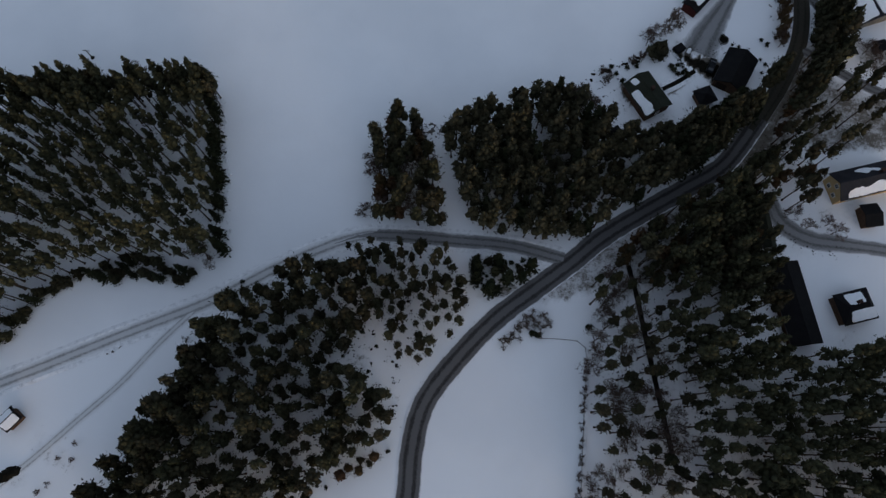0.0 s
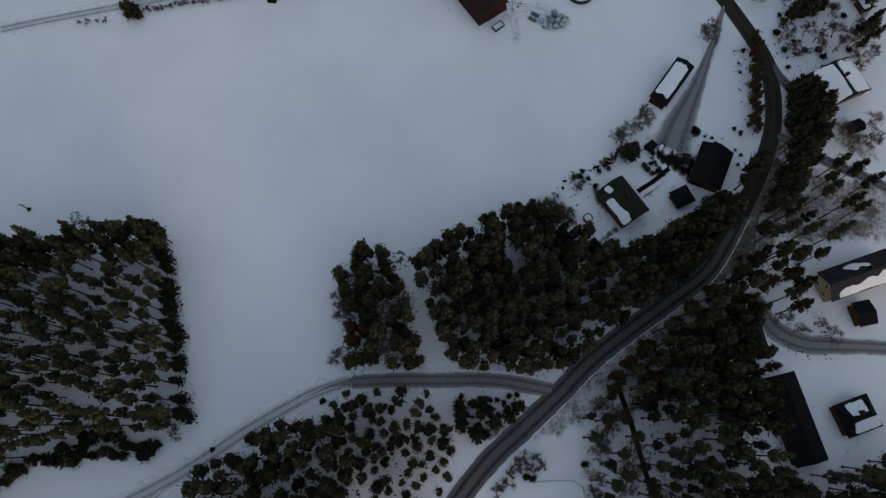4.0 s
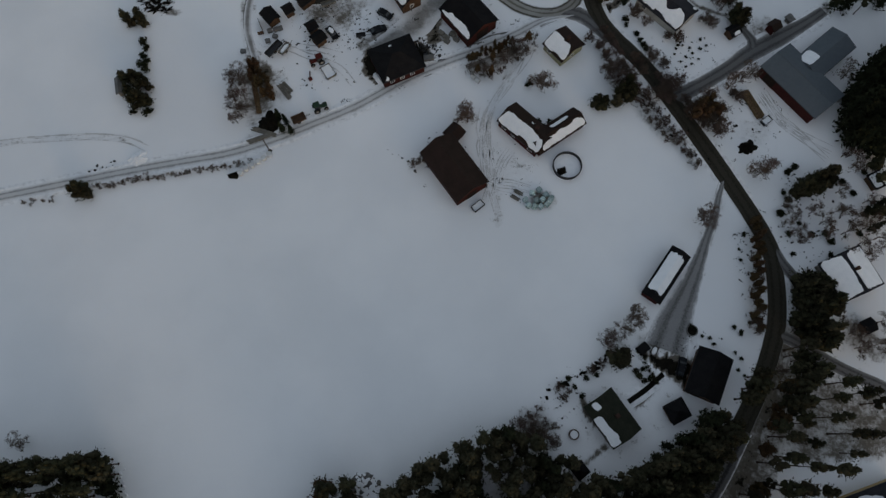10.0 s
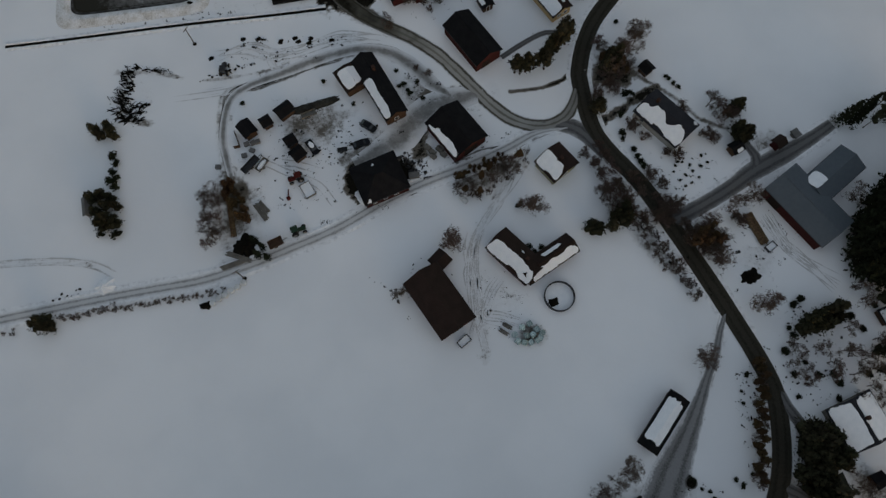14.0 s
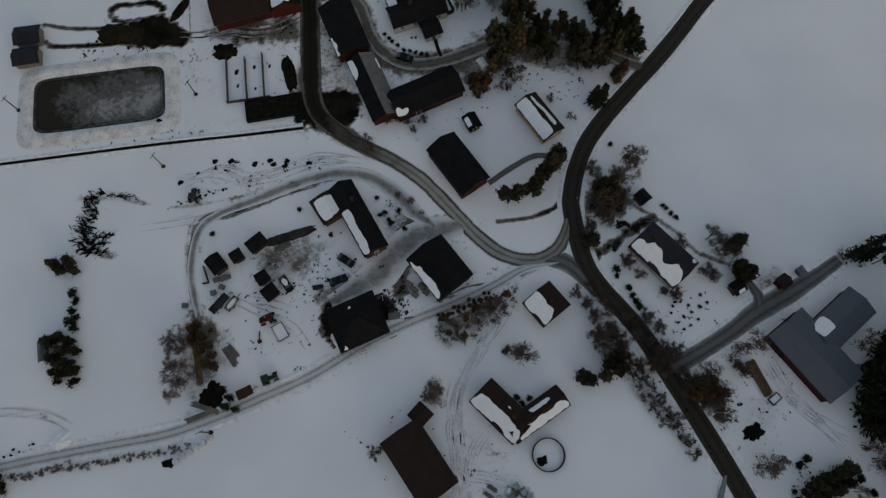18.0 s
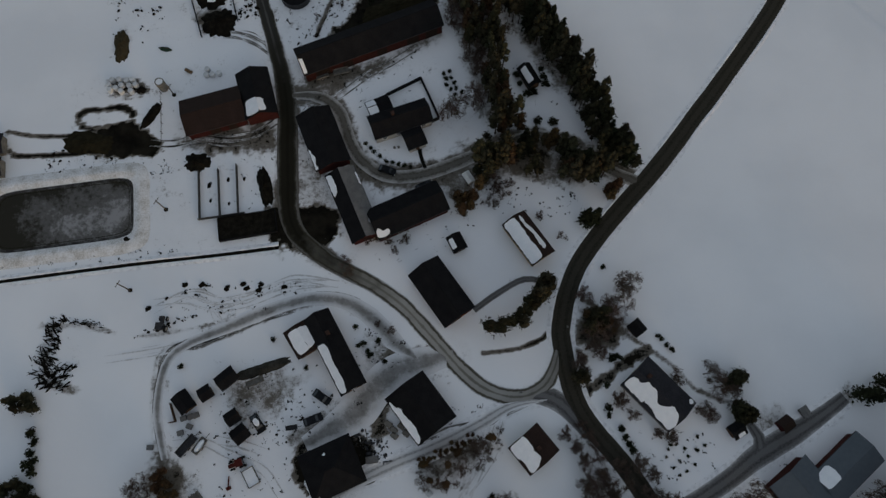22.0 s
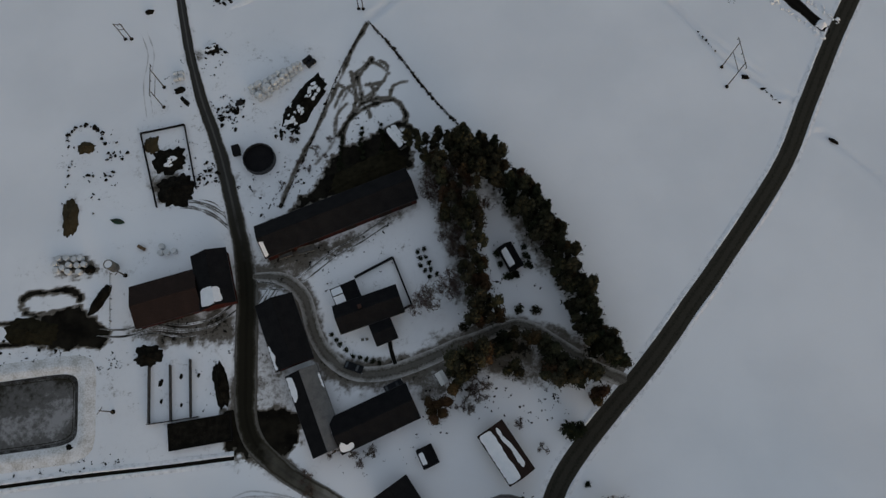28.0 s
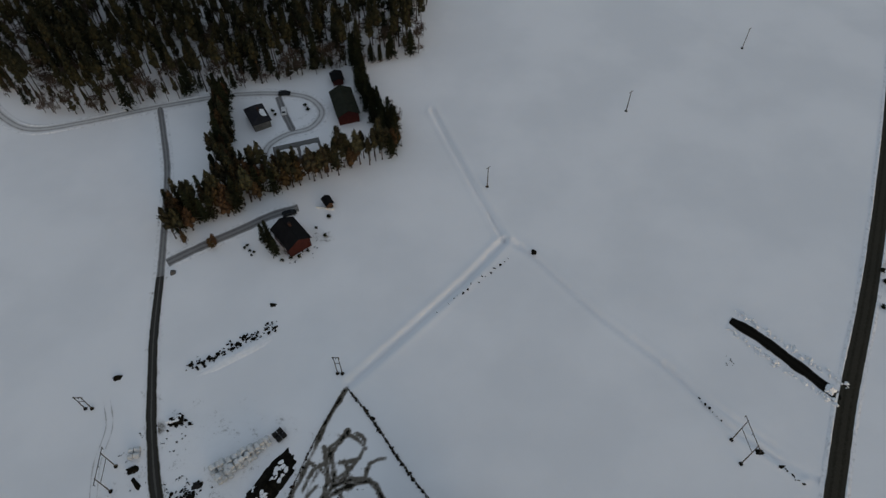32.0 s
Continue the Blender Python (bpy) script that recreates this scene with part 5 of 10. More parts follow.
def boat(x, y, turn, L=3.6, W=1.4):
    root = thing("rowing_boat", pose(x, y, 0, 0, 0, turn), "upturned green rowing boat lying in the snow", "boat")
    rows = np.zeros((11, 9, 3))
    for i, u in enumerate(np.linspace(-1, 1, 11)):
        w = W / 2 * max(0.03, (1 - abs(u) ** 2.2))
        for j, v in enumerate(np.linspace(-1, 1, 9)):
            rows[i, j] = (u * L / 2, v * w, 0.5 * (1 - abs(v) ** 2.4) * (1 - 0.3 * u * u) + 0.02)
    hull = grid_mesh("hull", rows, TRACTOR_GREEN)
    hull.parent = root
    bm = bmesh.new()
    box(bm, -L * 0.4, L * 0.4, -0.04, 0.04, 0.4, 0.56)
    part("keel", bm, BROWN_WOOD, root)

# ---- roads and ways ----
ribbon('road', [(-7.9, -32.1), (-7.3, -18.0), (-6.8, -10.5), (-6.7, -2.9), (-5.0, 6.2), (0.2, 14.7), (9.5, 25.7), (19.3, 34.1), (26.8, 40.4), (33.8, 46.8), (43.3, 53.5), (53.1, 59.9), (63.1, 67.0), (72.4, 80.0)], 5.2, FROSTED, 0.07, 'grey frosted asphalt road curving through the woods')
ribbon('road', [(70.0, 76.5), (72.4, 80.0), (78.4, 89.6), (84.0, 102.3), (85.7, 115.7), (84.4, 123.5), (78.2, 137.6), (69.1, 155.7), (62.2, 168.2), (52.6, 181.7), (49.8, 195.9), (50.2, 201.3), (51.8, 207.1), (54.9, 213.9), (60.2, 221.0), (66.9, 228.4), (74.0, 235.9), (80.7, 243.7), (87.2, 251.8), (94.0, 260.0), (112.2, 283.8), (122.2, 302.2), (132.5, 321.5), (149.1, 349.9), (163.9, 377.2), (181.1, 410.5), (199.8, 448.5), (221.3, 492.0)], 4.3, ASPHALT, 0.072, 'dark wet asphalt road winding between snowy fields', banks=0.2)
ribbon('side_road', [(24.9, 40.9), (12.6, 43.4), (-0.3, 43.9), (-10.6, 44.2), (-21.0, 43.8), (-28.0, 41.4)], 3.6, GRIT, 0.062, 'grey gritted side road between the woods', banks=0.15, category='road', widths=[1, 1, 1, 1, 1, 0.9, 0.2])
ribbon('side_road', [(-18.4, 44.0), (-21.0, 43.8), (-26.0, 42.2), (-30.9, 40.0), (-40.5, 34.8), (-49.9, 28.9), (-58.0, 24.4), (-72.9, 17.3), (-86.3, 10.6), (-95.1, 6.3), (-103.8, 2.2)], 3.6, TRACK, 0.06, 'packed snow side road with darker wheel ruts', banks=0.2, category='road')
ribbon('field_track', [(-56.8, 25.0), (-64.0, 16.4), (-70.8, 7.2), (-78.6, -1.3), (-86.2, -9.6), (-92.9, -16.0)], 2.2, FAINT, 0.05, 'faint wheel track over the snow', banks=0, category='road')
ribbon('driveway', [(77.6, 137.2), (75.8, 133.4), (73.9, 128.0), (71.2, 122.7), (68.6, 117.0), (65.2, 110.5), (61.0, 103.0), (58.4, 97.2)], 3.3, GRIT, 0.06, 'grey packed snow driveway widening into a yard', banks=0, category='road', widths=[0.3, 0.55, 0.65, 0.9, 1.3, 1.9, 2.7, 3.0])
ribbon('driveway', [(84.4, 126.5), (86.0, 120.7), (87.8, 116.0), (90.0, 112.5), (91.8, 109.0)], 2.6, DRIVE, 0.058, 'short grey slip beside the road', banks=0, category='road', widths=[0.5, 1.0, 1.1, 0.9])
ribbon('driveway', [(66.6, 157.9), (69.5, 159.6), (75.5, 162.6), (83.1, 166.9), (88.5, 170.6), (93.6, 173.4), (99.9, 176.6), (105.6, 179.8), (110.5, 183.0)], 3.9, DRIVE, 0.06, 'grey gritted driveway to the barn', banks=0.1, category='road', widths=[1.3, 1.0, 1.0, 1.05, 1.25, 1.2, 0.9, 0.75])
ribbon('driveway', [(90.4, 172.6), (90.4, 175.2), (88.2, 179.0), (86.2, 181.8)], 2.4, DRIVE, 0.056, 'grey fork of the driveway', banks=0, category='road', widths=[1.5, 1.1, 0.7, 0.4])
ribbon('village_lane', [(51.2, 200.0), (49.6, 196.6), (47.8, 190.6), (45.2, 186.7), (41.9, 184.9), (38.6, 184.5), (34.9, 185.3), (31.4, 187.0), (27.9, 189.9), (24.0, 194.4), (19.0, 200.2), (14.2, 205.4), (7.8, 210.2), (1.0, 213.9), (-4.4, 217.4), (-9.5, 221.8), (-12.2, 227.7), (-12.9, 236.2), (-13.5, 246.2), (-14.0, 255.3), (-15.6, 265.0), (-17.9, 273.0), (-20.2, 281.0), (-22.6, 288.8), (-25.7, 297.0), (-29.3, 306.0), (-32.9, 317.4), (-34.4, 323.0), (-38.8, 341.7), (-42.1, 361.5)], 3.9, VILLAGE_LANE, 0.056, 'narrow lane, grey by the road and muddy by the farm', banks=0, category='road', widths=[0.5, 0.9, 1.0, 1.0, 1.0, 1.0, 1.1, 1.3, 1.35, 1.25, 1.1, 1.0, 0.9, 0.76, 0.7, 0.68, 0.66, 0.64])
ribbon('village_lane', [(36.5, 184.9), (41.0, 185.0), (45.0, 184.7), (48.6, 183.0), (51.2, 180.0), (53.6, 175.6)], 3.4, DRIVE, 0.05, 'worn grey lane mouth at the road', banks=0, category='road', widths=[0.2, 0.8, 1.3, 1.3, 0.9, 0.3])
ribbon('yard_way', [(25.6, 193.8), (19.0, 192.6), (12.6, 190.6), (8.0, 186.4), (4.0, 181.8), (-1.0, 178.6), (-6.5, 175.7)], 8.0, YARD_SLUSH, 0.048, 'grey slushy way between the farm buildings', banks=0, category='road', widths=[0.5, 0.8, 0.9, 1.0, 1.1, 0.7, 0.4])
ribbon('yard_way', [(-13.0, 259.2), (-7.4, 258.9), (-3.4, 257.0), (-0.6, 253.5), (0.6, 249.4), (2.4, 244.6), (5.4, 240.4), (10.2, 237.2), (15.6, 236.7), (21.1, 237.7), (29.0, 240.6), (33.5, 242.7), (38.5, 244.4), (44.8, 246.8), (49.8, 246.8), (57.0, 242.4), (64.1, 237.6), (69.4, 234.9), (72.6, 233.2)], 3.3, MUD_DRIVE, 0.05, 'muddy brown drive round the farmhouse garden', banks=0, category='road', widths=[0.5, 1.0, 1.0, 1.0, 1.0, 1.05, 1.1, 1.0, 0.9, 0.85, 0.85, 0.85, 0.9, 1.1])
ribbon('yard_way', [(17.6, 193.2), (12.2, 197.4), (7.2, 202.9), (1.0, 206.5), (-6.5, 207.2), (-15.1, 204.9), (-24.6, 201.0), (-32.8, 197.7), (-37.1, 194.2), (-38.4, 188.5), (-38.4, 182.9), (-37.4, 178.5), (-35.8, 173.2)], 3.8, YARD_SLUSH, 0.044, 'grey slushy way looping round the machine yard', banks=0, category='road', widths=[0.4, 1.1, 1.1, 0.9, 0.8, 0.8, 0.85, 0.7, 0.55, 0.5, 0.5, 0.5, 0.4])
ribbon('village_lane', [(-42.0, 361.1), (-46.0, 382.2), (-50.6, 403.5), (-56.6, 422.2), (-60.7, 433.9)], 2.3, GRIT, 0.054, 'grey gritted lane leading to the forest', banks=0.1, category='road')
ribbon('forest_edge_road', [(-125.2, 441.8), (-112.0, 428.8), (-100.3, 423.4), (-84.3, 426.6), (-68.5, 431.7), (-53.9, 435.8), (-38.9, 439.4), (-23.1, 440.2), (-10.9, 438.0), (-5.2, 432.4), (-4.3, 427.1), (-7.5, 421.5), (-14.3, 418.9), (-19.6, 414.1), (-20.7, 409.1)], 3.4, TRACK, 0.05, 'packed snow road curving along the forest edge', banks=0.2, category='road')
ribbon('driveway', [(-41.3, 366.2), (-33.9, 371.3), (-22.2, 378.3), (-14.6, 383.2), (-6.9, 386.2)], 3.4, GRIT, 0.05, 'grey gritted driveway to a house', banks=0.1, category='road')
ribbon('driveway', [(-20.4, 438.2), (-16.5, 428.3), (-12.5, 419.6)], 2.6, GRIT, 0.045, 'short packed snow driveway loop', banks=0, category='road')
ribbon('farm_track', [(45.7, 183.8), (37.9, 182.7), (30.7, 178.9), (21.7, 174.7), (11.5, 170.9), (1.6, 166.4), (-10.1, 159.6), (-21.3, 154.8), (-29.6, 151.5), (-40.6, 148.0), (-52.8, 146.0), (-65.0, 144.0), (-79.7, 141.2), (-96.8, 137.9), (-108.5, 135.4)], 3.0, TRACK, 0.06, 'rutted farm track of packed snow', banks=0.15, category='road', widths=[0.15, 0.9] + 13 * [1.0])
ribbon('ditch_path', [(-95.5, 210.5), (-85.1, 211.6), (-65.3, 214.0), (-45.3, 216.3), (-29.1, 217.8), (-14.2, 219.5)], 0.9, TRAIL, 0.045, 'straight dark ditch edge in the snow', banks=0.25, category='road')
ribbon('driveway', [(72.4, 59.6), (75.4, 52.8), (81.5, 49.3), (89.0, 48.5), (98.9, 47.7), (111.2, 46.0)], 3.6, GRIT, 0.06, 'grey gritted driveway between houses', banks=0, category='road', widths=[1.2, 1.4, 1.3, 1, 1, 1])
ribbon('forest_trail', [(39.7, 40.4), (41.6, 32.6), (43.5, 22.6), (45.7, 11.7), (47.8, 1.8), (49.3, -3.7), (52.8, -5.2)], 1.2, TRAIL, 0.05, 'dark bare trail through the pine wood', banks=0, category='road')
ribbon('driveway', [(84.0, 99.8), (86.8, 98.4), (90.0, 96.2), (94.0, 93.4), (99.1, 90.4), (105.0, 87.4), (113.8, 81.5)], 3.0, DRIVE, 0.05, 'grey narrow driveway under trees', banks=0, category='road')
ribbon('foot_path', [(48.9, 86.3), (53.0, 88.8), (57.2, 92.0)], 1.2, TRAIL, 0.045, 'cleared garden path', banks=0.12, category='path')
ribbon('foot_path', [(20.0, 238.8), (19.0, 241.9), (18.4, 245.7)], 1.0, TRAIL, 0.045, 'cleared path to a house door', banks=0, category='path')
ribbon('foot_path', [(30.5, 203.8), (36.0, 207.6), (42.3, 210.8), (47.7, 209.8)], 1.5, DRIVE, 0.045, 'trodden dark path to the road', banks=0, category='path')


def wheel_tracks(pts, passes, spread, mat, seed, label, gauge=1.55, broken=0.75, wide=0.5):
    """Prints of several passes of wheels along one way: pairs of narrow strips that wander, break off and cross."""
    rng = np.random.RandomState(seed)
    vs, fs, at, k = [], [], [], 0
    base = curve_points(pts, 0.8)
    for p in range(passes):
        n = len(base)
        drift = np.interp(np.arange(n), np.linspace(0, n - 1, max(3, n // 9)), rng.randn(max(3, n // 9)) * spread)
        lo, hi = (0, n) if p == 0 or rng.rand() > broken else sorted(rng.randint(0, n + 1, 2))
        if hi - lo < 6:
            continue
        line = (base + sideways(base) * drift[:, None])[lo:hi]
        side = sideways(line)
        for e in (-0.5, 0.5):
            w = wide * (0.6 + 0.5 * rng.rand()) * np.minimum(1, np.minimum(np.arange(hi - lo), np.arange(hi - lo)[::-1]) / 4 + 0.1)
            w = w * (0.8 + 0.4 * rng.rand(hi - lo))
            cross = np.array([-1.0, 0.0, 1.0])
            xy = line[:, None] + side[:, None] * (e * gauge + cross[None] * w[:, None] / 2)[:, :, None]
            z = np.full(xy.shape[:2] + (1,), 0.028 + 0.0021 * (2 * p + (e > 0)))
            idx = k + np.arange((hi - lo) * 3).reshape(-1, 3)
            vs.append(np.concatenate([xy, z], 2).reshape(-1, 3))
            fs.append(np.stack([idx[:-1, :-1], idx[1:, :-1], idx[1:, 1:], idx[:-1, 1:]], -1).reshape(-1, 4)[:, ::-1])
            at.append(np.repeat(cross[None], hi - lo, 0).reshape(-1))
            k += (hi - lo) * 3
    me = quick_mesh("wheel_tracks", np.concatenate(vs), np.concatenate(fs), [mat])
    layer = me.attributes.new("across", "FLOAT", "POINT")
    layer.data.foreach_set("value", np.concatenate(at).astype(np.float32))
    tagged(new("wheel_tracks", me), label, "tracks", kind="structure")


for seed, (pts, passes, spread, mat) in enumerate([
    ([(12.9, 196.0), (8.4, 202.5), (3.3, 206.3), (-2.4, 207.6), (-8.1, 207.0), (-14.8, 204.5), (-21.4, 201.1), (-27.9, 198.5), (-33.4, 197.5), (-37.4, 195.3), (-38.6, 190.8), (-38.8, 185.7), (-37.9, 180.2), (-36.0, 174.2)], 2, 0.25, RUT_MUD),
    ([(-10.0, 205.6), (-17.0, 203.1), (-24.1, 200.0), (-30.1, 197.8), (-33.4, 197.0)], 2, 0.3, RUT_MUD),
    ([(-31.8, 197.8), (-36.2, 197.0), (-41.6, 195.9), (-46.5, 195.4), (-51.5, 195.0)], 3, 0.5, RUT_SNOW),
    ([(14.8, 190.8), (10.1, 187.7), (5.7, 184.5), (1.4, 181.8), (-2.9, 179.2), (-6.5, 175.7)], 1, 0.6, RUT_MUD),
    ([(14.8, 192.8), (9.1, 189.7), (5.2, 185.4), (5.4, 180.4), (6.3, 175.6)], 1, 0.6, RUT_MUD),
    ([(-34.5, 176.0), (-28.0, 176.5), (-22.0, 174.0), (-14.0, 172.0), (-9.0, 168.0)], 4, 1.2, RUT_SNOW),
    ([(-28.5, 206.3), (-26.0, 203.3), (-23.8, 204.4), (-24.2, 202.0)], 4, 0.7, RUT_SNOW),
    ([(36.0, 180.8), (34.1, 174.9), (30.6, 169.1), (27.2, 164.5), (23.9, 159.5), (22.0, 155.6), (21.4, 151.6), (21.1, 146.0), (21.4, 140.3), (22.2, 134.7), (23.1, 129.2)], 5, 0.55, RUT_SNOW),
    ([(21.6, 157.8), (20.2, 152.4), (21.1, 146.0), (21.9, 138.6), (20.5, 133.6)], 4, 0.7, RUT_SNOW),
    ([(26.5, 147.0), (24.0, 143.5), (22.5, 138.0), (27.0, 137.0), (31.0, 136.0)], 4, 0.8, RUT_SNOW),
    ([(41.0, 183.4), (35.5, 181.3), (30.5, 178.9), (23.4, 176.5), (15.8, 173.1), (8.3, 169.3), (1.6, 166.4), (-10.1, 159.6), (-21.3, 154.8)], 4, 0.4, RUT_MUD),
    ([(-13.6, 259.5), (-8.9, 258.7), (-4.3, 259.0), (0.2, 261.7), (6.0, 265.5), (11.8, 267.9), (20.0, 272.0)], 1, 0.9, RUT_MUD),
    ([(-14.5, 253.3), (-20.9, 247.9), (-27.5, 246.3), (-34.4, 247.0), (-40.9, 245.9), (-47.0, 246.5)], 2, 0.9, RUT_MUD),
    ([(-31.4, 277.4), (-25.8, 276.7), (-22.0, 274.6), (-18.2, 271.3)], 4, 0.6, RUT_MUD),
    ([(-14.6, 246.0), (-10.5, 252.0), (-7.0, 257.5)], 3, 0.6, RUT_MUD),
    ([(-101.0, 152.1), (-85.3, 153.1), (-74.2, 153.4), (-66.0, 152.2), (-61.0, 149.5)], 2, 0.15, RUT_SNOW),
    ([(-22.0, 44.1), (-26.0, 42.5), (-30.9, 40.3), (-40.5, 35.2), (-49.9, 29.3), (-58.0, 24.8), (-72.9, 17.7), (-95.1, 6.7)], 3, 0.35, RUT_SNOW),
    ([(-42.0, 206.0), (-34.0, 208.0), (-27.0, 206.5), (-20.0, 208.0), (-10.0, 210.5), (0.0, 210.0)], 4, 0.9, RUT_SNOW),
    ([(-45.0, 325.0), (-43.0, 318.0), (-43.5, 310.0), (-41.0, 300.0)], 2, 0.4, RUT_SNOW),
    ([(90.0, 160.0), (94.0, 152.0), (99.5, 146.5), (104.0, 142.5)], 4, 1.0, RUT_SNOW),
    ([(77.6, 137.2), (75.8, 133.4), (73.9, 128.0), (71.2, 122.7), (68.6, 117.0), (65.2, 110.5), (61.0, 101.0)], 3, 0.3, RUT_SNOW),
]):
    wheel_tracks(pts, passes, spread, mat, 300 + seed, "wheel prints pressed into the snow" if mat is RUT_SNOW else "muddy wheel ruts through trodden snow")
build_banks()

# ---- ground, with trampled yards, some painted shade and ditches ----
PATCHES = [
    (-3.8, 185.6, 13.9, 5.0, 25, 0.20),
    (7.8, 181.4, 10.1, 2.8, 30, 0.50),
    (-23.3, 188.7, 13.9, 8.8, 10, 0.16),
    (9.7, 195.5, 5.7, 3.8, -45, 0.55),
    (1.5, 175.1, 15.1, 7.6, 20, 0.12),
    (-11.6, 188.5, 6.3, 1.8, 15, 0.60),
    (-24.7, 170.7, 8.8, 7.6, 0, 0.20),
    (-61.6, 196.4, 6.3, 7.6, 0, 0.2),
    (-32.4, 158.7, 6.3, 7.6, 60, 0.38),
    (-9.7, 209.3, 7.6, 3.8, 10, 0.25),
    (-13.3, 232.5, 3.5, 15.1, 0, 0.80),
    (-56.6, 294.1, 4.0, 4.0, 0, 0.16),
    (-57.3, 275.0, 2.5, 5.7, 0, 0.60),
    (-35.0, 286.2, 5.0, 7.6, -10, 0.60),
    (-34.6, 281.8, 4.4, 3.8, 0, 1.00),
    (11.0, 305.4, 8.8, 10.1, 30, 0.20),
]
PATCHES += [
    (-2.5, 291.7, 6.3, 6.3, 30, 0.22),
    (-32.6, 317.4, 3.8, 3.1, 0, 0.60),
    (-36.0, 309.3, 3.8, 5.0, 0, 0.2),
    (42.6, 241.6, 15.1, 5.0, -8, 0.80),
    (33.0, 270.9, 18.9, 4.4, -78, 0.60),
    (54.0, 265.0, 29.0, 4.0, -57, 0.70),
    (67.0, 232.6, 5.0, 3.1, 35, 0.70),
    (27.6, 249.4, 6.3, 7.6, 0, 0.25),
    (-15.6, 281.6, 8.8, 6.3, 0, 0.30),
    (-22.8, 304.4, 5.0, 5.0, 0, 0.14),
    (24.5, 145.9, 5.0, 5.7, 0, 0.20),
    (23.0, 130.1, 3.1, 3.8, 0, 0.18),
    (33.1, 133.4, 3.8, 3.0, 0, 0.70),
    (23.0, 172.4, 7.6, 2.3, 25, 0.70),
    (-34.0, 163.1, 5.7, 8.8, -20, 0.70),
    (-34.6, 150.4, 5.7, 3.1, 10, 0.50),
]
PATCHES += [
    (2.5, 182.9, 7.6, 5.0, 20, 0.50),
    (-57.5, 142.9, 20.2, 1.0, 8, 0.22),
    (93.1, 178.7, 5.0, 3.1, 35, 0.50),
    (86.9, 149.5, 5.7, 4.4, -40, 0.35),
    (72.3, 154.2, 11.3, 5.0, -52, 0.40),
    (63.3, 152.3, 11.3, 2.8, -52, 0.45),
    (94.0, 130.5, 6.3, 11.3, 10, 0.15),
    (102.8, 163.3, 8.8, 11.3, -45, 0.12),
    (103.7, 127.7, 7.6, 11.3, 0, 0.12),
    (80.9, 112.0, 2.0, 9.0, 0, 0.20),
    (71.9, 171.7, 6.3, 5.0, 0, 0.15),
    (58.8, 99.2, 6.9, 3.1, 0, 0.70),
    (47.0, 97.0, 5.0, 2.5, 35, 0.40),
    (62.2, 91.4, 4.4, 3.8, 0, 0.60),
    (87.6, 88.0, 7.6, 11.3, 30, 0.50),
    (99.7, 97.8, 5.0, 7.6, 0, 0.16),
]
PATCHES += [
    (28.1, 82.7, 5.7, 4.4, 35, 0.45),
    (67.7, 74.1, 8.8, 5.0, 0, 0.50),
    (-29.0, 14.3, 21.4, 18.9, 30, 0.28),
    (-7.6, 28.3, 7.6, 7.6, 0, 0.22),
    (19.6, 63.0, 18.9, 10.1, 15, 0.45),
    (47.7, 16.6, 16.4, 25.2, 0, 0.30),
    (73.5, 4.0, 21.4, 15.1, 0, 0.34),
    (77.4, 49.6, 8.8, 5.0, -30, 0.30),
    (-85.1, 53.6, 23.9, 18.9, 0, 0.35),
    (87.6, 24.1, 6.3, 6.3, 0, 0.30),
    (88.5, 55.8, 7.6, 3.8, 0, 0.30),
    (16.6, 25.9, 5.0, 3.8, 20, 0.30),
    (-13.4, 60.9, 5.0, 8.8, -10, 0.40),
    (-82.9, -8.1, 3.8, 7.6, 45, 0.30),
    (-89.8, -14.2, 5.0, 3.8, 0, 0.30),
    (-57.1, 477.3, 50.4, 11.3, -3, 0.40),
]
PATCHES += [
    (-17.9, 405.2, 17.6, 3.8, 12, 0.50),
    (-0.2, 374.6, 7.6, 5.0, 0, 0.30),
    (-8.6, 426.6, 8.8, 5.7, 0, 0.20),
    (-36.3, 416.1, 2.0, 10.1, 0, 0.60),
    (-6.3, 370.6, 5.0, 3.8, 20, 0.50),
]
SCUFFS_SHADE = [
    ([(-14.5, 259.0), (-7.4, 258.9), (-3.2, 257.0), (-0.6, 253.5), (0.4, 249.4), (2.2, 244.6), (5.2, 240.2), (10.2, 237.0), (15.6, 236.7), (21.1, 237.7), (30.0, 241.0), (38.9, 245.4), (47.9, 246.6), (55.9, 243.9), (63.1, 238.8), (69.7, 235.3)], 6.0, 0.6),
    ([(-82.3, 250.6), (-75.0, 249.2), (-62.0, 249.0)], 0.5, 1.4),
    ([(-79.3, 243.9), (-68.5, 244.0), (-60.1, 245.0)], 0.7, 1.4),
    ([(-82.3, 250.6), (-82.7, 247.3), (-79.3, 243.9)], 0.6, 1.2),
    ([(-65.6, 253.6), (-64.3, 255.8), (-59.4, 256.3), (-53.9, 256.6), (-52.0, 254.5)], 1.3, 1.5),
    ([(-65.6, 253.6), (-63.8, 251.4), (-60.9, 250.3)], 0.8, 1.4),
    ([(32.3, 194.2), (39.1, 194.8), (45.7, 197.2), (48.3, 200.1)], 0.5, 1.4),
    ([(-16.6, 227.2), (-11.7, 227.7), (-1.9, 227.0)], 3.0, 1.2),
]
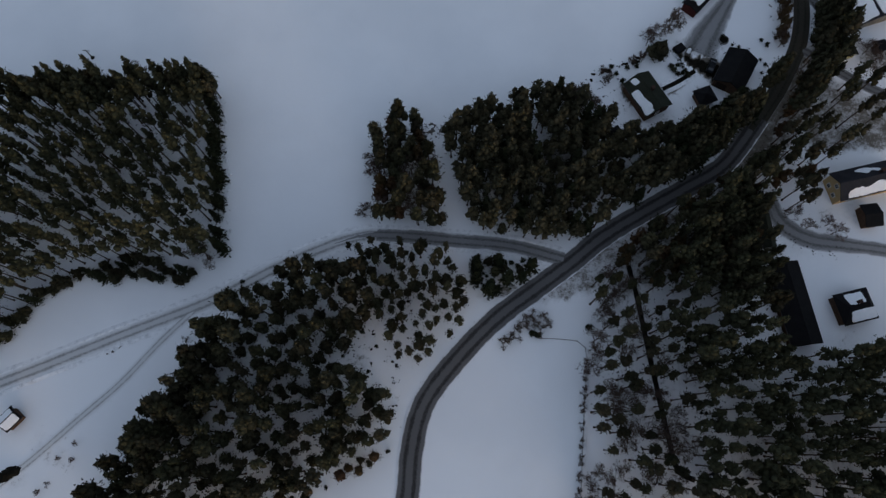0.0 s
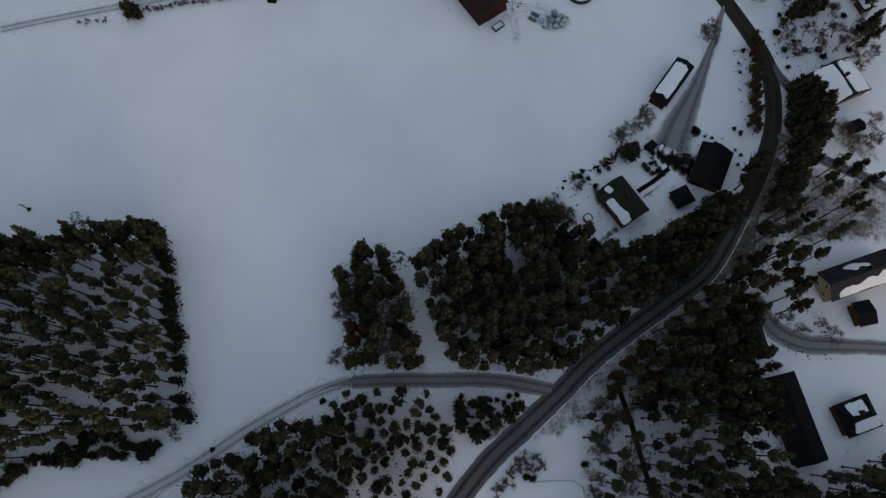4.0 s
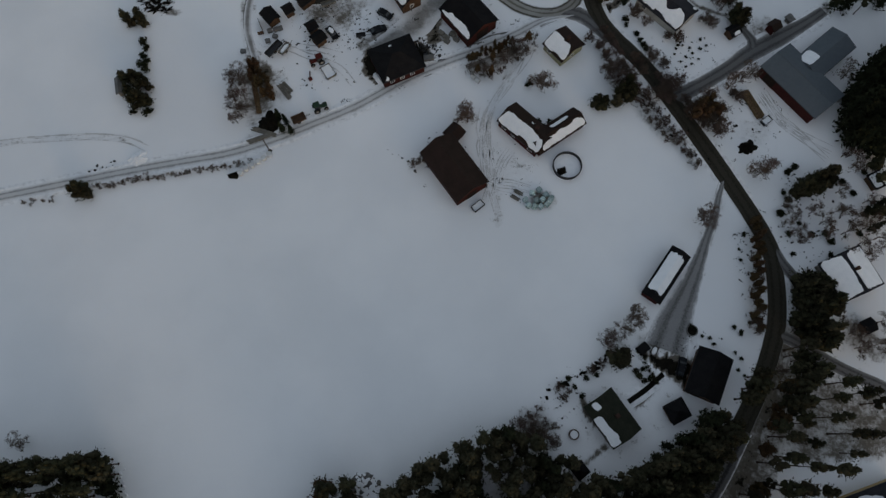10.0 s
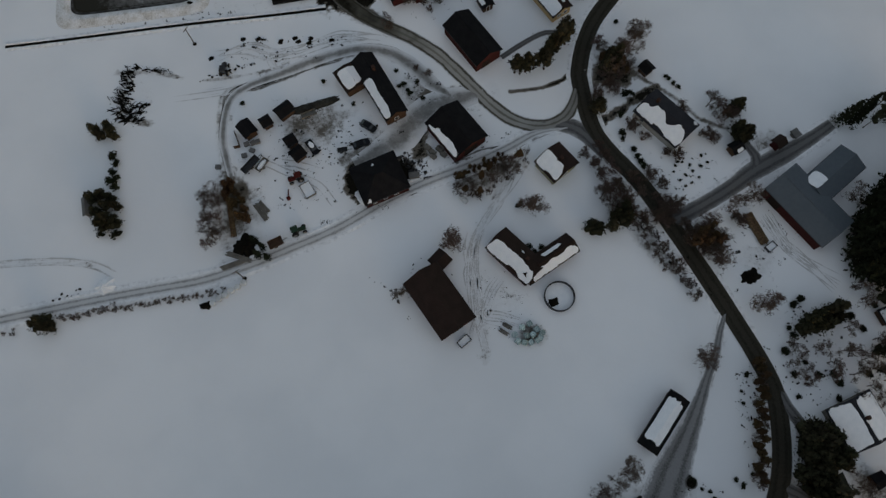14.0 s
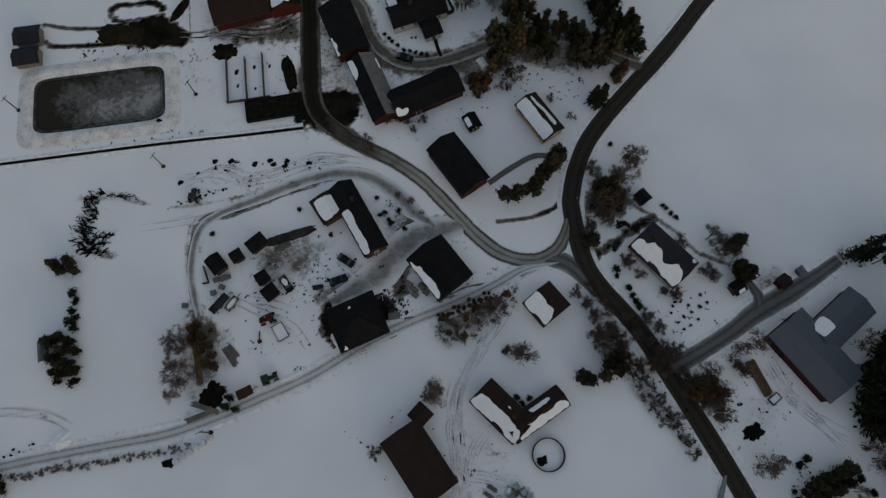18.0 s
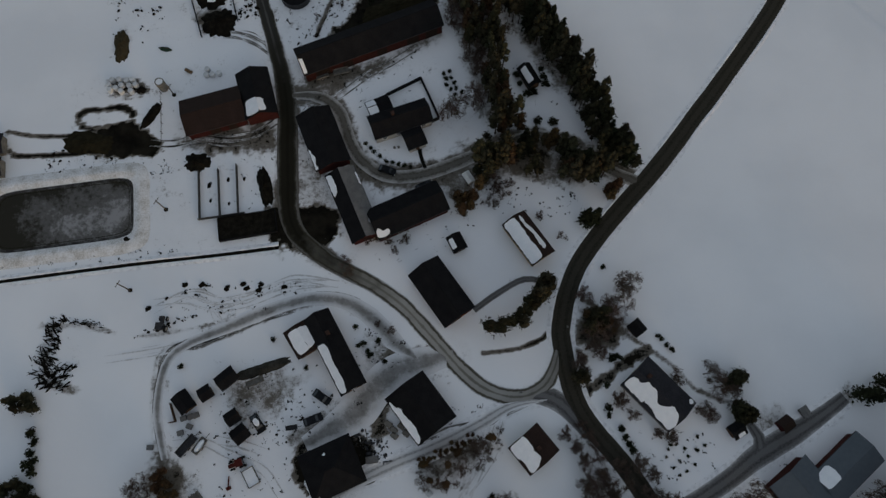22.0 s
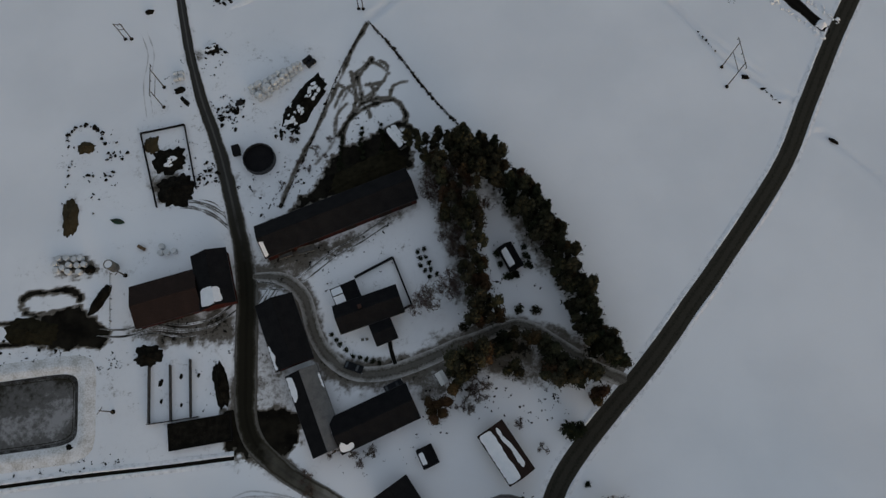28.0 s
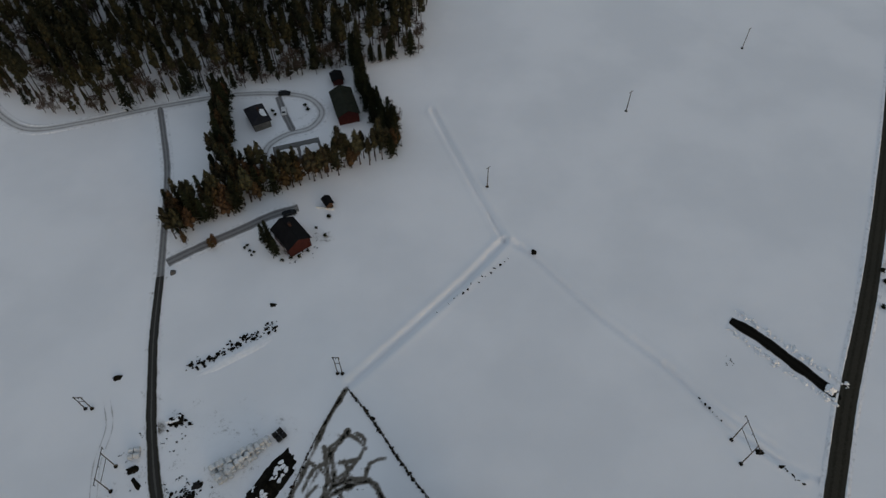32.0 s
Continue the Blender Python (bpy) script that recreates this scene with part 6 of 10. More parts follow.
SCUFFS_SHADE += [
    ([(65.7, 65.3), (69.9, 70.4), (74.3, 77.0), (78.2, 84.6), (81.6, 92.6), (84.8, 101.0)], 3.0, 0.6),
    ([(44.5, 51.2), (52.7, 57.5), (61.0, 62.6), (65.7, 65.3)], 3.0, 0.5),
    ([(43.2, 77.4), (40.5, 75.5), (38.4, 74.1)], 0.8, 0.9),
    ([(50.3, 85.4), (53.0, 87.6), (56.2, 90.4)], 0.8, 1.0),
    ([(39.1, 86.9), (39.7, 84.1), (41.3, 82.1)], 0.6, 1.0),
    ([(-35.0, 168.4), (-37.7, 177.3), (-38.8, 189.1), (-36.7, 195.5), (-26.5, 199.0), (-17.5, 202.3), (-6.9, 205.9), (1.1, 206.2), (7.8, 202.5), (12.0, 196.1)], 1.3, 0.58),
    ([(-35.9, 168.5), (-38.7, 177.3), (-40.0, 189.1), (-38.4, 196.5), (-26.6, 200.4), (-17.5, 203.8), (-7.0, 207.4)], 0.5, 0.4),
]
SCUFFS_SHADE += [
    ([(20.9, 193.4), (16.9, 192.6), (12.6, 191.0), (6.6, 185.5), (-0.5, 180.8), (-8.7, 176.8)], 3.6, 0.5),
    ([(37.2, 181.9), (30.6, 172.2), (25.3, 162.7), (21.8, 153.6), (21.5, 144.6), (22.9, 135.3), (23.1, 128.1)], 2.6, 0.24),
    ([(30.5, 171.1), (25.6, 162.4), (22.2, 153.6)], 0.6, 0.4),
    ([(-98.9, 152.0), (-85.2, 152.6), (-74.2, 153.0), (-65.0, 151.6)], 0.6, 0.32),
    ([(-99.1, 152.9), (-85.4, 153.7), (-74.3, 153.9), (-65.1, 152.7)], 0.6, 0.3),
]
SCUFFS_SHADE += [
    ([(9.2, 311.9), (11.1, 303.9), (7.3, 297.7), (6.6, 291.3)], 0.72, 1.2),
    ([(5.7, 294.6), (9.0, 300.0), (13.9, 303.0), (18.8, 304.1), (22.1, 300.6), (21.8, 296.7)], 0.72, 1.3),
    ([(9.4, 311.9), (13.7, 315.1), (18.0, 311.7)], 0.4, 1.1),
    ([(11.1, 303.9), (7.9, 307.1), (5.3, 308.7)], 0.4, 1.1),
    ([(11.0, 304.6), (14.5, 307.0), (16.6, 310.1)], 0.4, 1),
    ([(0.5, 287.2), (4.4, 293.1), (5.5, 302.4), (8.8, 308.7)], 0.6, 0.6),
    ([(53.2, 206.6), (55.0, 206.2), (59.6, 202.5), (64.7, 197.5), (69.8, 193.9), (75.3, 189.1), (78.4, 185.3), (85.2, 182.4)], 0.9, 0.7),
    ([(54.6, 185.2), (58.4, 187.9), (63.0, 191.0), (68.5, 194.3)], 2.0, 1.0),
    ([(-45.0, 199.4), (-38.4, 200.0), (-28.0, 201.9), (-20.2, 203.5)], 0.8, 0.45),
]
SCUFFS_SHADE += [
    ([(-66.3, 202.0), (-57.1, 202.1), (-50.3, 200.3)], 1.6, 0.4),
    ([(-63.8, 202.7), (-64.9, 196.4), (-62.0, 189.6), (-56.7, 188.1)], 2.0, 0.45),
    ([(108.6, 158.1), (114.1, 158.6), (122.8, 161.3)], 1.6, 0.7),
    ([(-92.2, 421.7), (-113.6, 428.0)], 0.6, 0.2),
]
DITCHES = [
    ([(33.5, 429.8), (44.9, 397.4), (54.1, 372.5)], 2.4, 0.8),
    ([(54.4, 372.3), (41.8, 357.8), (26.6, 342.0), (12.4, 327.7)], 2.8, 0.85),
    ([(54.7, 372.1), (61.2, 367.1), (75.8, 347.9), (91.4, 331.0), (102.3, 315.4), (115.4, 304.0)], 2.4, 0.6),
    ([(91.7, 331.5), (99.4, 322.0), (109.5, 311.9), (120.5, 300.6)], 2.4, 0.4),
    ([(123.8, 293.7), (130.2, 287.4), (138.9, 277.4), (150.9, 266.3)], 2.4, 0.55),
]
AREAS = [
    ([(-72.8, 268.2), (-16.3, 273.0), (11.5, 285.6), (33.0, 266.7), (36.5, 249.3), (32.5, 236.8), (25.0, 224.9), (3.5, 213.7), (-27.8, 217.5), (-63.2, 214.6)], 7, 0.145),
    ([(-61.5, 272.2), (-64.3, 298.8), (-45.1, 301.6), (-34.7, 324.1), (-14.4, 327.2), (13.6, 318.3), (22.3, 303.7), (11.4, 288.5), (-16.3, 273.0)], 7, 0.145),
    ([(-40.3, 248.2), (-16.2, 253.2), (-15.5, 244.2), (-24.3, 242.8), (-39.1, 244.5)], 2.5, 0.52),
    ([(-33.6, 248.4), (-27.9, 249.2), (-26.9, 245.1), (-31.8, 244.1)], 2, 0.85),
    ([(-61.7, 251.8), (-52.1, 252.9), (-44.6, 246.7), (-44.3, 244.6), (-55.0, 242.8), (-60.5, 244.8)], 1.6, 1.6),
]
AREAS += [
    ([(-17.2, 229.0), (-12.1, 232.5), (-9.4, 229.5), (-0.9, 228.3), (-1.3, 222.9), (-3.8, 217.8), (-9.3, 218.4), (-16.6, 221.1)], 1.8, 1.5),
    ([(21.2, 236.3), (32.8, 241.6), (34.7, 235.6), (27.3, 229.8), (24.9, 231.0)], 3, 0.6),
    ([(20.0, 240.7), (32.4, 240.6), (30.2, 236.6), (24.1, 234.0), (20.0, 232.1), (7.7, 233.4), (5.6, 239.6)], 3, 0.72),
    ([(-11.3, 263.5), (6.9, 269.2), (24.7, 278.1), (26.4, 275.6), (12.6, 268.0), (4.2, 264.4), (-5.3, 260.4)], 3, 0.48),
    ([(-11.7, 263.9), (5.2, 268.5), (5.4, 264.4), (-8.8, 259.8)], 2, 0.75),
    ([(-14.9, 261.9), (-10.1, 260.5), (-11.6, 252.6), (-13.3, 250.0)], 2, 0.8),
]
AREAS += [
    ([(-7.0, 273.6), (4.6, 285.7), (19.6, 292.9), (21.7, 287.6), (-12.1, 270.8)], 2, 1.2),
    ([(40.2, 246.1), (54.2, 247.1), (64.0, 241.3), (71.9, 232.6), (67.0, 232.6), (57.6, 240.1), (45.2, 244.1), (36.3, 239.2)], 2.5, 0.5),
    ([(32.5, 239.2), (52.8, 244.0), (62.3, 236.4), (57.1, 232.8), (39.9, 235.4), (32.4, 231.9)], 3, 0.5),
    ([(-59.3, 264.6), (-52.5, 265.2), (-49.6, 261.3), (-50.4, 259.7), (-57.7, 260.1)], 2, 0.85),
    ([(-6.5, 188.3), (9.1, 196.2), (26.1, 194.4), (28.3, 182.3), (16.6, 172.2), (1.5, 170.1), (-13.6, 174.2)], 5, 0.08),
    ([(5.5, 184.8), (9.7, 186.6), (11.8, 177.4), (7.8, 176.0)], 2, 0.85),
]
AREAS += [
    ([(6.5, 196.2), (11.7, 194.7), (13.6, 189.2), (9.1, 185.3), (4.5, 188.1)], 2.5, 0.42),
    # Two areas: grey shade under the roadside trees, painted into the ground colour.
    ([(5.0, 31.0), (20.3, 29.4), (33.0, 33.4), (48.6, 45.0), (65.2, 61.5), (71.2, 70.6), (64.3, 68.7), (49.1, 60.5), (25.2, 42.2)], 4, 0.4),
    ([(33.0, 33.4), (44.7, 43.4), (63.8, 61.4), (70.8, 66.2), (70.9, 49.2), (51.0, 39.8), (36.7, 28.5)], 4, 0.4),
    ([(59.0, 98.1), (63.2, 96.5), (61.4, 89.3), (59.3, 90.1)], 1.5, 0.8),
    ([(86.4, 89.7), (108.3, 87.4), (105.5, 75.4), (87.9, 71.0), (82.0, 73.8)], 4, 0.5),
    ([(66.1, 66.8), (72.1, 74.2), (78.6, 87.2), (83.7, 102.5), (86.1, 102.4), (81.7, 85.8), (74.5, 71.5), (68.8, 64.2)], 2.5, 0.75),
]
AREAS += [
    ([(65.1, 64.3), (75.0, 78.0), (84.8, 102.4), (92.9, 102.1), (86.1, 81.5), (72.6, 64.0)], 3, 0.5),
    ([(24.4, 291.3), (33.4, 289.7), (38.4, 270.8), (41.6, 249.2), (34.0, 249.3), (30.4, 268.1)], 4, 0.4),
]
AREAS += [
    ([(-41.3, 247.9), (-32.6, 250.1), (-18.4, 252.6), (-16.0, 250.3), (-15.6, 244.2), (-26.6, 243.4), (-32.0, 244.4), (-39.2, 245.3)], 3, 0.78),
    ([(-14.2, 263.9), (-7.2, 262.9), (1.7, 267.0), (11.8, 270.6), (15.5, 269.2), (10.1, 265.5), (1.1, 261.0), (-3.3, 257.8), (-8.0, 259.7), (-13.4, 259.3)], 4.5, 0.75),
    ([(-9.8, 227.9), (-8.5, 228.8), (-2.1, 227.8), (0.4, 221.8), (-5.4, 219.8), (-8.6, 221.9)], 1.0, 1.5),
    ([(52.3, 98.1), (56.0, 96.6), (62.1, 95.3), (63.3, 93.8), (62.1, 88.8), (58.2, 91.5), (54.7, 94.1), (52.5, 95.7)], 1.0, 1.15),
    ([(1.0, 241.0), (4.0, 236.0), (12.0, 233.6), (22.0, 236.0), (24.0, 238.6), (12.0, 239.0), (6.0, 241.6)], 3, 0.85),
]
SCUFFS_SHADE += [
    ([(8.1, 312.3), (9.1, 308.5), (9.7, 304.3), (8.4, 299.1)], 0.64, 1.25),
    ([(4.4, 302.3), (6.2, 307.0), (9.1, 308.5)], 0.48, 1.1),
    ([(7.1, 296.0), (8.4, 300.1), (11.2, 303.2), (15.1, 304.7), (19.0, 304.4), (21.5, 302.0), (21.8, 298.4)], 0.64, 1.2),
    ([(9.1, 309.6), (12.0, 313.8), (13.4, 316.0)], 0.72, 1.15),
    ([(12.1, 308.5), (16.5, 309.5), (17.4, 313.8), (15.4, 315.4)], 0.48, 1.1),
    ([(13.1, 309.0), (14.1, 305.8), (12.2, 304.2)], 0.48, 1.1),
    ([(18.0, 304.7), (19.0, 308.4), (22.4, 309.4)], 0.48, 1.05),
    ([(4.7, 295.0), (5.0, 300.2), (7.3, 303.3)], 0.48, 1.05),
    ([(12.7, 302.1), (13.2, 299.5)], 0.48, 1),
    ([(14.4, 291.8), (17.2, 294.9), (19.1, 296.9), (21.5, 297.4), (23.9, 295.3)], 1.4, 1.5),
]
SCUFFS_SHADE += [
    ([(-1.6, 215.7), (-4.4, 217.4), (-9.5, 221.8), (-12.2, 227.7), (-12.9, 236.2), (-13.5, 246.2), (-14.0, 255.3), (-15.6, 265.0), (-18.3, 275.0)], 5.2, 0.55),
    ([(-18.3, 275.0), (-20.2, 281.0), (-22.6, 288.8), (-25.7, 297.0), (-29.3, 306.0)], 3.6, 0.34),
    ([(12.0, 194.0), (17.0, 193.2), (21.5, 195.0)], 4.5, 0.6),
]
AREAS += [
    ([(16.0, 169.5), (22.0, 174.0), (35.0, 178.5), (34.5, 173.5), (25.0, 167.5)], 3, 0.5),
    ([(-11.5, 224.0), (-11.8, 250.0), (-8.5, 252.0), (-3.5, 240.0), (-1.0, 232.0), (2.0, 222.0), (-4.0, 219.0)], 3, 0.36),
    ([(22.5, 161.4), (24.7, 151.4), (32.2, 144.3), (35.7, 138.0), (28.0, 134.5), (20.1, 136.7), (19.3, 148.8)], 6, 0.2),
    ([(98.0, 178.0), (106.0, 182.0), (112.0, 186.0), (114.0, 182.0), (104.0, 176.0), (96.0, 172.5)], 3, 0.4),
    ([(53.5, 203.8), (57.4, 204.9), (64.3, 199.3), (62.6, 194.6), (57.7, 194.7), (53.5, 196.0)], 2.5, 0.8),
    ([(-4.5, 275.5), (0.8, 282.0), (2.8, 287.8), (8.6, 292.7), (17.4, 297.2), (23.2, 292.0), (24.0, 286.5), (10.0, 280.0)], 2.0, 1.35),
    ([(36.0, 88.0), (44.0, 92.5), (52.0, 96.0), (58.0, 90.0), (66.0, 84.0), (60.0, 78.0), (46.0, 74.0), (36.0, 74.0)], 5, 0.16),
    # Dark soil round the red barn, with its shadows painted in as well.
    ([(-8.6, 168.5), (-8.7, 174.6), (-6.6, 178.0), (-2.1, 179.6), (4.4, 179.0), (8.3, 175.0), (7.4, 169.5), (2.0, 166.0), (-3.4, 164.3)], 1.6, 1.1),
    ([(-23.7, 188.0), (-11.5, 193.1), (-8.3, 188.2), (-12.1, 181.2), (-22.5, 179.2)], 5, 0.5),
    ([(-39.5, 174.0), (-36.0, 174.5), (-31.5, 171.0), (-30.0, 165.0), (-39.0, 165.5)], 3, 0.7),
    ([(84.0, 96.5), (104.6, 87.5), (116.0, 82.0), (108.0, 72.0), (95.0, 72.0), (80.4, 73.9), (76.0, 76.0)], 3, 0.42),
    ([(96.0, 104.5), (108.0, 103.0), (108.0, 91.5), (97.5, 95.5)], 4, 0.4),
    ([(-34.8, 249.5), (-28.6, 250.6), (-26.4, 246.5), (-27.0, 243.5), (-34.0, 243.8)], 2.5, 0.9),
]
SCUFFS_SHADE += [
    # Shadow along the paddock bank, painted as a thin dark ground line.
    ([(12.2, 326.5), (8.7, 319.6), (4.2, 306.8), (-0.1, 295.9), (-4.4, 286.1), (-7.5, 276.5)], 0.6, 1.0),
    ([(-31.6, 197.0), (-25.7, 199.2), (-21.0, 201.4), (-17.4, 202.7)], 0.8, 1.5),
    ([(14.0, 187.6), (11.2, 185.0), (9.2, 181.5)], 2.2, 1.0),
]
build_ground(PATCHES, SCUFFS_SHADE, DITCHES, AREAS)

# ---- buildings ----
building('barn', 13.1, 141.0, 15.4, 9.1, -57, 3.36, 2.6, RED_WOOD, BROWN_ROOF, 'red barn with a plain brown sheet-metal roof', 'barn', doors=[('e', 0.5, 2.4, 2.6, 0)])
building('lean_to', 13.5, 150.6, 4.1, 4.0, 46, 2.08, 0.8, RED_WOOD, BROWN_ROOF, 'low dark red lean-to at the end of the barn', 'shed')
building('farmhouse', 30.7, 150.9, 12.7, 6.9, -46, 2.7, 2.0, RED_WOOD, BROWN_ROOF, 'brown-roofed farmhouse wing, half its roof under snow', 'house', snow=[(-1, [(0.01, 0.05), (0.12, 0.03), (0.5, 0.08), (0.52, 0.22), (0.72, 0.2), (0.78, 0.06), (0.99, 0.04), (0.99, 0.5), (0.93, 0.9), (0.88, 0.82), (0.62, 0.97), (0.3, 0.93), (0.05, 0.86)]), (1, [(0.52, 0.5), (0.57, 0.48), (0.58, 0.6), (0.53, 0.62)])], chimney=0.7, windows=[('s', 0.15, 1.1, 1.2, 1.0), ('s', 0.4, 1.1, 1.2, 1.0), ('s', 0.85, 1.1, 1.2, 1.0)])
building('farmhouse_wing', 38.1, 150.1, 14.2, 5.2, 33, 2.45, 1.5, RED_WOOD, BROWN_ROOF, 'brown-roofed farmhouse side wing with snow on the roof', 'house', snow=[(-1, [(0.08, 0.03), (0.99, 0.05), (0.98, 0.5), (0.86, 0.86), (0.66, 0.6), (0.5, 0.82), (0.42, 0.7), (0.3, 0.72), (0.22, 0.94), (0.14, 0.7)]), (1, [(0.42, 0.3), (0.78, 0.42), (0.8, 0.62), (0.62, 0.74), (0.44, 0.66)])], windows=[('s', 0.3, 1, 1.1, 1), ('s', 0.7, 1, 1.1, 1)])
building('cottage', 41.8, 173.7, 7.2, 8.0, -52, 2.5, 1.8, GREEN_WOOD, BROWN_ROOF, 'small olive cottage, brown roof half covered in snow', 'house', snow=[(-1, [(0.03, 0.04), (0.44, 0.02), (0.47, 0.16), (0.97, 0.1), (0.96, 0.6), (0.86, 0.72), (0.82, 0.96), (0.62, 0.99), (0.52, 0.86), (0.46, 1.0), (0.03, 1.0)])], chimney=0.55, windows=[('s', 0.3, 1, 1.1, 1), ('e', 0.5, 1, 1.1, 1)])
building('red_barn', -0.1, 170.7, 11.6, 10.2, 23, 3.0, 2.6, RED_WOOD, BLACK_ROOF, 'red wooden barn with a black hipped roof', 'barn', hip=0.95, snow=[(-1, [(0.06, 0.01), (0.17, 0.0), (0.15, 0.2), (0.09, 0.12)]), (1, [(0.44, 0.32), (0.5, 0.3), (0.5, 0.42), (0.45, 0.44)])], windows=[('s', 0.2, 0.9, 1, 1.2), ('s', 0.45, 0.9, 1, 1.2), ('s', 0.7, 0.9, 1, 1.2)])
building('machine_hall', 18.3, 182.5, 12.0, 9.9, -54, 3.36, 2.4, RED_WOOD, BLACK_ROOF, 'red machine hall with a black roof and a snow strip', 'barn', snow=[(-1, [(0.1, 0.02), (0.98, 0.01), (0.97, 0.2), (0.8, 0.34), (0.62, 0.36), (0.5, 0.27), (0.3, 0.3), (0.22, 0.14), (0.1, 0.1)])], doors=[('e', 0.5, 3.4, 3.2, 0)])
building('dwelling', -0.2, 194.8, 18.7, 6.0, -62, 2.9, 2.2, BROWN_WOOD, BLACK_ROOF, 'long dark-roofed house with a strip of snow', 'house', snow=[(-1, [(0.36, 0.05), (0.98, 0.06), (0.99, 0.5), (0.9, 0.66), (0.6, 0.62), (0.45, 0.74), (0.36, 0.6)])], chimney=0.3, windows=[('e', 0.5, 1, 1.1, 1)])
building('house_wing', -7.1, 197.8, 7.0, 6.3, -58, 2.56, 0.7, BROWN_WOOD, BROWN_ROOF, 'house wing with a flat snow-covered roof', 'house', snow=[(-1, [(0.14, 0.2), (0.5, 0.12), (0.9, 0.2), (0.93, 1.03), (0.12, 1.03)]), (1, [(0.12, 1.03), (0.93, 1.03), (0.82, 0.35), (0.6, 0.2), (0.42, 0.4), (0.2, 0.3)])])
building('hay_barn', 23.2, 207.6, 14.5, 8.1, -56, 3.36, 2.2, RED_WOOD, BLACK_ROOF, 'red hay barn with a black roof', 'barn', doors=[('e', 0.4, 2.2, 2.4, 0)])
building('cottage', 43.4, 219.9, 12.0, 6.3, -57, 2.5, 1.6, YELLOW_WOOD, BROWN_ROOF, 'ochre cottage with a snow-covered brown roof', 'house', snow=[(-1, [(0.02, 0.04), (0.97, 0.03), (0.98, 0.9), (0.8, 0.97), (0.6, 0.9), (0.3, 0.97), (0.03, 0.92)]), (1, [(0.05, 0.75), (0.3, 0.8), (0.5, 0.6), (0.7, 0.72), (0.86, 0.66), (0.84, 0.34), (0.6, 0.3), (0.45, 0.38), (0.25, 0.55), (0.08, 0.55)])], windows=[('e', 0.35, 1, 1.1, 1), ('e', 0.7, 1, 1.1, 1)])
building('storage_shed', 27.0, 219.3, 4.3, 3.5, -65, 1.92, 0.9, BROWN_WOOD, BLACK_ROOF, 'small dark shed with snow on part of its roof', 'shed', snow=[(-1, 0.2, 0.8, 0.1, 0.7)], doors=[('e', 0.5, 0.9, 1.9, 0)])
building('house', 69.1, 184.4, 13.7, 8.8, -48, 2.6, 2.0, PALE_WOOD, SLATE_ROOF, 'house with a dark slate-coloured roof half under snow', 'house', snow=[(-1, [(0.02, 0.1), (0.4, 0.08), (0.42, 0.2), (0.62, 0.2), (0.68, 0.06), (0.98, 0.04), (0.99, 0.5), (0.9, 0.86), (0.76, 0.98), (0.66, 0.62), (0.58, 0.5), (0.5, 0.74), (0.42, 0.95), (0.24, 0.92), (0.2, 0.66), (0.1, 0.72), (0.03, 0.6)]), (1, [(0.88, 0.05), (0.97, 0.04), (0.95, 0.3), (0.9, 0.28)])], chimney=0.2, windows=[('s', 0.2, 1, 1.1, 1), ('e', 0.5, 1, 1.1, 1)])
building('grey_barn', 98.9, 161.0, 18.2, 10.4, -54, 3.5, 1.3, RED_WOOD, GREY_ROOF, 'large red barn with a pale grey metal roof', 'barn', doors=[('s', 0.2, 3, 3.2, 0)])
building('grey_barn_wing', 106.3, 168.6, 14.0, 7.6, 38, 3.3, 1.1, RED_WOOD, GREY_ROOF, 'grey metal-roofed side wing of the barn with snow', 'barn', snow=[(1, [(0.02, 0.14), (0.28, 0.1), (0.31, 0.6), (0.29, 1.0), (0.02, 1.0)])])
building('red_shed', 95.7, 177.6, 3.0, 2.9, 33, 2.08, 0.9, RED_WOOD, BROWN_ROOF, 'small red shed beside the driveway', 'shed', doors=[('s', 0.5, 0.9, 1.9, 0)])
building('shed', 85.2, 176.6, 3.3, 3.1, 29, 1.92, 0.8, BROWN_WOOD, BLACK_ROOF, 'small dark shed with a snowy canopy', 'shed', snow=[(-1, 0.3, 0.8, 0.0, 0.5)])
building('shelter', 100.5, 180.1, 2.2, 1.9, -61, 1.44, 0.3, GREY_WOOD, FROST_ROOF, 'small grey bin shelter', 'shelter')
building('flat_shed', 59.8, 113.7, 13.6, 4.7, 52, 2.6, 0.7, RED_WOOD, BLACK_ROOF, 'low dark red shed with a slab of snow on its roof', 'shed', snow=[(-1, 0.12, 0.9, 0.3, 1.3), (1, 0.12, 0.9, 0.15, 1.3)], doors=[('s', 0.5, 2.4, 2.2, 0)])
building('house', 44.3, 83.0, 10.4, 7.4, -58, 2.88, 1.9, BROWN_WOOD, GREEN_ROOF, 'dark green-roofed house with snow over one slope', 'house', snow=[(-1, [(0.3, 0.03), (0.97, 0.02), (0.98, 0.52), (0.8, 0.66), (0.6, 0.5), (0.32, 0.48)]), (-1, [(0.04, 0.4), (0.2, 0.42), (0.22, 0.78), (0.05, 0.72)])], chimney=0.5, windows=[('e', 0.5, 1, 1.1, 1)])
building('garage', 66.2, 91.2, 10.6, 7.6, 64, 2.56, 1.8, BROWN_WOOD, BLACK_ROOF, 'black-roofed double garage by the yard', 'garage', doors=[('w', 0.3, 2.4, 2.1, 0)])
building('gazebo', 58.6, 84.0, 4.7, 4.3, 24, 1.92, 1.0, BROWN_WOOD, BLACK_ROOF, 'small dark garden pavilion with a pyramid roof', 'gazebo', hip=0.98)
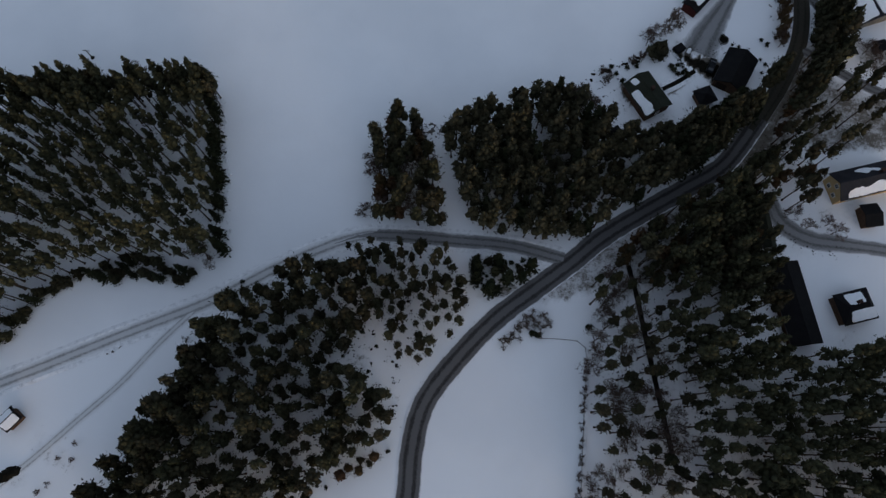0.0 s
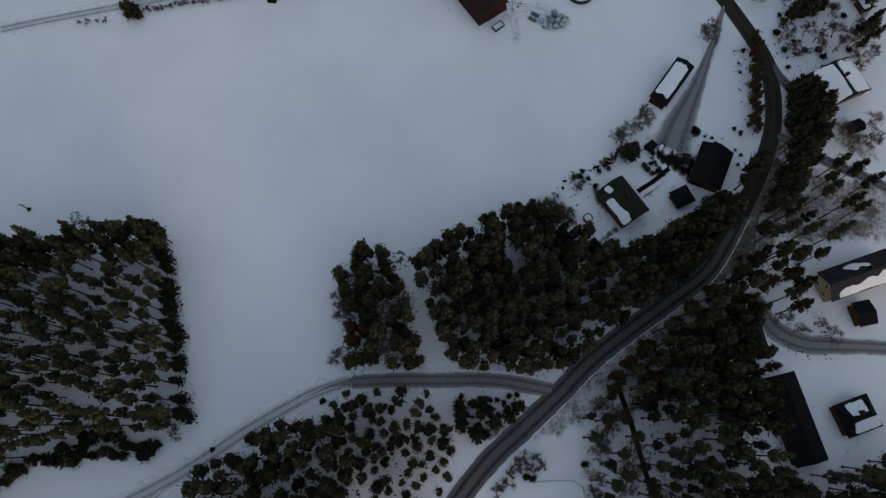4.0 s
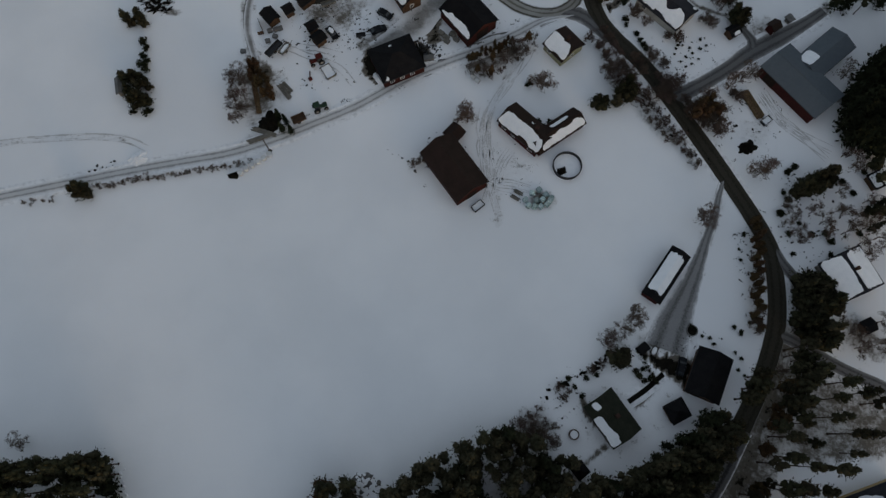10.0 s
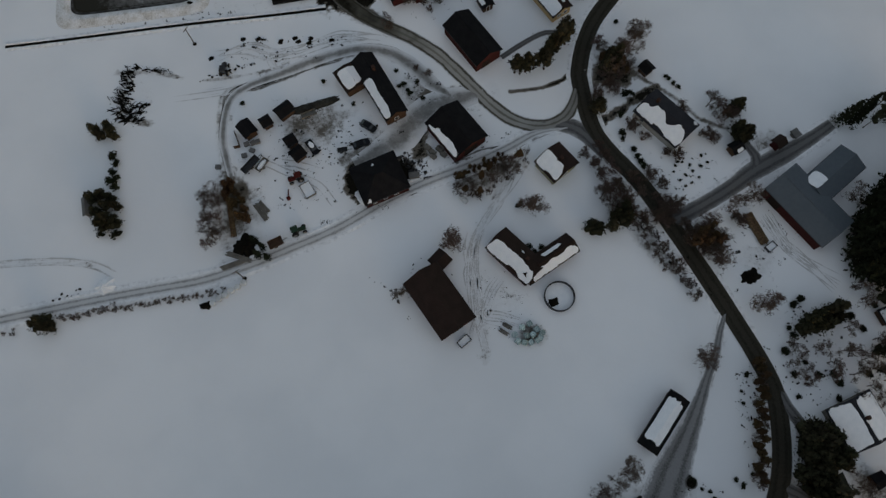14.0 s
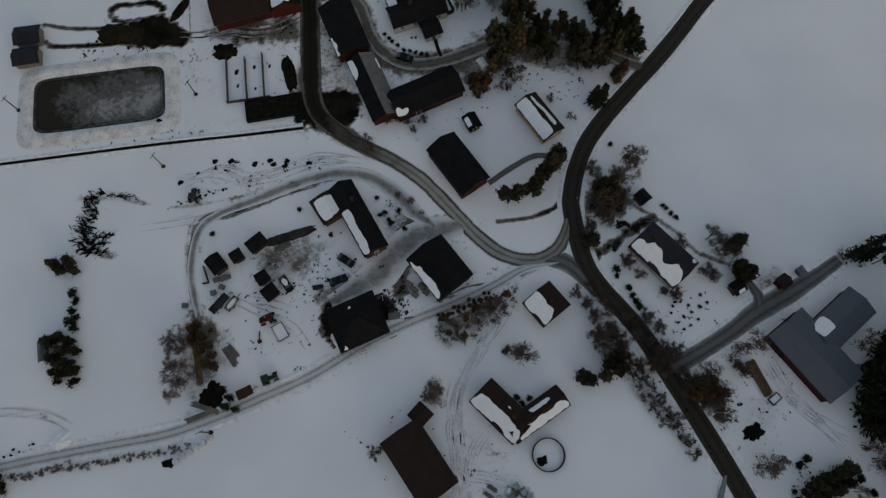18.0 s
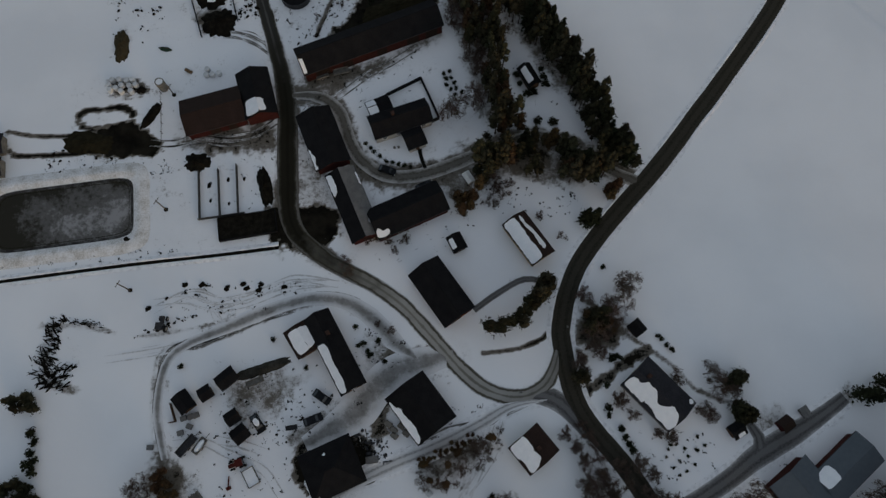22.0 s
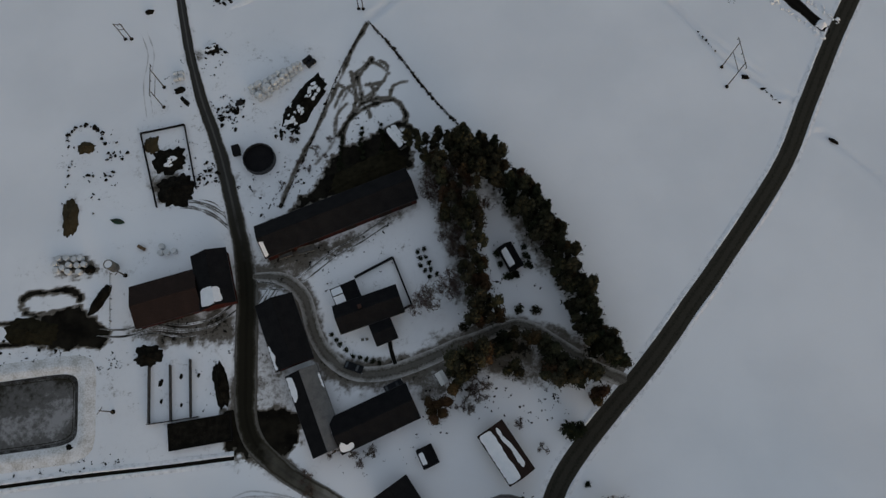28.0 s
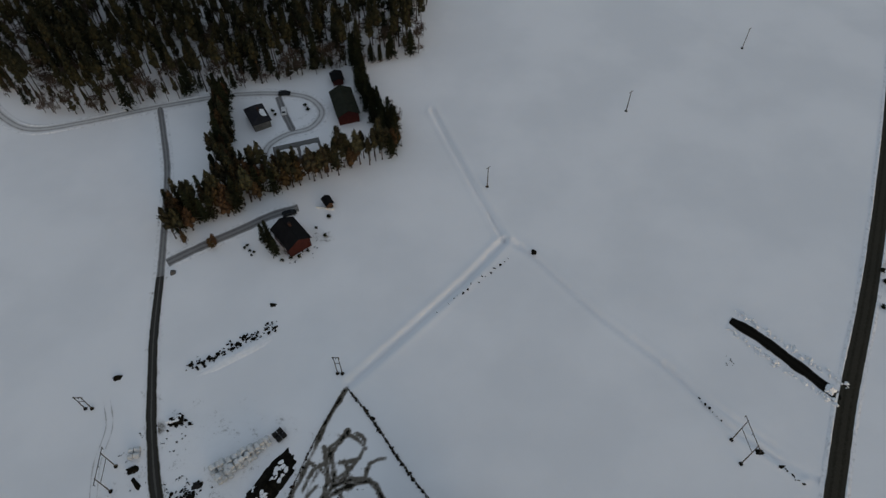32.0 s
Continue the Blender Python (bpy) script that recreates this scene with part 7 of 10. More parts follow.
building('sauna_hut', 36.8, 72.7, 3.1, 3.0, -55, 1.84, 0.9, BROWN_WOOD, BLACK_ROOF, 'small dark sauna hut at the wood edge', 'hut', hip=0.9)
building('bungalow', 101.4, 112.6, 10.1, 11.0, -68, 2.56, 1.5, GREY_WOOD, SLATE_ROOF, 'bungalow whose roof is almost covered with snow', 'house', snow=[(1, 0.03, 0.97, 0.03, 0.93), (-1, 0.03, 0.97, 0.03, 0.93)], chimney=0.45)
building('shed', 103.3, 100.8, 3.0, 3.0, 22, 1.92, 0.8, BROWN_WOOD, BLACK_ROOF, 'small dark garden shed', 'shed')
building('shed', 112.8, 135.1, 4.2, 3.6, -69, 1.92, 0.8, BROWN_WOOD, BLACK_ROOF, 'small dark shed with snow on its roof', 'shed', snow=[(-1, 0.1, 0.9, 0.1, 0.9), (1, 0.1, 0.9, 0.1, 0.8)])
building('summer_house', 95.0, 99.8, 5.0, 3.3, -73, 1.92, 0.9, GREEN_WOOD, GREEN_ROOF, 'low mossy hut beneath tall pines', 'hut')
building('yellow_house', 94.8, 63.6, 17.3, 7.0, 17, 3.5, 2.4, YELLOW_WOOD, SLATE_ROOF, 'large ochre house, dark roof with ragged snow', 'house', snow=[(-1, [(0.1, 0.03), (0.97, 0.03), (0.97, 0.8), (0.84, 0.5), (0.76, 0.86), (0.66, 0.5), (0.56, 0.74), (0.4, 0.46), (0.24, 0.55), (0.12, 0.4)]), (1, [(0.3, 0.3), (0.45, 0.7), (0.52, 0.5), (0.62, 0.75), (0.66, 0.55), (0.5, 0.2), (0.4, 0.16)])], chimney=0.6, windows=[('w', 0.3, 0.9, 1.1, 1), ('w', 0.7, 0.9, 1.1, 1), ('w', 0.5, 0.9, 1.1, 3.4), ('s', 0.2, 1, 1.2, 1), ('s', 0.5, 1, 1.2, 1)])
building('house_porch', 95.0, 55.2, 4.2, 5.4, 10, 2.4, 1.0, BROWN_WOOD, BLACK_ROOF, 'black-roofed porch at the back of the ochre house', 'porch', doors=[('s', 0.5, 1, 2, 0)])
building('long_hall', 75.5, 33.3, 18.8, 7.0, -78, 2.56, 1.5, BROWN_WOOD, BLACK_ROOF, 'long low hall with a black roof among pines', 'hall')
building('shed', 70.8, 50.1, 8.3, 3.0, -82, 2.08, 0.9, GREY_WOOD, GREEN_ROOF, 'long dark shed under the trees', 'shed')
building('house', 88.8, 33.4, 8.0, 7.0, 17, 2.56, 1.6, BROWN_WOOD, BLACK_ROOF, 'brown house with snow patches on a dark roof', 'house', hip=0.5, snow=[(-1, 0.22, 0.95, 0.06, 0.75), (1, 0.25, 0.75, 0.15, 0.9)], chimney=0.5)
building('farmhouse', 14.1, 250.7, 15.0, 6.6, 19, 2.8, 2.0, PALE_WOOD, BLACK_ROOF, 'black-roofed farmhouse in the courtyard garden', 'house', chimney=0.4, windows=[('s', 0.15, 1, 1.1, 1), ('s', 0.4, 1, 1.1, 1), ('s', 0.85, 1, 1.1, 1)])
building('house_porch', 17.4, 245.9, 5.1, 5.4, 22, 2.3, 1.0, PALE_WOOD, BLACK_ROOF, 'black-roofed entrance porch of the farmhouse', 'porch', doors=[('s', 0.5, 1, 2, 0)])
building('house_annex', 8.9, 254.5, 6.1, 4.3, 23, 2.4, 0.9, PALE_WOOD, BLACK_ROOF, 'low annex with snow on its dark roof', 'house', snow=[(-1, 0.02, 0.42, 0.05, 0.95), (1, 0.02, 0.42, 0.1, 0.95)])
building('long_barn', 6.4, 273.3, 37.5, 8.3, 22, 3.52, 2.8, RED_WOOD, BLACK_ROOF, 'very long red barn with a black roof', 'barn', doors=[('s', 0.12, 3.4, 2.6, 0), ('s', 0.3, 2.4, 2.4, 0), ('s', 0.55, 2.4, 2.4, 0), ('s', 0.78, 3, 2.6, 0), ('s', 0.92, 3, 2.6, 0)], snow=[(-1, 0.005, 0.03, 0.05, 0.8)])
building('cow_shed', -31.3, 253.7, 14.9, 9.8, 16, 2.9, 1.6, RED_WOOD, BROWN_ROOF, 'red cow shed with a plain brown metal roof', 'barn', doors=[('s', 0.45, 2.4, 2.4, 0), ('s', 0.75, 2, 2.4, 0)])
building('cow_shed_hall', -20.9, 258.0, 13.1, 8.0, -75, 3.3, 2.0, RED_WOOD, BLACK_ROOF, 'red barn hall with black roof and one snow slab', 'barn', snow=[(-1, [(0.66, 0.25), (0.94, 0.14), (0.97, 0.5), (0.97, 1.03), (0.68, 1.03), (0.66, 0.7)]), (1, [(0.68, 1.03), (0.97, 1.03), (0.94, 0.6), (0.7, 0.66)])])
building('cart_shed', -4.4, 245.9, 15.7, 8.6, -69, 2.8, 1.9, RED_WOOD, BLACK_ROOF, 'long cart shed with a black roof', 'barn', snow=[(-1, [(0.62, 0.01), (0.98, 0.01), (0.97, 0.18), (0.88, 0.1), (0.8, 0.24), (0.72, 0.14), (0.63, 0.12)])])
building('stable', 3.1, 229.0, 18.3, 7.2, -68, 2.6, 1.7, RED_WOOD, FROST_ROOF, 'narrow stable, one roof slope frosted and one black', 'barn', roof_s=BLACK_ROOF, snow=[(-1, [(0.02, 0.02), (0.32, 0.01), (0.34, 0.2), (0.24, 0.44), (0.04, 0.4)]), (1, [(0.72, 0.16), (0.86, 0.1), (0.9, 0.34), (0.8, 0.5)]), (1, [(0.1, 0.02), (0.3, 0.01), (0.28, 0.1), (0.12, 0.12)])])
building('workshop', 15.8, 227.2, 18.1, 8.0, 24, 2.8, 1.9, RED_WOOD, BLACK_ROOF, 'red workshop wing with a wide black roof', 'barn', snow=[(-1, [(0.01, 0.06), (0.15, 0.02), (0.19, 0.3), (0.13, 0.42), (0.1, 0.3), (0.07, 0.55), (0.02, 0.5)])], doors=[('s', 0.3, 1.1, 2, 0)])
building('store_shed', 20.1, 293.2, 6.4, 3.0, -53, 2.0, 0.4, GREY_WOOD, BLACK_ROOF, 'low shed under snow behind the long barn', 'shed', snow=[(-1, [(0.04, 0.06), (0.96, 0.05), (0.95, 1.0), (0.05, 1.0)]), (1, [(0.05, 1.0), (0.95, 1.0), (0.94, 0.1), (0.06, 0.08)])])
building('caravan', 30.2, 235.5, 3.0, 2.0, -59, 1.84, 0.3, TRIM, TRIM, 'small white-roofed shed at the garden edge', 'shed')
building('garden_pavilion', 46.2, 262.5, 6.4, 3.6, -64, 2.08, 1.2, BROWN_WOOD, BLACK_ROOF, 'dark pavilion in the wood clearing, snow on top', 'gazebo', snow=[(-1, 0.15, 0.85, 0.2, 0.98)])
building('brick_house', -6.8, 373.2, 10.2, 7.6, -52, 3.52, 2.2, RED_WOOD, BLACK_ROOF, 'black-roofed red house at the end of a drive', 'house', chimney=0.4, windows=[('s', 0.3, 1, 1.1, 1), ('s', 0.7, 1, 1.1, 1)])
building('shed', 2.1, 387.0, 3.8, 2.7, -60, 1.84, 0.8, BROWN_WOOD, BLACK_ROOF, 'small dark shed in the snow garden', 'shed')
building('house', -24.9, 425.5, 9.8, 6.5, -62, 2.88, 1.8, GREY_WOOD, SLATE_ROOF, 'grey house with a little snow on a dark roof', 'house', hip=0.6, snow=[(1, 0.4, 0.8, 0.2, 0.8)], chimney=0.5)
building('green_roof_barn', 3.9, 430.2, 14.4, 7.7, -73, 3.52, 2.0, RED_WOOD, GREEN_ROOF, 'red barn with a dark green roof by the forest', 'barn', doors=[('s', 0.5, 2.4, 2.4, 0)])
building('shed', -0.3, 446.4, 5.6, 4.4, -73, 2.08, 0.9, RED_WOOD, BLACK_ROOF, 'small red shed at the forest edge', 'shed')
building('house', -9.2, 408.0, 14.8, 7.7, 17, 2.88, 1.8, GREY_WOOD, FROST_ROOF, 'low house behind conifers with a frosted roof', 'house', snow=[(-1, 0.05, 0.5, 0.1, 0.9), (-1, 0.55, 0.95, 0.1, 0.9)])
building('yard_shed', -32.2, 184.8, 4.5, 3.6, -51, 2.08, 0.8, BROWN_WOOD, BLACK_ROOF, 'open black-roofed shed in the machine yard', 'shed', group='yard sheds')
building('yard_shed', -27.7, 186.6, 2.9, 2.9, 33, 2.08, 0.8, BROWN_WOOD, BLACK_ROOF, 'low black-roofed shed in the machine yard', 'shed', group='yard sheds')
building('yard_shed', -23.4, 189.6, 4.6, 3.4, 40, 2.08, 0.8, BROWN_WOOD, BLACK_ROOF, 'old black-roofed shed in the machine yard', 'shed', group='yard sheds')
building('yard_shed', -21.6, 181.4, 3.0, 2.9, 33, 2.08, 0.8, BROWN_WOOD, BLACK_ROOF, 'small black-roofed shed in the machine yard', 'shed', group='yard sheds')
building('yard_shed', -19.7, 178.0, 3.5, 3.3, 40, 2.08, 0.8, BROWN_WOOD, BLACK_ROOF, 'small black-roofed shed in the machine yard', 'shed', group='yard sheds')
building('hut', -68.6, 166.0, 4.6, 1.8, -78, 1.76, 0.6, GREY_WOOD, FROST_ROOF, 'grey hut beside a clump of spruces', 'hut')

# ---- woods ----
far_wood('pine_forest', [(-58.7, 58.1), (-53.5, 36.6), (-62.8, 35.4), (-72.2, 36.1), (-84.7, 32.9), (-91.9, 27.6), (-98.0, 18.1), (-106.6, 11.9), (-123.3, 8.4), (-111.9, 73.8), (-88.9, 76.4), (-79.6, 77.6), (-64.4, 79.0), (-60.0, 77.8)], 2.75, 11, ['tall', 'slim', 'tall', 'tall'], 'dense wood of tall pines on snowy ground', (0.8, 1.1))
grove([(-60.0, 77.8), (-64.4, 79.0), (-79.6, 77.6), (-88.9, 76.4), (-111.9, 73.8), (-111.1, 69.8), (-88.1, 72.4), (-78.8, 73.6), (-63.6, 75.0), (-59.2, 73.8)], 1.9, 34, ['young', 'slim', 'pine'], 'dense trees at the forest front', (0.85, 1.0))
grove([(-61.9, 76.1), (-60.4, 75.4), (-52.2, 36.7), (-53.7, 36.2)], 1.7, 12, ['spruce'], 'spruces along the field edge', (0.6, 0.85))
grove([(-73.3, 35.4), (-59.0, 32.3), (-60.6, 30.2), (-65.8, 29.9), (-83.7, 28.7), (-91.2, 24.3), (-97.2, 15.0), (-102.2, 9.7), (-104.1, 12.1), (-98.2, 18.7), (-91.3, 27.6)], 2.0, 121, ['spruce', 'broad', 'broad'], 'spruces at the forest corner', (0.5, 0.7))
grove([(-51.2, 28.1), (-36.9, 36.7), (-21.2, 36.6), (-17.6, 25.1), (-24.1, 14.6), (-12.3, 8.0), (-12.1, -1.3), (-27.7, -11.6), (-41.3, -19.9), (-70.3, -21.7), (-62.3, -2.2), (-51.1, 19.1)], 2.6, 13, ['pine', 'young', 'slim', 'young', 'young', 'slim'], 'young pine wood', (0.8, 1.15))
grove([(-72.6, -21.9), (-63.0, -1.6), (-51.8, 19.7), (-45.6, 25.2), (-43.8, 21.5), (-55.8, -4.1), (-62.2, -21.2)], 2.6, 39, ['pine', 'young', 'young'], 'dense edge of the young wood', (0.8, 1.05))
grove([(-27.0, 41.4), (-2.1, 42.1), (3.8, 29.0), (1.6, 22.4), (-6.1, 15.7), (-11.7, 15.4), (-17.6, 25.1), (-21.2, 36.6)], 2.4, 14, ['slim', 'slim', 'young'], 'sparse young pines', (0.6, 0.95))
grove([(-45.0, -11.4), (-28.2, -12.7), (-12.6, -2.5), (-11.3, -3.6), (-25.7, -13.7), (-44.1, -16.8)], 2.2, 15, ['rusty', 'bush', 'young'], 'wood edge bushes', (0.45, 0.7))
grove([(-18.5, 46.7), (-21.9, 62.0), (-17.0, 74.0), (-11.1, 72.6), (-6.0, 60.3), (-2.8, 47.4)], 2.3, 16, ['pine', 'pine', 'young', 'rusty', 'bare'], 'narrow stand of pines', (0.8, 1.1))
far_wood('spruce_wood', [(-3.7, 70.0), (6.4, 76.4), (21.2, 81.3), (30.0, 77.9), (40.0, 70.8), (52.0, 73.8), (64.4, 82.2), (69.3, 84.4), (64.7, 76.1), (50.2, 60.5), (32.0, 46.1), (16.8, 44.7), (5.3, 46.1), (-0.7, 56.5)], 2.2, 17, ['pine', 'young', 'slim', 'pine', 'pine', 'spruce'], 'dense dark mixed conifer wood beside the road', (0.8, 1.0))
grove([(4.5, 40.3), (18.7, 41.5), (20.1, 39.5), (15.7, 35.6), (7.5, 30.5), (4.5, 34.2)], 2.0, 18, ['young', 'spruce', 'bush'], 'small clump by the junction', (0.6, 0.9))
far_wood('pine_wood', [(46.7, 47.0), (56.2, 54.9), (67.0, 65.2), (65.9, 52.3), (63.7, 37.9), (65.9, 24.0), (73.7, 20.1), (80.0, 22.6), (96.1, 25.6), (110.8, 15.8), (106.2, -13.8), (51.1, -17.3), (51.2, 12.0)], 2.5, 19, ['slim', 'tall', 'slim', 'tall', 'slim', 'pine'], 'tall pine wood on snowy ground behind the houses', (0.85, 1.1))
grove([(30.7, 38.3), (38.2, 43.7), (47.1, 47.0), (51.2, 12.0), (50.5, -17.3), (30.4, -18.6), (30.7, 18.0)], 2.8, 20, ['tall', 'bare', 'tall', 'bare', 'tall'], 'thin wood by the small field', (0.7, 1.0))
grove([(71.4, 71.7), (76.6, 79.3), (86.0, 91.1), (92.1, 91.5), (103.4, 82.2), (96.7, 75.8), (87.9, 71.0), (82.8, 64.2), (74.8, 65.8)], 4.5, 21, ['tall', 'tall', 'slim', 'bare', 'tall'], 'roadside pines', (0.75, 1.0))
grove([(71.7, 67.6), (75.5, 76.7), (81.9, 88.5), (85.2, 89.0), (81.7, 79.1), (75.7, 67.0)], 4.8, 31, ['pine', 'slim', 'rusty', 'tall'], 'tall trees leaning over the road', (0.8, 1.05))
grove([(54.7, 51.6), (68.0, 63.8), (72.0, 59.7), (70.6, 41.0), (68.5, 30.4), (62.1, 32.6), (53.0, 41.3)], 2.9, 32, ['slim', 'rusty', 'pine', 'tall'], 'pines beside the junction', (0.85, 1.05))
grove([(50.7, 70.0), (59.2, 76.1), (70.4, 81.5), (73.1, 80.1), (70.1, 71.7), (62.7, 65.7), (52.9, 58.7), (46.4, 56.5)], 1.9, 33, ['pine', 'spruce', 'pine'], 'dark pines west of the road', (0.9, 1.1))
grove([(69.2, 66.7), (75.5, 76.7), (79.3, 87.2), (85.8, 102.4), (88.0, 117.1), (91.6, 117.0), (92.2, 102.1), (88.1, 88.2), (81.2, 76.4), (74.1, 65.2)], 4.6, 38, ['tall', 'slim', 'tall'], 'trees along the east verge', (0.85, 1.0))
grove([(89.9, 110.8), (96.9, 112.6), (96.9, 103.1), (91.5, 95.5), (85.8, 95.7)], 2.6, 22, ['broad'], 'tall conifers by the road', (1.05, 1.3))
grove([(32.0, 290.9), (41.0, 290.8), (50.8, 279.9), (59.2, 264.9), (64.8, 248.9), (70.2, 238.1), (65.2, 238.2), (58.7, 247.7), (55.1, 260.9), (47.1, 272.8), (42.4, 280.7), (33.3, 285.2)], 1.8, 23, ['pine', 'young', 'pine', 'spruce', 'pine', 'rusty'], 'farm woodlot', (0.7, 0.95))
grove([(25.1, 289.1), (33.3, 285.2), (39.3, 280.8), (39.6, 266.6), (40.8, 257.1), (43.4, 247.3), (37.7, 245.5), (34.4, 257.2), (31.7, 270.9), (27.8, 280.9)], 1.9, 37, ['slim', 'pine', 'rusty', 'slim', 'bare'], 'trees between garden and clearing', (0.75, 1.0))
grove([(30.9, 233.9), (31.6, 239.9), (42.9, 247.4), (53.4, 245.9), (62.7, 240.2), (62.4, 235.4), (56.8, 233.5), (52.0, 234.9), (53.1, 240.3), (47.7, 243.8), (42.0, 239.7), (35.1, 235.8), (32.2, 231.2)], 1.65, 24, ['rusty', 'pine', 'young', 'pine', 'young', 'spruce'], 'trees along the drive', (0.8, 1.05))
grove([(35.6, 42.7), (48.5, 52.7), (64.0, 63.3), (75.6, 70.6), (81.9, 67.7), (80.6, 57.5), (70.9, 53.0), (59.7, 46.1), (42.3, 35.2)], 2.8, 35, ['slim', 'rusty', 'pine', 'rusty', 'tall'], 'trees along the road bend', (0.8, 1.05))
grove([(60.7, 52.2), (67.7, 56.2), (67.1, 45.8), (64.9, 36.5), (60.3, 34.4), (58.4, 41.4)], 2.5, 36, ['rusty', 'pine', 'rusty'], 'rusty trees by the long hall', (0.8, 1.0))
far_wood('north_forest', [(-135.5, 451.6), (-115.7, 440.9), (-97.1, 430.2), (-72.6, 429.8), (-43.9, 440.7), (0.8, 454.0), (28.8, 461.7), (33.2, 515.5), (-181.4, 522.8)], 3.9, 25, ['tall', 'slim', 'tall', 'bare', 'tall', 'bare', 'spruce'], 'tall dark conifer forest beyond the fields', (1.0, 1.35))
grove([(-125.9, 448.1), (-115.4, 440.3), (-96.9, 429.6), (-72.4, 429.2), (-43.8, 440.1), (0.9, 453.3), (28.8, 461.0), (28.8, 464.5), (0.5, 457.7), (-44.9, 445.8), (-74.1, 434.9), (-99.3, 436.5), (-117.6, 447.9)], 3.2, 40, ['spruce', 'bare', 'young', 'slim'], 'low trees at the forest edge', (0.5, 0.8))
grove([(-41.5, 437.9), (-37.7, 438.7), (-29.2, 402.9), (-18.9, 400.2), (3.8, 404.6), (19.7, 411.5), (22.6, 413.3), (22.6, 408.0), (4.2, 399.6), (-15.9, 391.7), (-28.0, 382.8), (-41.1, 374.5), (-45.7, 386.6), (-32.1, 390.9)], 2.1, 26, ['spruce', 'pine', 'slim', 'rusty', 'rusty'], 'row of conifers by the lane', (0.8, 1.05))
grove([(2.7, 462.8), (5.5, 463.8), (11.7, 439.5), (21.2, 421.5), (22.7, 411.4), (17.9, 411.5), (9.1, 435.0)], 1.9, 27, ['spruce'], 'spruce shelter belt', (0.65, 0.85))
grove([(109.7, 157.3), (120.0, 167.3), (133.4, 177.5), (141.5, 165.1), (130.2, 141.4), (114.5, 141.9), (105.6, 146.9)], 2.1, 28, ['spruce'], 'dark conifers behind the barn', (1.0, 1.3))
grove([(111.0, 183.0), (115.5, 185.6), (126.5, 188.1), (125.3, 182.7), (115.5, 179.6)], 3.0, 29, ['spruce', 'pine'], 'conifers at the field corner', (0.7, 0.9))

grove([(77.0, 80.0), (80.4, 87.5), (84.6, 96.0), (87.0, 96.5), (84.0, 88.0), (79.5, 78.5)], 3.0, 43, ['rusty', 'slim', 'bare', 'slim'], 'scrub beside the road bend', (0.55, 0.8))
grove([(97.0, 103.0), (106.5, 103.0), (107.5, 94.0), (99.0, 96.5)], 3.0, 41, ['bare', 'shrub', 'bare'], 'bare garden trees by the driveway', (0.55, 0.8))

grove([(15.5, 169.0), (18.0, 171.2), (24.0, 173.8), (31.0, 176.8), (36.0, 179.0), (35.0, 173.5), (25.0, 167.0), (17.0, 167.5)], 1.8, 44, ['bare', 'shrub', 'bare', 'rusty'], 'brown bare thicket by the farm track', (0.38, 0.6))

# ---- single trees, shrubs and hedges ----
for x, y in [(-75.6, 138.2), (-73.4, 138.1), (-74.7, 139.2)]:
    plant('broad', x, y, 0.8 + 0.2 * RNG.rand(), 'conifers by the lane')
for x, y in [(-69.1, 185.8), (-66.0, 186.4), (-67.6, 184.4), (-64.8, 184.4), (-67.4, 168.0), (-65.6, 169.1), (-63.4, 168.1), (-61.8, 166.0), (-65.9, 164.3), (-63.2, 163.0), (-61.6, 161.8), (-64.4, 161.2), (-64.3, 166.1)]:
    plant('broad', x, y, 0.6 + 0.2 * RNG.rand(), 'conifers in the field')
for x, y in [(-64.1, 179.2), (-63.4, 177.2), (-64.0, 175.3), (-63.0, 173.4), (-63.2, 171.3), (-64.4, 172.6), (-65.1, 159.5), (-61.5, 159.4)]:
    plant('bush', x, y, 1.2 + 0.4 * RNG.rand(), 'bushes in the field')
for x, y in [(-35.8, 169.7), (-34.2, 168.4), (-32.4, 166.5), (-34.1, 165.4), (-31.6, 164.1), (-32.7, 162.3), (-30.8, 161.7), (-35.2, 170.9), (-36.2, 167.9)]:
    plant('rusty', x, y, 0.5 + 0.2 * RNG.rand(), 'rusty trees by the track')
for x, y in [(-40.5, 167.3), (-39.6, 164.9), (-40.5, 162.5), (-39.5, 160.1), (-38.6, 157.7), (-39.4, 155.9), (-39.4, 168.5), (-38.1, 166.1), (-37.8, 162.4), (-37.2, 158.8)]:
    plant('bare', x, y, 0.55 + 0.2 * RNG.rand(), 'bare trees by the track')
for x, y in [(-29.2, 156.9), (-27.2, 155.1), (-28.1, 153.3), (-25.9, 152.7)]:
    plant('spruce', x, y, 0.4 + 0.1 * RNG.rand(), 'conifers by the track')
for x, y in [(-71.4, 140.2), (-68.5, 140.3), (-65.5, 140.4), (-62.6, 141.5), (-59.6, 141.6), (-56.6, 141.7), (-53.7, 142.8), (-50.7, 142.9), (-47.7, 143.1), (-44.8, 144.1), (-41.8, 144.2), (-38.7, 144.4), (-35.8, 145.4), (-86.5, 136.6), (-83.9, 136.9), (-81.9, 137.1), (-88.5, 136.5)]:
    plant('shrub', x, y, 0.4 + 0.15 * RNG.rand(), 'shrubs along the farm track')
for i in range(34):
    plant('shrub', -72.0 + 1.05 * i, 140.0 + 0.155 * i + 0.35 * RNG.randn(), 0.32 + 0.14 * RNG.rand(), 'low hedge along the farm track')
for x, y in [(14.5, 154.3), (16.0, 156.7), (17.4, 155.8), (5.0, 143.9), (3.4, 143.2)]:
    plant('shrub', x, y, 0.65 + 0.39 * RNG.rand(), 'shrubs by the barn')
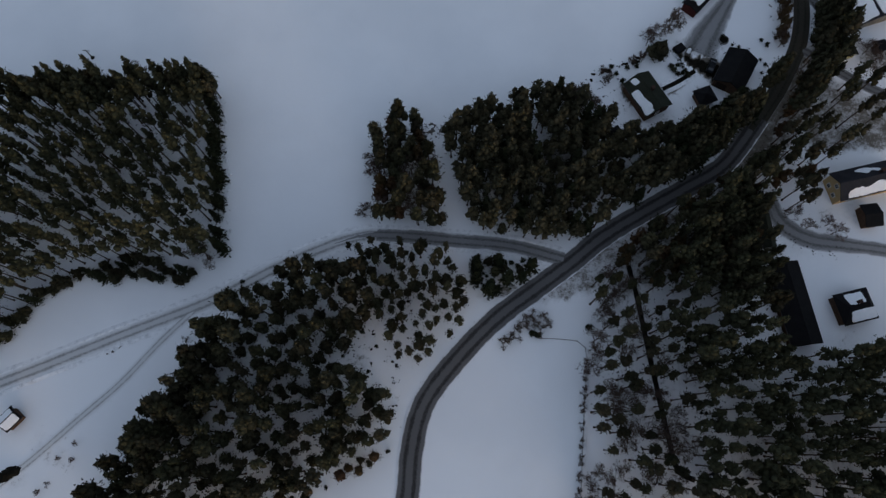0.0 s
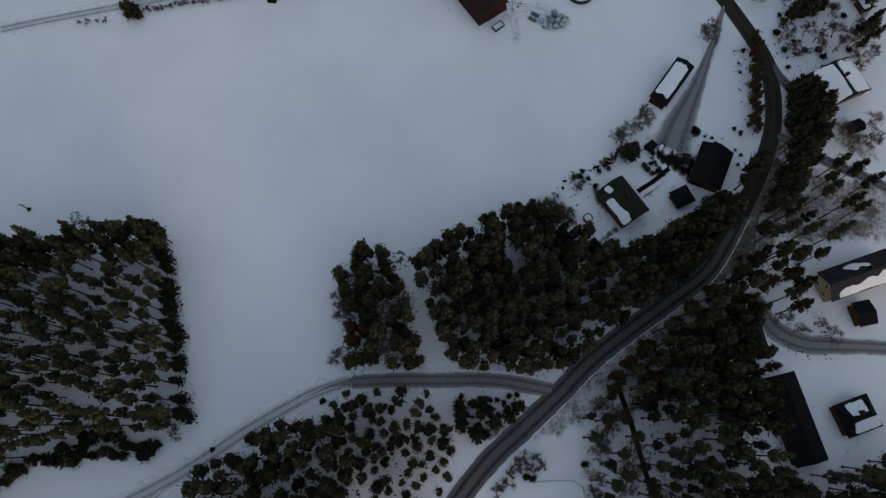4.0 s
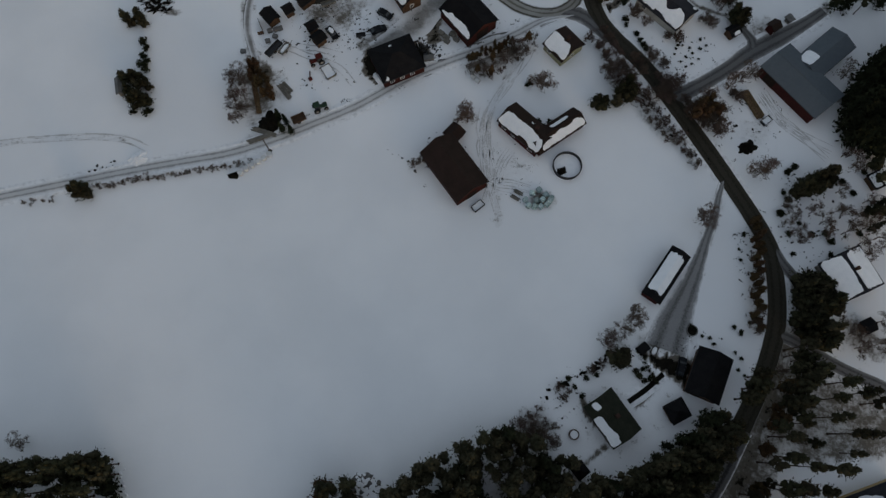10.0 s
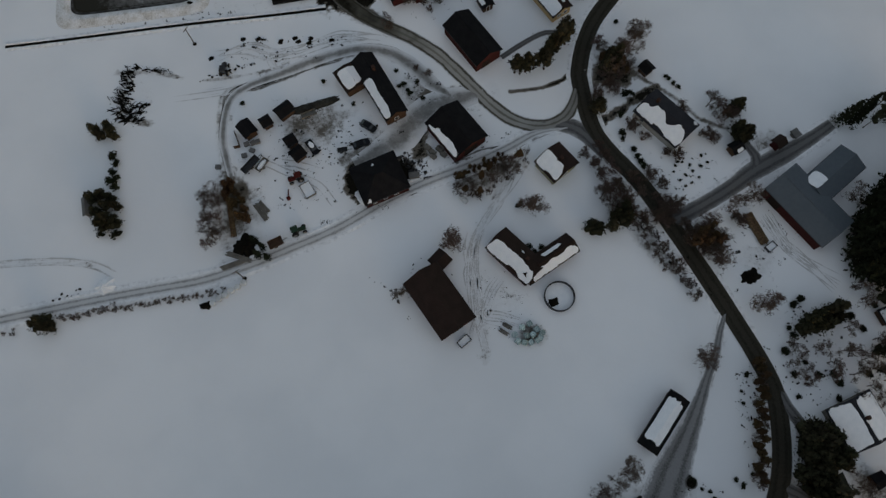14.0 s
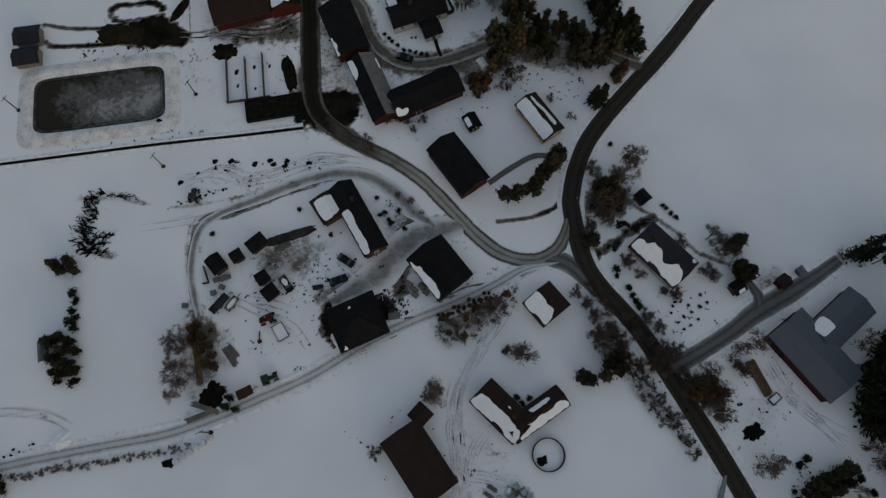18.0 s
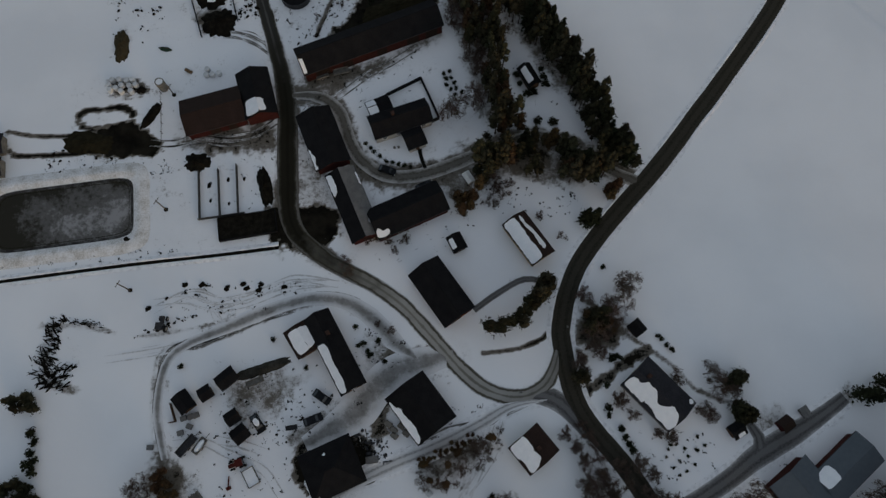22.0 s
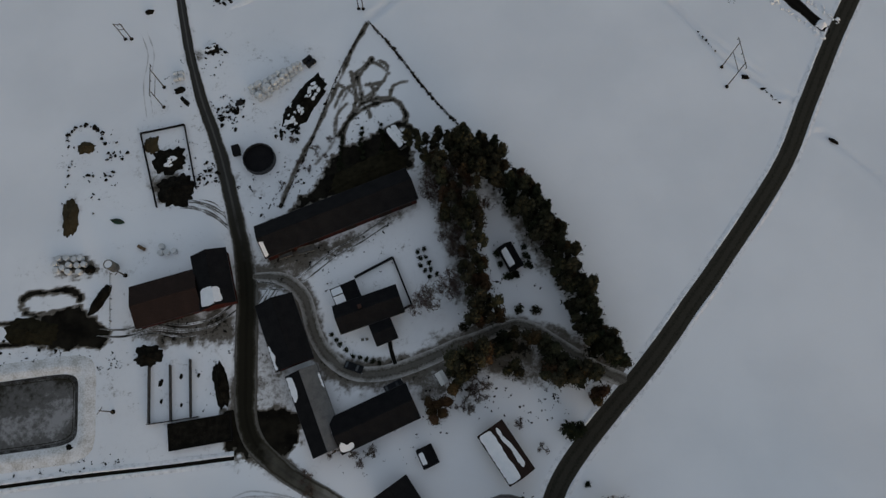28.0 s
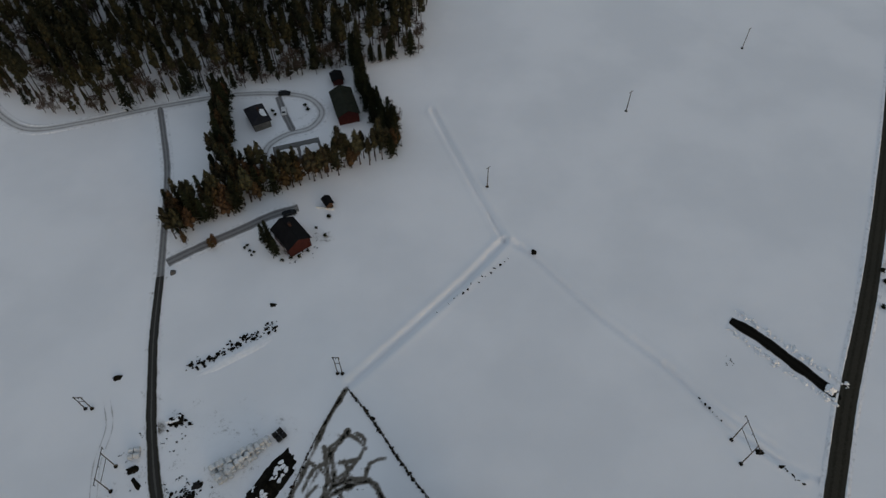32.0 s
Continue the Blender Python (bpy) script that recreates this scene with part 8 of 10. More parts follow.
for x, y in [(16.9, 154.3), (35.9, 162.7), (15.5, 155.4)]:
    plant('bare', x, y, 0.85 + 0.13 * RNG.rand(), 'garden trees')
for x, y in [(32.3, 163.7), (33.1, 164.5), (34.2, 153.7), (35.5, 152.5), (37.0, 153.6)]:
    plant('bush', x, y, 0.8 + 0.3 * RNG.rand(), 'garden bushes')
for x, y in [(48.7, 157.9), (50.0, 157.1), (54.6, 160.2), (56.3, 161.7), (56.7, 159.3), (53.7, 157.8)]:
    plant('broad', x, y, 0.75 + 0.2 * RNG.rand(), 'conifers by the road')
for x, y in [(59.9, 157.4), (61.0, 155.2), (62.1, 153.1), (63.2, 151.0), (64.3, 149.5), (65.4, 147.4), (67.3, 146.7), (68.3, 144.6), (69.5, 143.2), (70.5, 141.1), (58.7, 158.9), (62.5, 156.6), (64.1, 153.0), (66.4, 150.2)]:
    plant('shrub', x, y, 0.5 + 0.35 * RNG.rand(), 'roadside shrubs')
for x, y in [(52.1, 167.1), (53.3, 164.8), (54.3, 161.9), (53.1, 170.0)]:
    plant('bare', x, y, 0.5 + 0.15 * RNG.rand(), 'roadside trees')
for x, y in [(82.2, 125.5), (82.3, 122.8), (82.3, 120.2), (80.9, 117.6), (81.0, 115.1), (81.1, 112.5), (79.7, 110.0), (79.8, 107.5), (79.8, 105.0), (78.5, 102.6), (78.6, 100.2)]:
    plant('bare', x, y, 0.42 + 0.12 * RNG.rand(), 'bare trees in the garden row')
for x, y in [(78.3, 119.8), (78.2, 117.1), (78.8, 103.7), (78.0, 102.7), (79.8, 123.3), (74.2, 101.7), (75.5, 100.5)]:
    plant('bush', x, y, 0.6 + 0.3 * RNG.rand(), 'small bushes in the garden row')
for x, y in [(71.4, 126.3), (70.5, 127.1), (85.7, 138.0), (84.5, 138.7), (87.1, 138.9)]:
    plant('bare', x, y, 0.72 + 0.19 * RNG.rand(), 'bare trees')
for x, y in [(91.0, 128.0), (92.7, 126.7), (89.9, 125.5), (93.5, 124.1), (91.4, 122.9), (93.7, 121.6), (92.3, 121.0), (90.1, 130.0), (96.1, 127.9), (97.6, 129.1)]:
    plant('bare', x, y, 0.4 + 0.15 * RNG.rand(), 'trees between the houses')
for x, y in [(94.8, 134.4), (96.9, 135.7), (99.0, 136.3), (101.1, 136.9), (102.5, 137.5), (95.8, 133.1), (98.5, 133.7), (101.3, 134.9), (93.1, 132.5)]:
    plant('broad', x, y, 0.75 + 0.15 * RNG.rand(), 'olive trees between the houses')
for x, y in [(73.0, 154.9), (75.2, 156.2), (75.6, 154.1), (74.1, 152.7), (72.2, 153.5), (76.8, 153.3)]:
    plant('rusty', x, y, 0.72 + 0.22 * RNG.rand(), 'rusty trees by the road')
for x, y in [(83.6, 162.5), (85.8, 163.8), (88.0, 164.5), (82.0, 161.1), (76.4, 150.6), (77.5, 149.1), (76.0, 152.0)]:
    plant('bare', x, y, 0.65 + 0.26 * RNG.rand(), 'bare trees by the drive')
for x, y in [(103.7, 127.7), (105.9, 125.7), (108.0, 123.7), (110.4, 126.2), (102.9, 117.6), (105.2, 116.3), (107.9, 117.4), (103.5, 132.9)]:
    plant('bare', x, y, 0.52 + 0.15 * RNG.rand(), 'bare trees on the right')
for x, y in [(111.8, 129.1), (113.8, 126.1), (109.2, 123.4), (114.1, 130.4), (119.2, 159.6), (120.6, 156.3), (118.5, 162.9)]:
    plant('spruce', x, y, 0.5 + 0.3 * RNG.rand(), 'conifers on the right edge')
for x, y in [(46.6, 95.8), (47.6, 94.9), (48.6, 96.4)]:
    plant('broad', x, y, 0.85 + 0.1 * RNG.rand(), 'conifers at the field corner')
for x, y in [(19.3, 80.4), (20.8, 78.2), (18.1, 77.4), (22.0, 80.0), (16.5, 79.5)]:
    plant('pine', x, y, 0.75 + 0.2 * RNG.rand(), 'pines at the wood corner')
for i in range(9):
    plant('hedge', 52.2 + 0.4 * i, 97.2 - 0.85 * i, 0.45 + 0.15 * RNG.rand(), 'clipped hedge beside the garden path')
for x, y in [(46.7, 99.6), (48.9, 102.2), (50.9, 103.4), (53.0, 104.7), (45.3, 99.0), (51.8, 105.4)]:
    plant('bare', x, y, 0.65 + 0.2 * RNG.rand(), 'bare trees at the field corner')
for x, y in [(26.9, 84.0), (28.9, 85.1), (30.6, 82.6), (25.0, 82.8), (28.0, 81.5), (32.3, 81.4), (23.1, 81.7), (29.1, 80.3), (33.7, 89.9), (36.1, 89.2), (34.7, 87.4), (41.6, 93.4), (43.6, 94.6)]:
    plant('shrub', x, y, 0.6 + 0.3 * RNG.rand(), 'shrubs at the wood edge')
for x, y in [(35.0, 90.5), (36.3, 91.7), (39.1, 87.8), (37.4, 89.8), (52.9, 93.0), (53.9, 91.1), (42.7, 92.3), (40.1, 91.6)]:
    plant('bush', x, y, 0.8 + 0.3 * RNG.rand(), 'bushes round the house')
for x, y in [(64.6, 102.3), (65.6, 101.6), (66.9, 100.0), (68.5, 99.5), (69.2, 98.2), (73.7, 96.1), (74.8, 94.8), (73.7, 92.3), (74.8, 91.0)]:
    plant('bush', x, y, 0.5 + 0.2 * RNG.rand(), 'low bushes by the garage')
for x, y in [(55.3, 77.0), (58.5, 78.0), (61.5, 77.3), (64.8, 79.0), (68.1, 80.1), (69.7, 78.8), (56.9, 75.1), (63.1, 76.1), (53.1, 74.7)]:
    plant('spruce', x, y, 0.5 + 0.3 * RNG.rand(), 'conifers behind the garage')
for x, y in [(72.0, 174.8), (71.3, 173.9), (70.7, 173.1), (72.5, 173.9), (74.2, 173.1), (76.7, 172.7), (77.3, 175.5), (78.5, 173.6), (70.0, 171.5), (74.7, 171.5), (72.8, 170.5), (76.0, 169.8), (71.4, 169.3), (74.1, 168.5), (72.5, 167.7)]:
    plant('bush', x, y, 0.45 + 0.2 * RNG.rand(), 'garden shrub grid')
for x, y in [(60.9, 177.6), (61.7, 175.7), (62.6, 174.1), (63.1, 173.0), (58.6, 181.8), (58.8, 186.8), (61.4, 193.0), (60.5, 192.5)]:
    plant('bush', x, y, 1.0 + 0.4 * RNG.rand(), 'dark garden bushes')
for x, y in [(60.7, 183.4), (61.4, 182.8), (63.6, 180.0), (66.3, 168.7), (66.9, 167.6), (67.2, 163.0), (68.4, 162.2), (69.5, 162.9), (67.5, 162.0), (63.6, 170.8), (64.0, 169.7)]:
    plant('shrub', x, y, 1.04 + 0.39 * RNG.rand(), 'garden shrubs')
for x, y in [(85.9, 181.2), (87.1, 180.3), (87.8, 179.5), (86.4, 179.0)]:
    plant('broad', x, y, 0.8 + 0.15 * RNG.rand(), 'pines behind the house')
for x, y in [(80.4, 188.6), (81.8, 186.9), (83.0, 185.7), (84.2, 184.6)]:
    plant('bare', x, y, 0.72 + 0.19 * RNG.rand(), 'bare trees behind the house')
for x, y in [(57.0, 202.6), (58.6, 201.2), (60.2, 200.2), (56.2, 200.2), (58.2, 198.4), (61.2, 198.2), (55.4, 202.0)]:
    plant('rusty', x, y, 0.42 + 0.15 * RNG.rand(), 'brown thicket by the hut')
for x, y in [(60.9, 204.6), (62.2, 202.9), (57.3, 198.0), (64.0, 206.2), (59.9, 202.1)]:
    plant('bare', x, y, 0.78 + 0.2 * RNG.rand(), 'bare trees by the hut')
for x, y in [(72.0, 196.5), (73.1, 195.1), (74.1, 194.1), (71.3, 197.1)]:
    plant('bush', x, y, 0.7 + 0.3 * RNG.rand(), 'bushes by the field')
for x, y in [(63.2, 209.5), (64.8, 208.4), (65.9, 209.1)]:
    plant('bare', x, y, 0.72 + 0.13 * RNG.rand(), 'bare trees by the bend')
for x, y in [(60.5, 213.2), (58.7, 180.3), (62.5, 192.2)]:
    plant('bush', x, y, 0.9 + 0.0 * RNG.rand(), 'round bushes')
for x, y in [(46.3, 209.8), (46.8, 207.3), (45.2, 208.1), (47.6, 209.2), (44.0, 206.0), (42.6, 204.6), (36.3, 199.7), (38.3, 200.4), (40.0, 201.3), (41.8, 202.7), (43.6, 204.1), (45.1, 205.9), (34.9, 199.1), (41.0, 200.3), (33.6, 199.5)]:
    plant('young', x, y, 0.85 + 0.25 * RNG.rand(), 'hedge trees by the lane')
for x, y in [(35.5, 162.9), (34.7, 163.4)]:
    plant('bare', x, y, 0.65 + 0.13 * RNG.rand(), 'bare garden tree')
for x, y in [(3.9, 200.5), (4.5, 196.4), (5.7, 196.9), (6.5, 195.1), (7.2, 194.3), (-14.2, 198.1), (-6.8, 191.7), (9.1, 197.3), (-34.3, 192.6), (10.4, 192.7)]:
    plant('bush', x, y, 0.7 + 0.3 * RNG.rand(), 'bushes in the yard')
for x, y in [(17.8, 172.2), (18.9, 172.2), (20.1, 172.2), (21.3, 173.7), (22.4, 173.7), (23.5, 173.7), (24.7, 175.3), (25.8, 175.2), (27.0, 175.2), (28.2, 176.8), (29.3, 176.8), (18.4, 171.3), (19.7, 171.8), (21.0, 172.4), (22.2, 172.9), (23.5, 173.4), (24.8, 174.0), (26.1, 174.5), (27.4, 175.0), (28.6, 175.5)]:
    plant('rusty', x, y, 0.24 + 0.1 * RNG.rand(), 'brown thicket by the farm track')
for x, y in [(29.3, 175.1), (29.8, 173.2), (22.9, 166.5), (21.4, 167.1)]:
    plant('shrub', x, y, 0.6 + 0.2 * RNG.rand(), 'thin shrubs by the farm track')
for x, y in [(1.2, 196.3), (11.7, 199.6), (9.1, 201.0), (14.2, 184.6), (14.8, 181.3)]:
    plant('shrub', x, y, 0.5 + 0.3 * RNG.rand(), 'shrubs by the lane')
for x, y in [(82.0, 126.0), (82.5, 124.5), (83.0, 122.9), (81.3, 121.5), (81.8, 120.0), (82.3, 118.5), (80.6, 117.0), (81.1, 115.5), (81.6, 114.1), (79.9, 112.7), (80.4, 111.2), (80.9, 109.7), (79.2, 108.4), (79.7, 106.9), (80.2, 105.5), (78.5, 104.1), (79.0, 102.7), (79.5, 101.3)]:
    plant('rusty', x, y, 0.42 + 0.1 * RNG.rand(), 'small trees of the roadside row')
for x, y in [(83.9, 91.9), (85.8, 93.8), (82.4, 87.6), (84.7, 89.4), (86.6, 91.2), (80.6, 84.5), (82.6, 85.1), (72.1, 86.1), (74.0, 88.2), (75.6, 90.7)]:
    plant('pine', x, y, 0.75 + 0.2 * RNG.rand(), 'pines leaning to the road')
for x, y in [(29.1, 229.8), (30.3, 228.1), (28.5, 226.9), (30.9, 230.4)]:
    plant('rusty', x, y, 0.6 + 0.15 * RNG.rand(), 'brown trees behind the workshop')
for x, y in [(90.4, 110.7), (92.0, 108.8), (90.2, 106.5), (92.1, 105.3), (90.2, 103.0)]:
    plant('broad', x, y, 1.1 + 0.2 * RNG.rand(), 'dark pines by the bungalow')
for x, y in [(92.9, 138.5), (94.7, 139.7), (98.9, 122.7), (99.8, 120.8), (105.3, 135.4), (107.3, 132.7), (89.1, 128.1), (111.0, 137.9), (106.5, 122.5)]:
    plant('bush', x, y, 0.9 + 0.4 * RNG.rand(), 'dark bushes by the houses')
for x, y in [(57.1, 201.4), (58.5, 199.9), (56.2, 199.3), (59.2, 202.3), (87.1, 187.6), (85.6, 186.5), (53.2, 188.3)]:
    plant('broad', x, y, 0.75 + 0.2 * RNG.rand(), 'conifers by the bend')
for x, y in [(55.5, 206.4), (55.4, 197.9), (56.5, 195.1), (60.0, 197.8), (61.7, 200.6), (52.9, 192.4), (53.7, 190.4), (57.7, 193.7), (49.0, 176.6), (50.7, 174.0), (52.4, 171.4), (74.0, 187.9), (79.0, 181.1), (80.1, 179.8), (71.2, 175.4), (68.7, 176.1)]:
    plant('shrub', x, y, 0.8 + 0.4 * RNG.rand(), 'shrubs by the bend')
for x, y in [(55.9, 168.8), (56.9, 166.3), (58.0, 164.5), (58.9, 162.0), (60.6, 160.1), (64.3, 160.1), (66.3, 161.2), (65.4, 158.8), (67.2, 158.8), (71.2, 156.3), (72.2, 154.5), (73.2, 153.3), (74.2, 151.5), (70.8, 158.1), (73.0, 156.3), (75.1, 153.9), (82.7, 159.6), (83.8, 158.4)]:
    plant('shrub', x, y, 0.8 + 0.4 * RNG.rand(), 'roadside bushes')
for x, y in [(5.5, 245.6), (7.6, 243.2), (9.0, 242.1), (10.6, 240.8), (12.1, 240.3), (13.5, 239.9), (15.0, 239.4), (16.5, 239.1), (6.7, 244.2)]:
    plant('bush', x, y, 0.7 + 0.15 * RNG.rand(), 'clipped bushes by the drive')
for x, y in [(25.1, 264.6), (26.3, 265.1), (25.5, 263.0), (26.8, 263.4), (25.6, 261.4), (27.5, 261.9), (26.7, 260.0), (28.0, 260.3), (27.8, 258.4), (29.3, 259.2)]:
    plant('bush', x, y, 0.75 + 0.15 * RNG.rand(), 'garden bush rows')
for x, y in [(25.7, 252.1), (26.6, 252.7), (32.1, 255.2), (32.8, 256.6)]:
    plant('bare', x, y, 0.95 + 0.15 * RNG.rand(), 'bare courtyard trees')
for x, y in [(53.5, 239.0), (55.6, 237.7), (57.4, 237.1), (56.0, 235.5), (54.2, 235.9), (58.6, 236.2), (45.6, 237.6), (44.3, 236.6), (46.8, 236.3), (60.0, 235.4)]:
    plant('young', x, y, 0.65 + 0.25 * RNG.rand(), 'young pines by the drive')
for x, y in [(43.1, 263.5), (43.8, 261.1), (49.9, 263.0), (49.4, 265.4), (45.8, 258.4), (47.4, 258.9), (50.5, 261.0)]:
    plant('bush', x, y, 1.0 + 0.5 * RNG.rand(), 'bushes round the pavilion')
for x, y in [(63.5, 232.7), (64.7, 231.7), (63.8, 230.0), (65.7, 232.7)]:
    plant('rusty', x, y, 0.45 + 0.15 * RNG.rand(), 'brown bushes at the drive mouth')
for x, y in [(47.7, 250.7), (51.6, 250.4), (35.2, 246.8)]:
    plant('hedge', x, y, 1.0 + 0.2 * RNG.rand(), 'round bushes in the clearing')
for x, y in [(57.9, 223.5), (56.8, 224.5), (59.0, 224.4), (65.6, 242.5), (67.0, 240.6), (68.1, 238.8), (64.1, 243.8)]:
    plant('spruce', x, y, 0.8 + 0.15 * RNG.rand(), 'spruces at the drive mouth')
for x, y in [(28.0, 228.4), (27.4, 230.2), (62.9, 231.5), (63.3, 230.1), (64.5, 232.1)]:
    plant('rusty', x, y, 0.6 + 0.2 * RNG.rand(), 'brown trees by the drive')
for x, y in [(34.2, 229.5), (36.1, 231.9), (37.3, 233.0), (39.8, 233.6), (46.9, 225.8), (51.5, 220.5), (13.0, 218.1), (15.3, 220.4), (36.0, 228.9), (38.5, 231.8)]:
    plant('shrub', x, y, 0.7 + 0.3 * RNG.rand(), 'shrubs by the drive')
for x, y in [(27.8, 280.9), (29.1, 276.6), (30.4, 272.3), (31.7, 268.1), (29.2, 285.3), (27.8, 278.0), (32.9, 264.0)]:
    plant('bare', x, y, 0.5 + 0.2 * RNG.rand(), 'bare trees at the wood edge')
for x, y in [(25.1, 292.1), (27.2, 291.0), (30.0, 291.5), (32.7, 290.9), (23.1, 290.6), (29.2, 289.0), (33.3, 288.2), (36.1, 289.6)]:
    plant('pine', x, y, 0.6 + 0.15 * RNG.rand(), 'pines behind the long barn')
for x, y in [(6.0, 285.6), (10.9, 290.6), (16.0, 295.7), (6.1, 287.0), (11.0, 292.0), (16.1, 297.2), (6.2, 288.4), (11.1, 293.4), (16.3, 289.5), (6.3, 289.8), (11.2, 294.9), (16.4, 290.9), (6.4, 291.2), (11.4, 296.3), (16.6, 292.3), (6.5, 292.6), (11.7, 288.6), (16.7, 293.7), (6.6, 294.0), (11.8, 290.0), (16.8, 295.1), (6.9, 286.4)]:
    plant('bush', x, y, 0.6 + 0.4 * RNG.rand(), 'scrub behind the long barn')
for x, y in [(2.5, 288.7), (0.3, 290.2), (-5.3, 293.3), (-3.6, 287.3), (-1.5, 285.7), (-7.4, 281.4), (3.7, 293.2)]:
    plant('shrub', x, y, 0.5 + 0.3 * RNG.rand(), 'scrub in the paddock')
for x, y in [(24.9, 80.8), (26.9, 81.3), (28.7, 80.6), (30.6, 79.6), (27.3, 79.3), (25.4, 79.4), (29.2, 78.6)]:
    plant('bare', x, y, 0.8 + 0.2 * RNG.rand(), 'bare trees by the garden')
for x, y in [(12.9, 21.9), (14.7, 23.9), (16.6, 24.6), (18.5, 26.0), (20.3, 27.4), (11.7, 20.6), (19.8, 24.2), (21.6, 25.6), (14.2, 22.0), (15.9, 25.9), (17.8, 27.3)]:
    plant('shrub', x, y, 0.6 + 0.3 * RNG.rand(), 'shrubs by the road bend')
for x, y in [(18.3, 23.2), (30.8, 25.3), (19.2, 22.9)]:
    plant('bush', x, y, 1.0 + 0.3 * RNG.rand(), 'dark bushes by the small field')
for x, y in [(29.9, 18.0), (29.8, 15.6), (29.7, 14.3), (29.6, 12.0), (29.5, 10.7), (29.4, 8.4), (29.3, 7.1), (29.2, 4.8), (29.1, 3.6), (29.0, 1.4), (28.9, 0.1), (28.8, -2.1), (28.7, -3.3), (28.6, -5.5), (28.5, -6.7), (28.4, -8.8), (28.3, -10.1)]:
    plant('shrub', x, y, 0.4 + 0.2 * RNG.rand(), 'shrubs on the field border')
for x, y in [(-80.8, -9.3), (-77.9, -6.1), (-58.4, 17.4), (-82.0, -14.6), (-83.4, -16.2), (-56.1, 18.8), (-77.7, -9.5)]:
    plant('shrub', x, y, 0.4 + 0.1 * RNG.rand(), 'shrubs in the west field')
for x, y in [(-66.9, -9.4), (-65.6, -7.2), (-64.4, -5.1), (-63.1, -2.9), (-61.8, -0.8), (-60.5, 1.4), (-59.2, 3.7), (-57.9, 5.9), (-56.5, 8.2), (-55.2, 10.4), (-53.8, 12.7), (-22.4, 48.9), (-21.3, 50.4), (-21.5, 60.4), (-22.5, 63.3)]:
    plant('shrub', x, y, 0.7 + 0.3 * RNG.rand(), 'shrubs along the wood edge')
for x, y in [(-59.4, 38.3), (-58.3, 39.7), (-59.8, 36.9), (-55.5, 34.5), (-57.2, 37.1), (-81.3, 82.8), (-79.7, 82.1)]:
    plant('bare', x, y, 0.5 + 0.2 * RNG.rand(), 'bare trees at the forest corner')
for x, y in [(-47.8, 31.0), (-39.3, 19.0), (-31.2, 7.6), (-23.4, -3.3), (-19.5, 21.4), (-43.7, 7.9), (-35.7, -3.1), (-32.3, 21.7), (-24.3, 10.2), (-16.7, -0.8), (-45.2, 22.1), (-36.9, 10.5), (-29.0, -0.6), (-25.2, 24.4), (-17.4, 12.8), (-41.3, -0.3), (-38.2, 24.8), (-30.0, 13.1), (-22.2, 2.0), (-18.1, 27.2), (-42.6, 13.4), (-34.5, 2.3), (-31.1, 27.6), (-23.1, 15.8), (-15.4, 4.5), (-44.1, 27.9), (-35.7, 16.1), (-27.8, 4.8), (-24.0, 30.4), (-16.1, 18.4)]:
    plant('bush', x, y, 0.6 + 0.3 * RNG.rand(), 'undergrowth in the young wood')
for x, y in [(77.3, 55.1), (80.9, 51.9), (86.6, 50.8), (85.5, 52.8)]:
    plant('bare', x, y, 0.6 + 0.1 * RNG.rand(), 'garden trees by the ochre house')
for x, y in [(-14.7, 372.9), (-12.7, 370.8), (-10.8, 368.3), (-14.2, 375.0), (-11.3, 369.7)]:
    plant('spruce', x, y, 0.6 + 0.15 * RNG.rand(), 'spruces beside the red house')
for x, y in [(2.8, 382.1), (2.2, 375.0), (-6.6, 367.0), (-4.3, 367.5), (-2.1, 369.5), (-8.9, 366.2), (-0.6, 377.8)]:
    plant('bush', x, y, 0.7 + 0.3 * RNG.rand(), 'bushes round the red house')
for x, y in [(-20.4, 370.9), (-18.7, 369.9), (-17.9, 368.4), (-19.7, 371.8), (-17.4, 369.4)]:
    plant('bush', x, y, 0.5 + 0.2 * RNG.rand(), 'young bushes in the field')
for x, y in [(-10.3, 433.1), (-9.1, 431.0), (-20.0, 428.4), (-21.1, 430.4)]:
    plant('bush', x, y, 0.8 + 0.2 * RNG.rand(), 'bushes in the drive loop')
for x, y in [(-29.8, 371.2), (-28.7, 372.0), (-37.5, 373.0), (4.0, 402.1), (7.5, 402.5), (0.7, 399.7)]:
    plant('rusty', x, y, 0.5 + 0.15 * RNG.rand(), 'brown shrubs by the lane')
for x, y in [(19.5, 427.3), (20.8, 424.4), (21.2, 421.5)]:
    plant('bare', x, y, 0.6 + 0.2 * RNG.rand(), 'bare trees at the shelter belt')
for x, y in [(156.7, 359.0), (155.9, 355.2), (159.4, 360.9), (155.8, 351.6), (152.1, 347.2), (153.4, 344.5)]:
    plant('bush', x, y, 0.9 + 0.4 * RNG.rand(), 'bushes on the right of the road')

# ---- farm things ----
round_tank('round_pen', 40.3, 141.8, 3.5, 1.0, DARK_METAL, SNOW, 'round dark-railed pen with snow and a feed heap inside', 'pen', level=0.06)
heap('feed_heap', 38.9, 140.6, 1.3, 1.0, 0.8, 20, SOIL, 'dark feed heap inside the round pen', seed=2)
bale_pile(32.6, 133.4, 3.4, 2.3, 20, 15, TEAL_WRAP, 'pale green plastic-wrapped bale in an untidy heap', 'wrapped bale heap', seed=3)
plank_pile(28.2, 135.4, 2.2, 0.9, -35, GREY_WOOD, 'short stack of grey boards with snow', 4, 2)
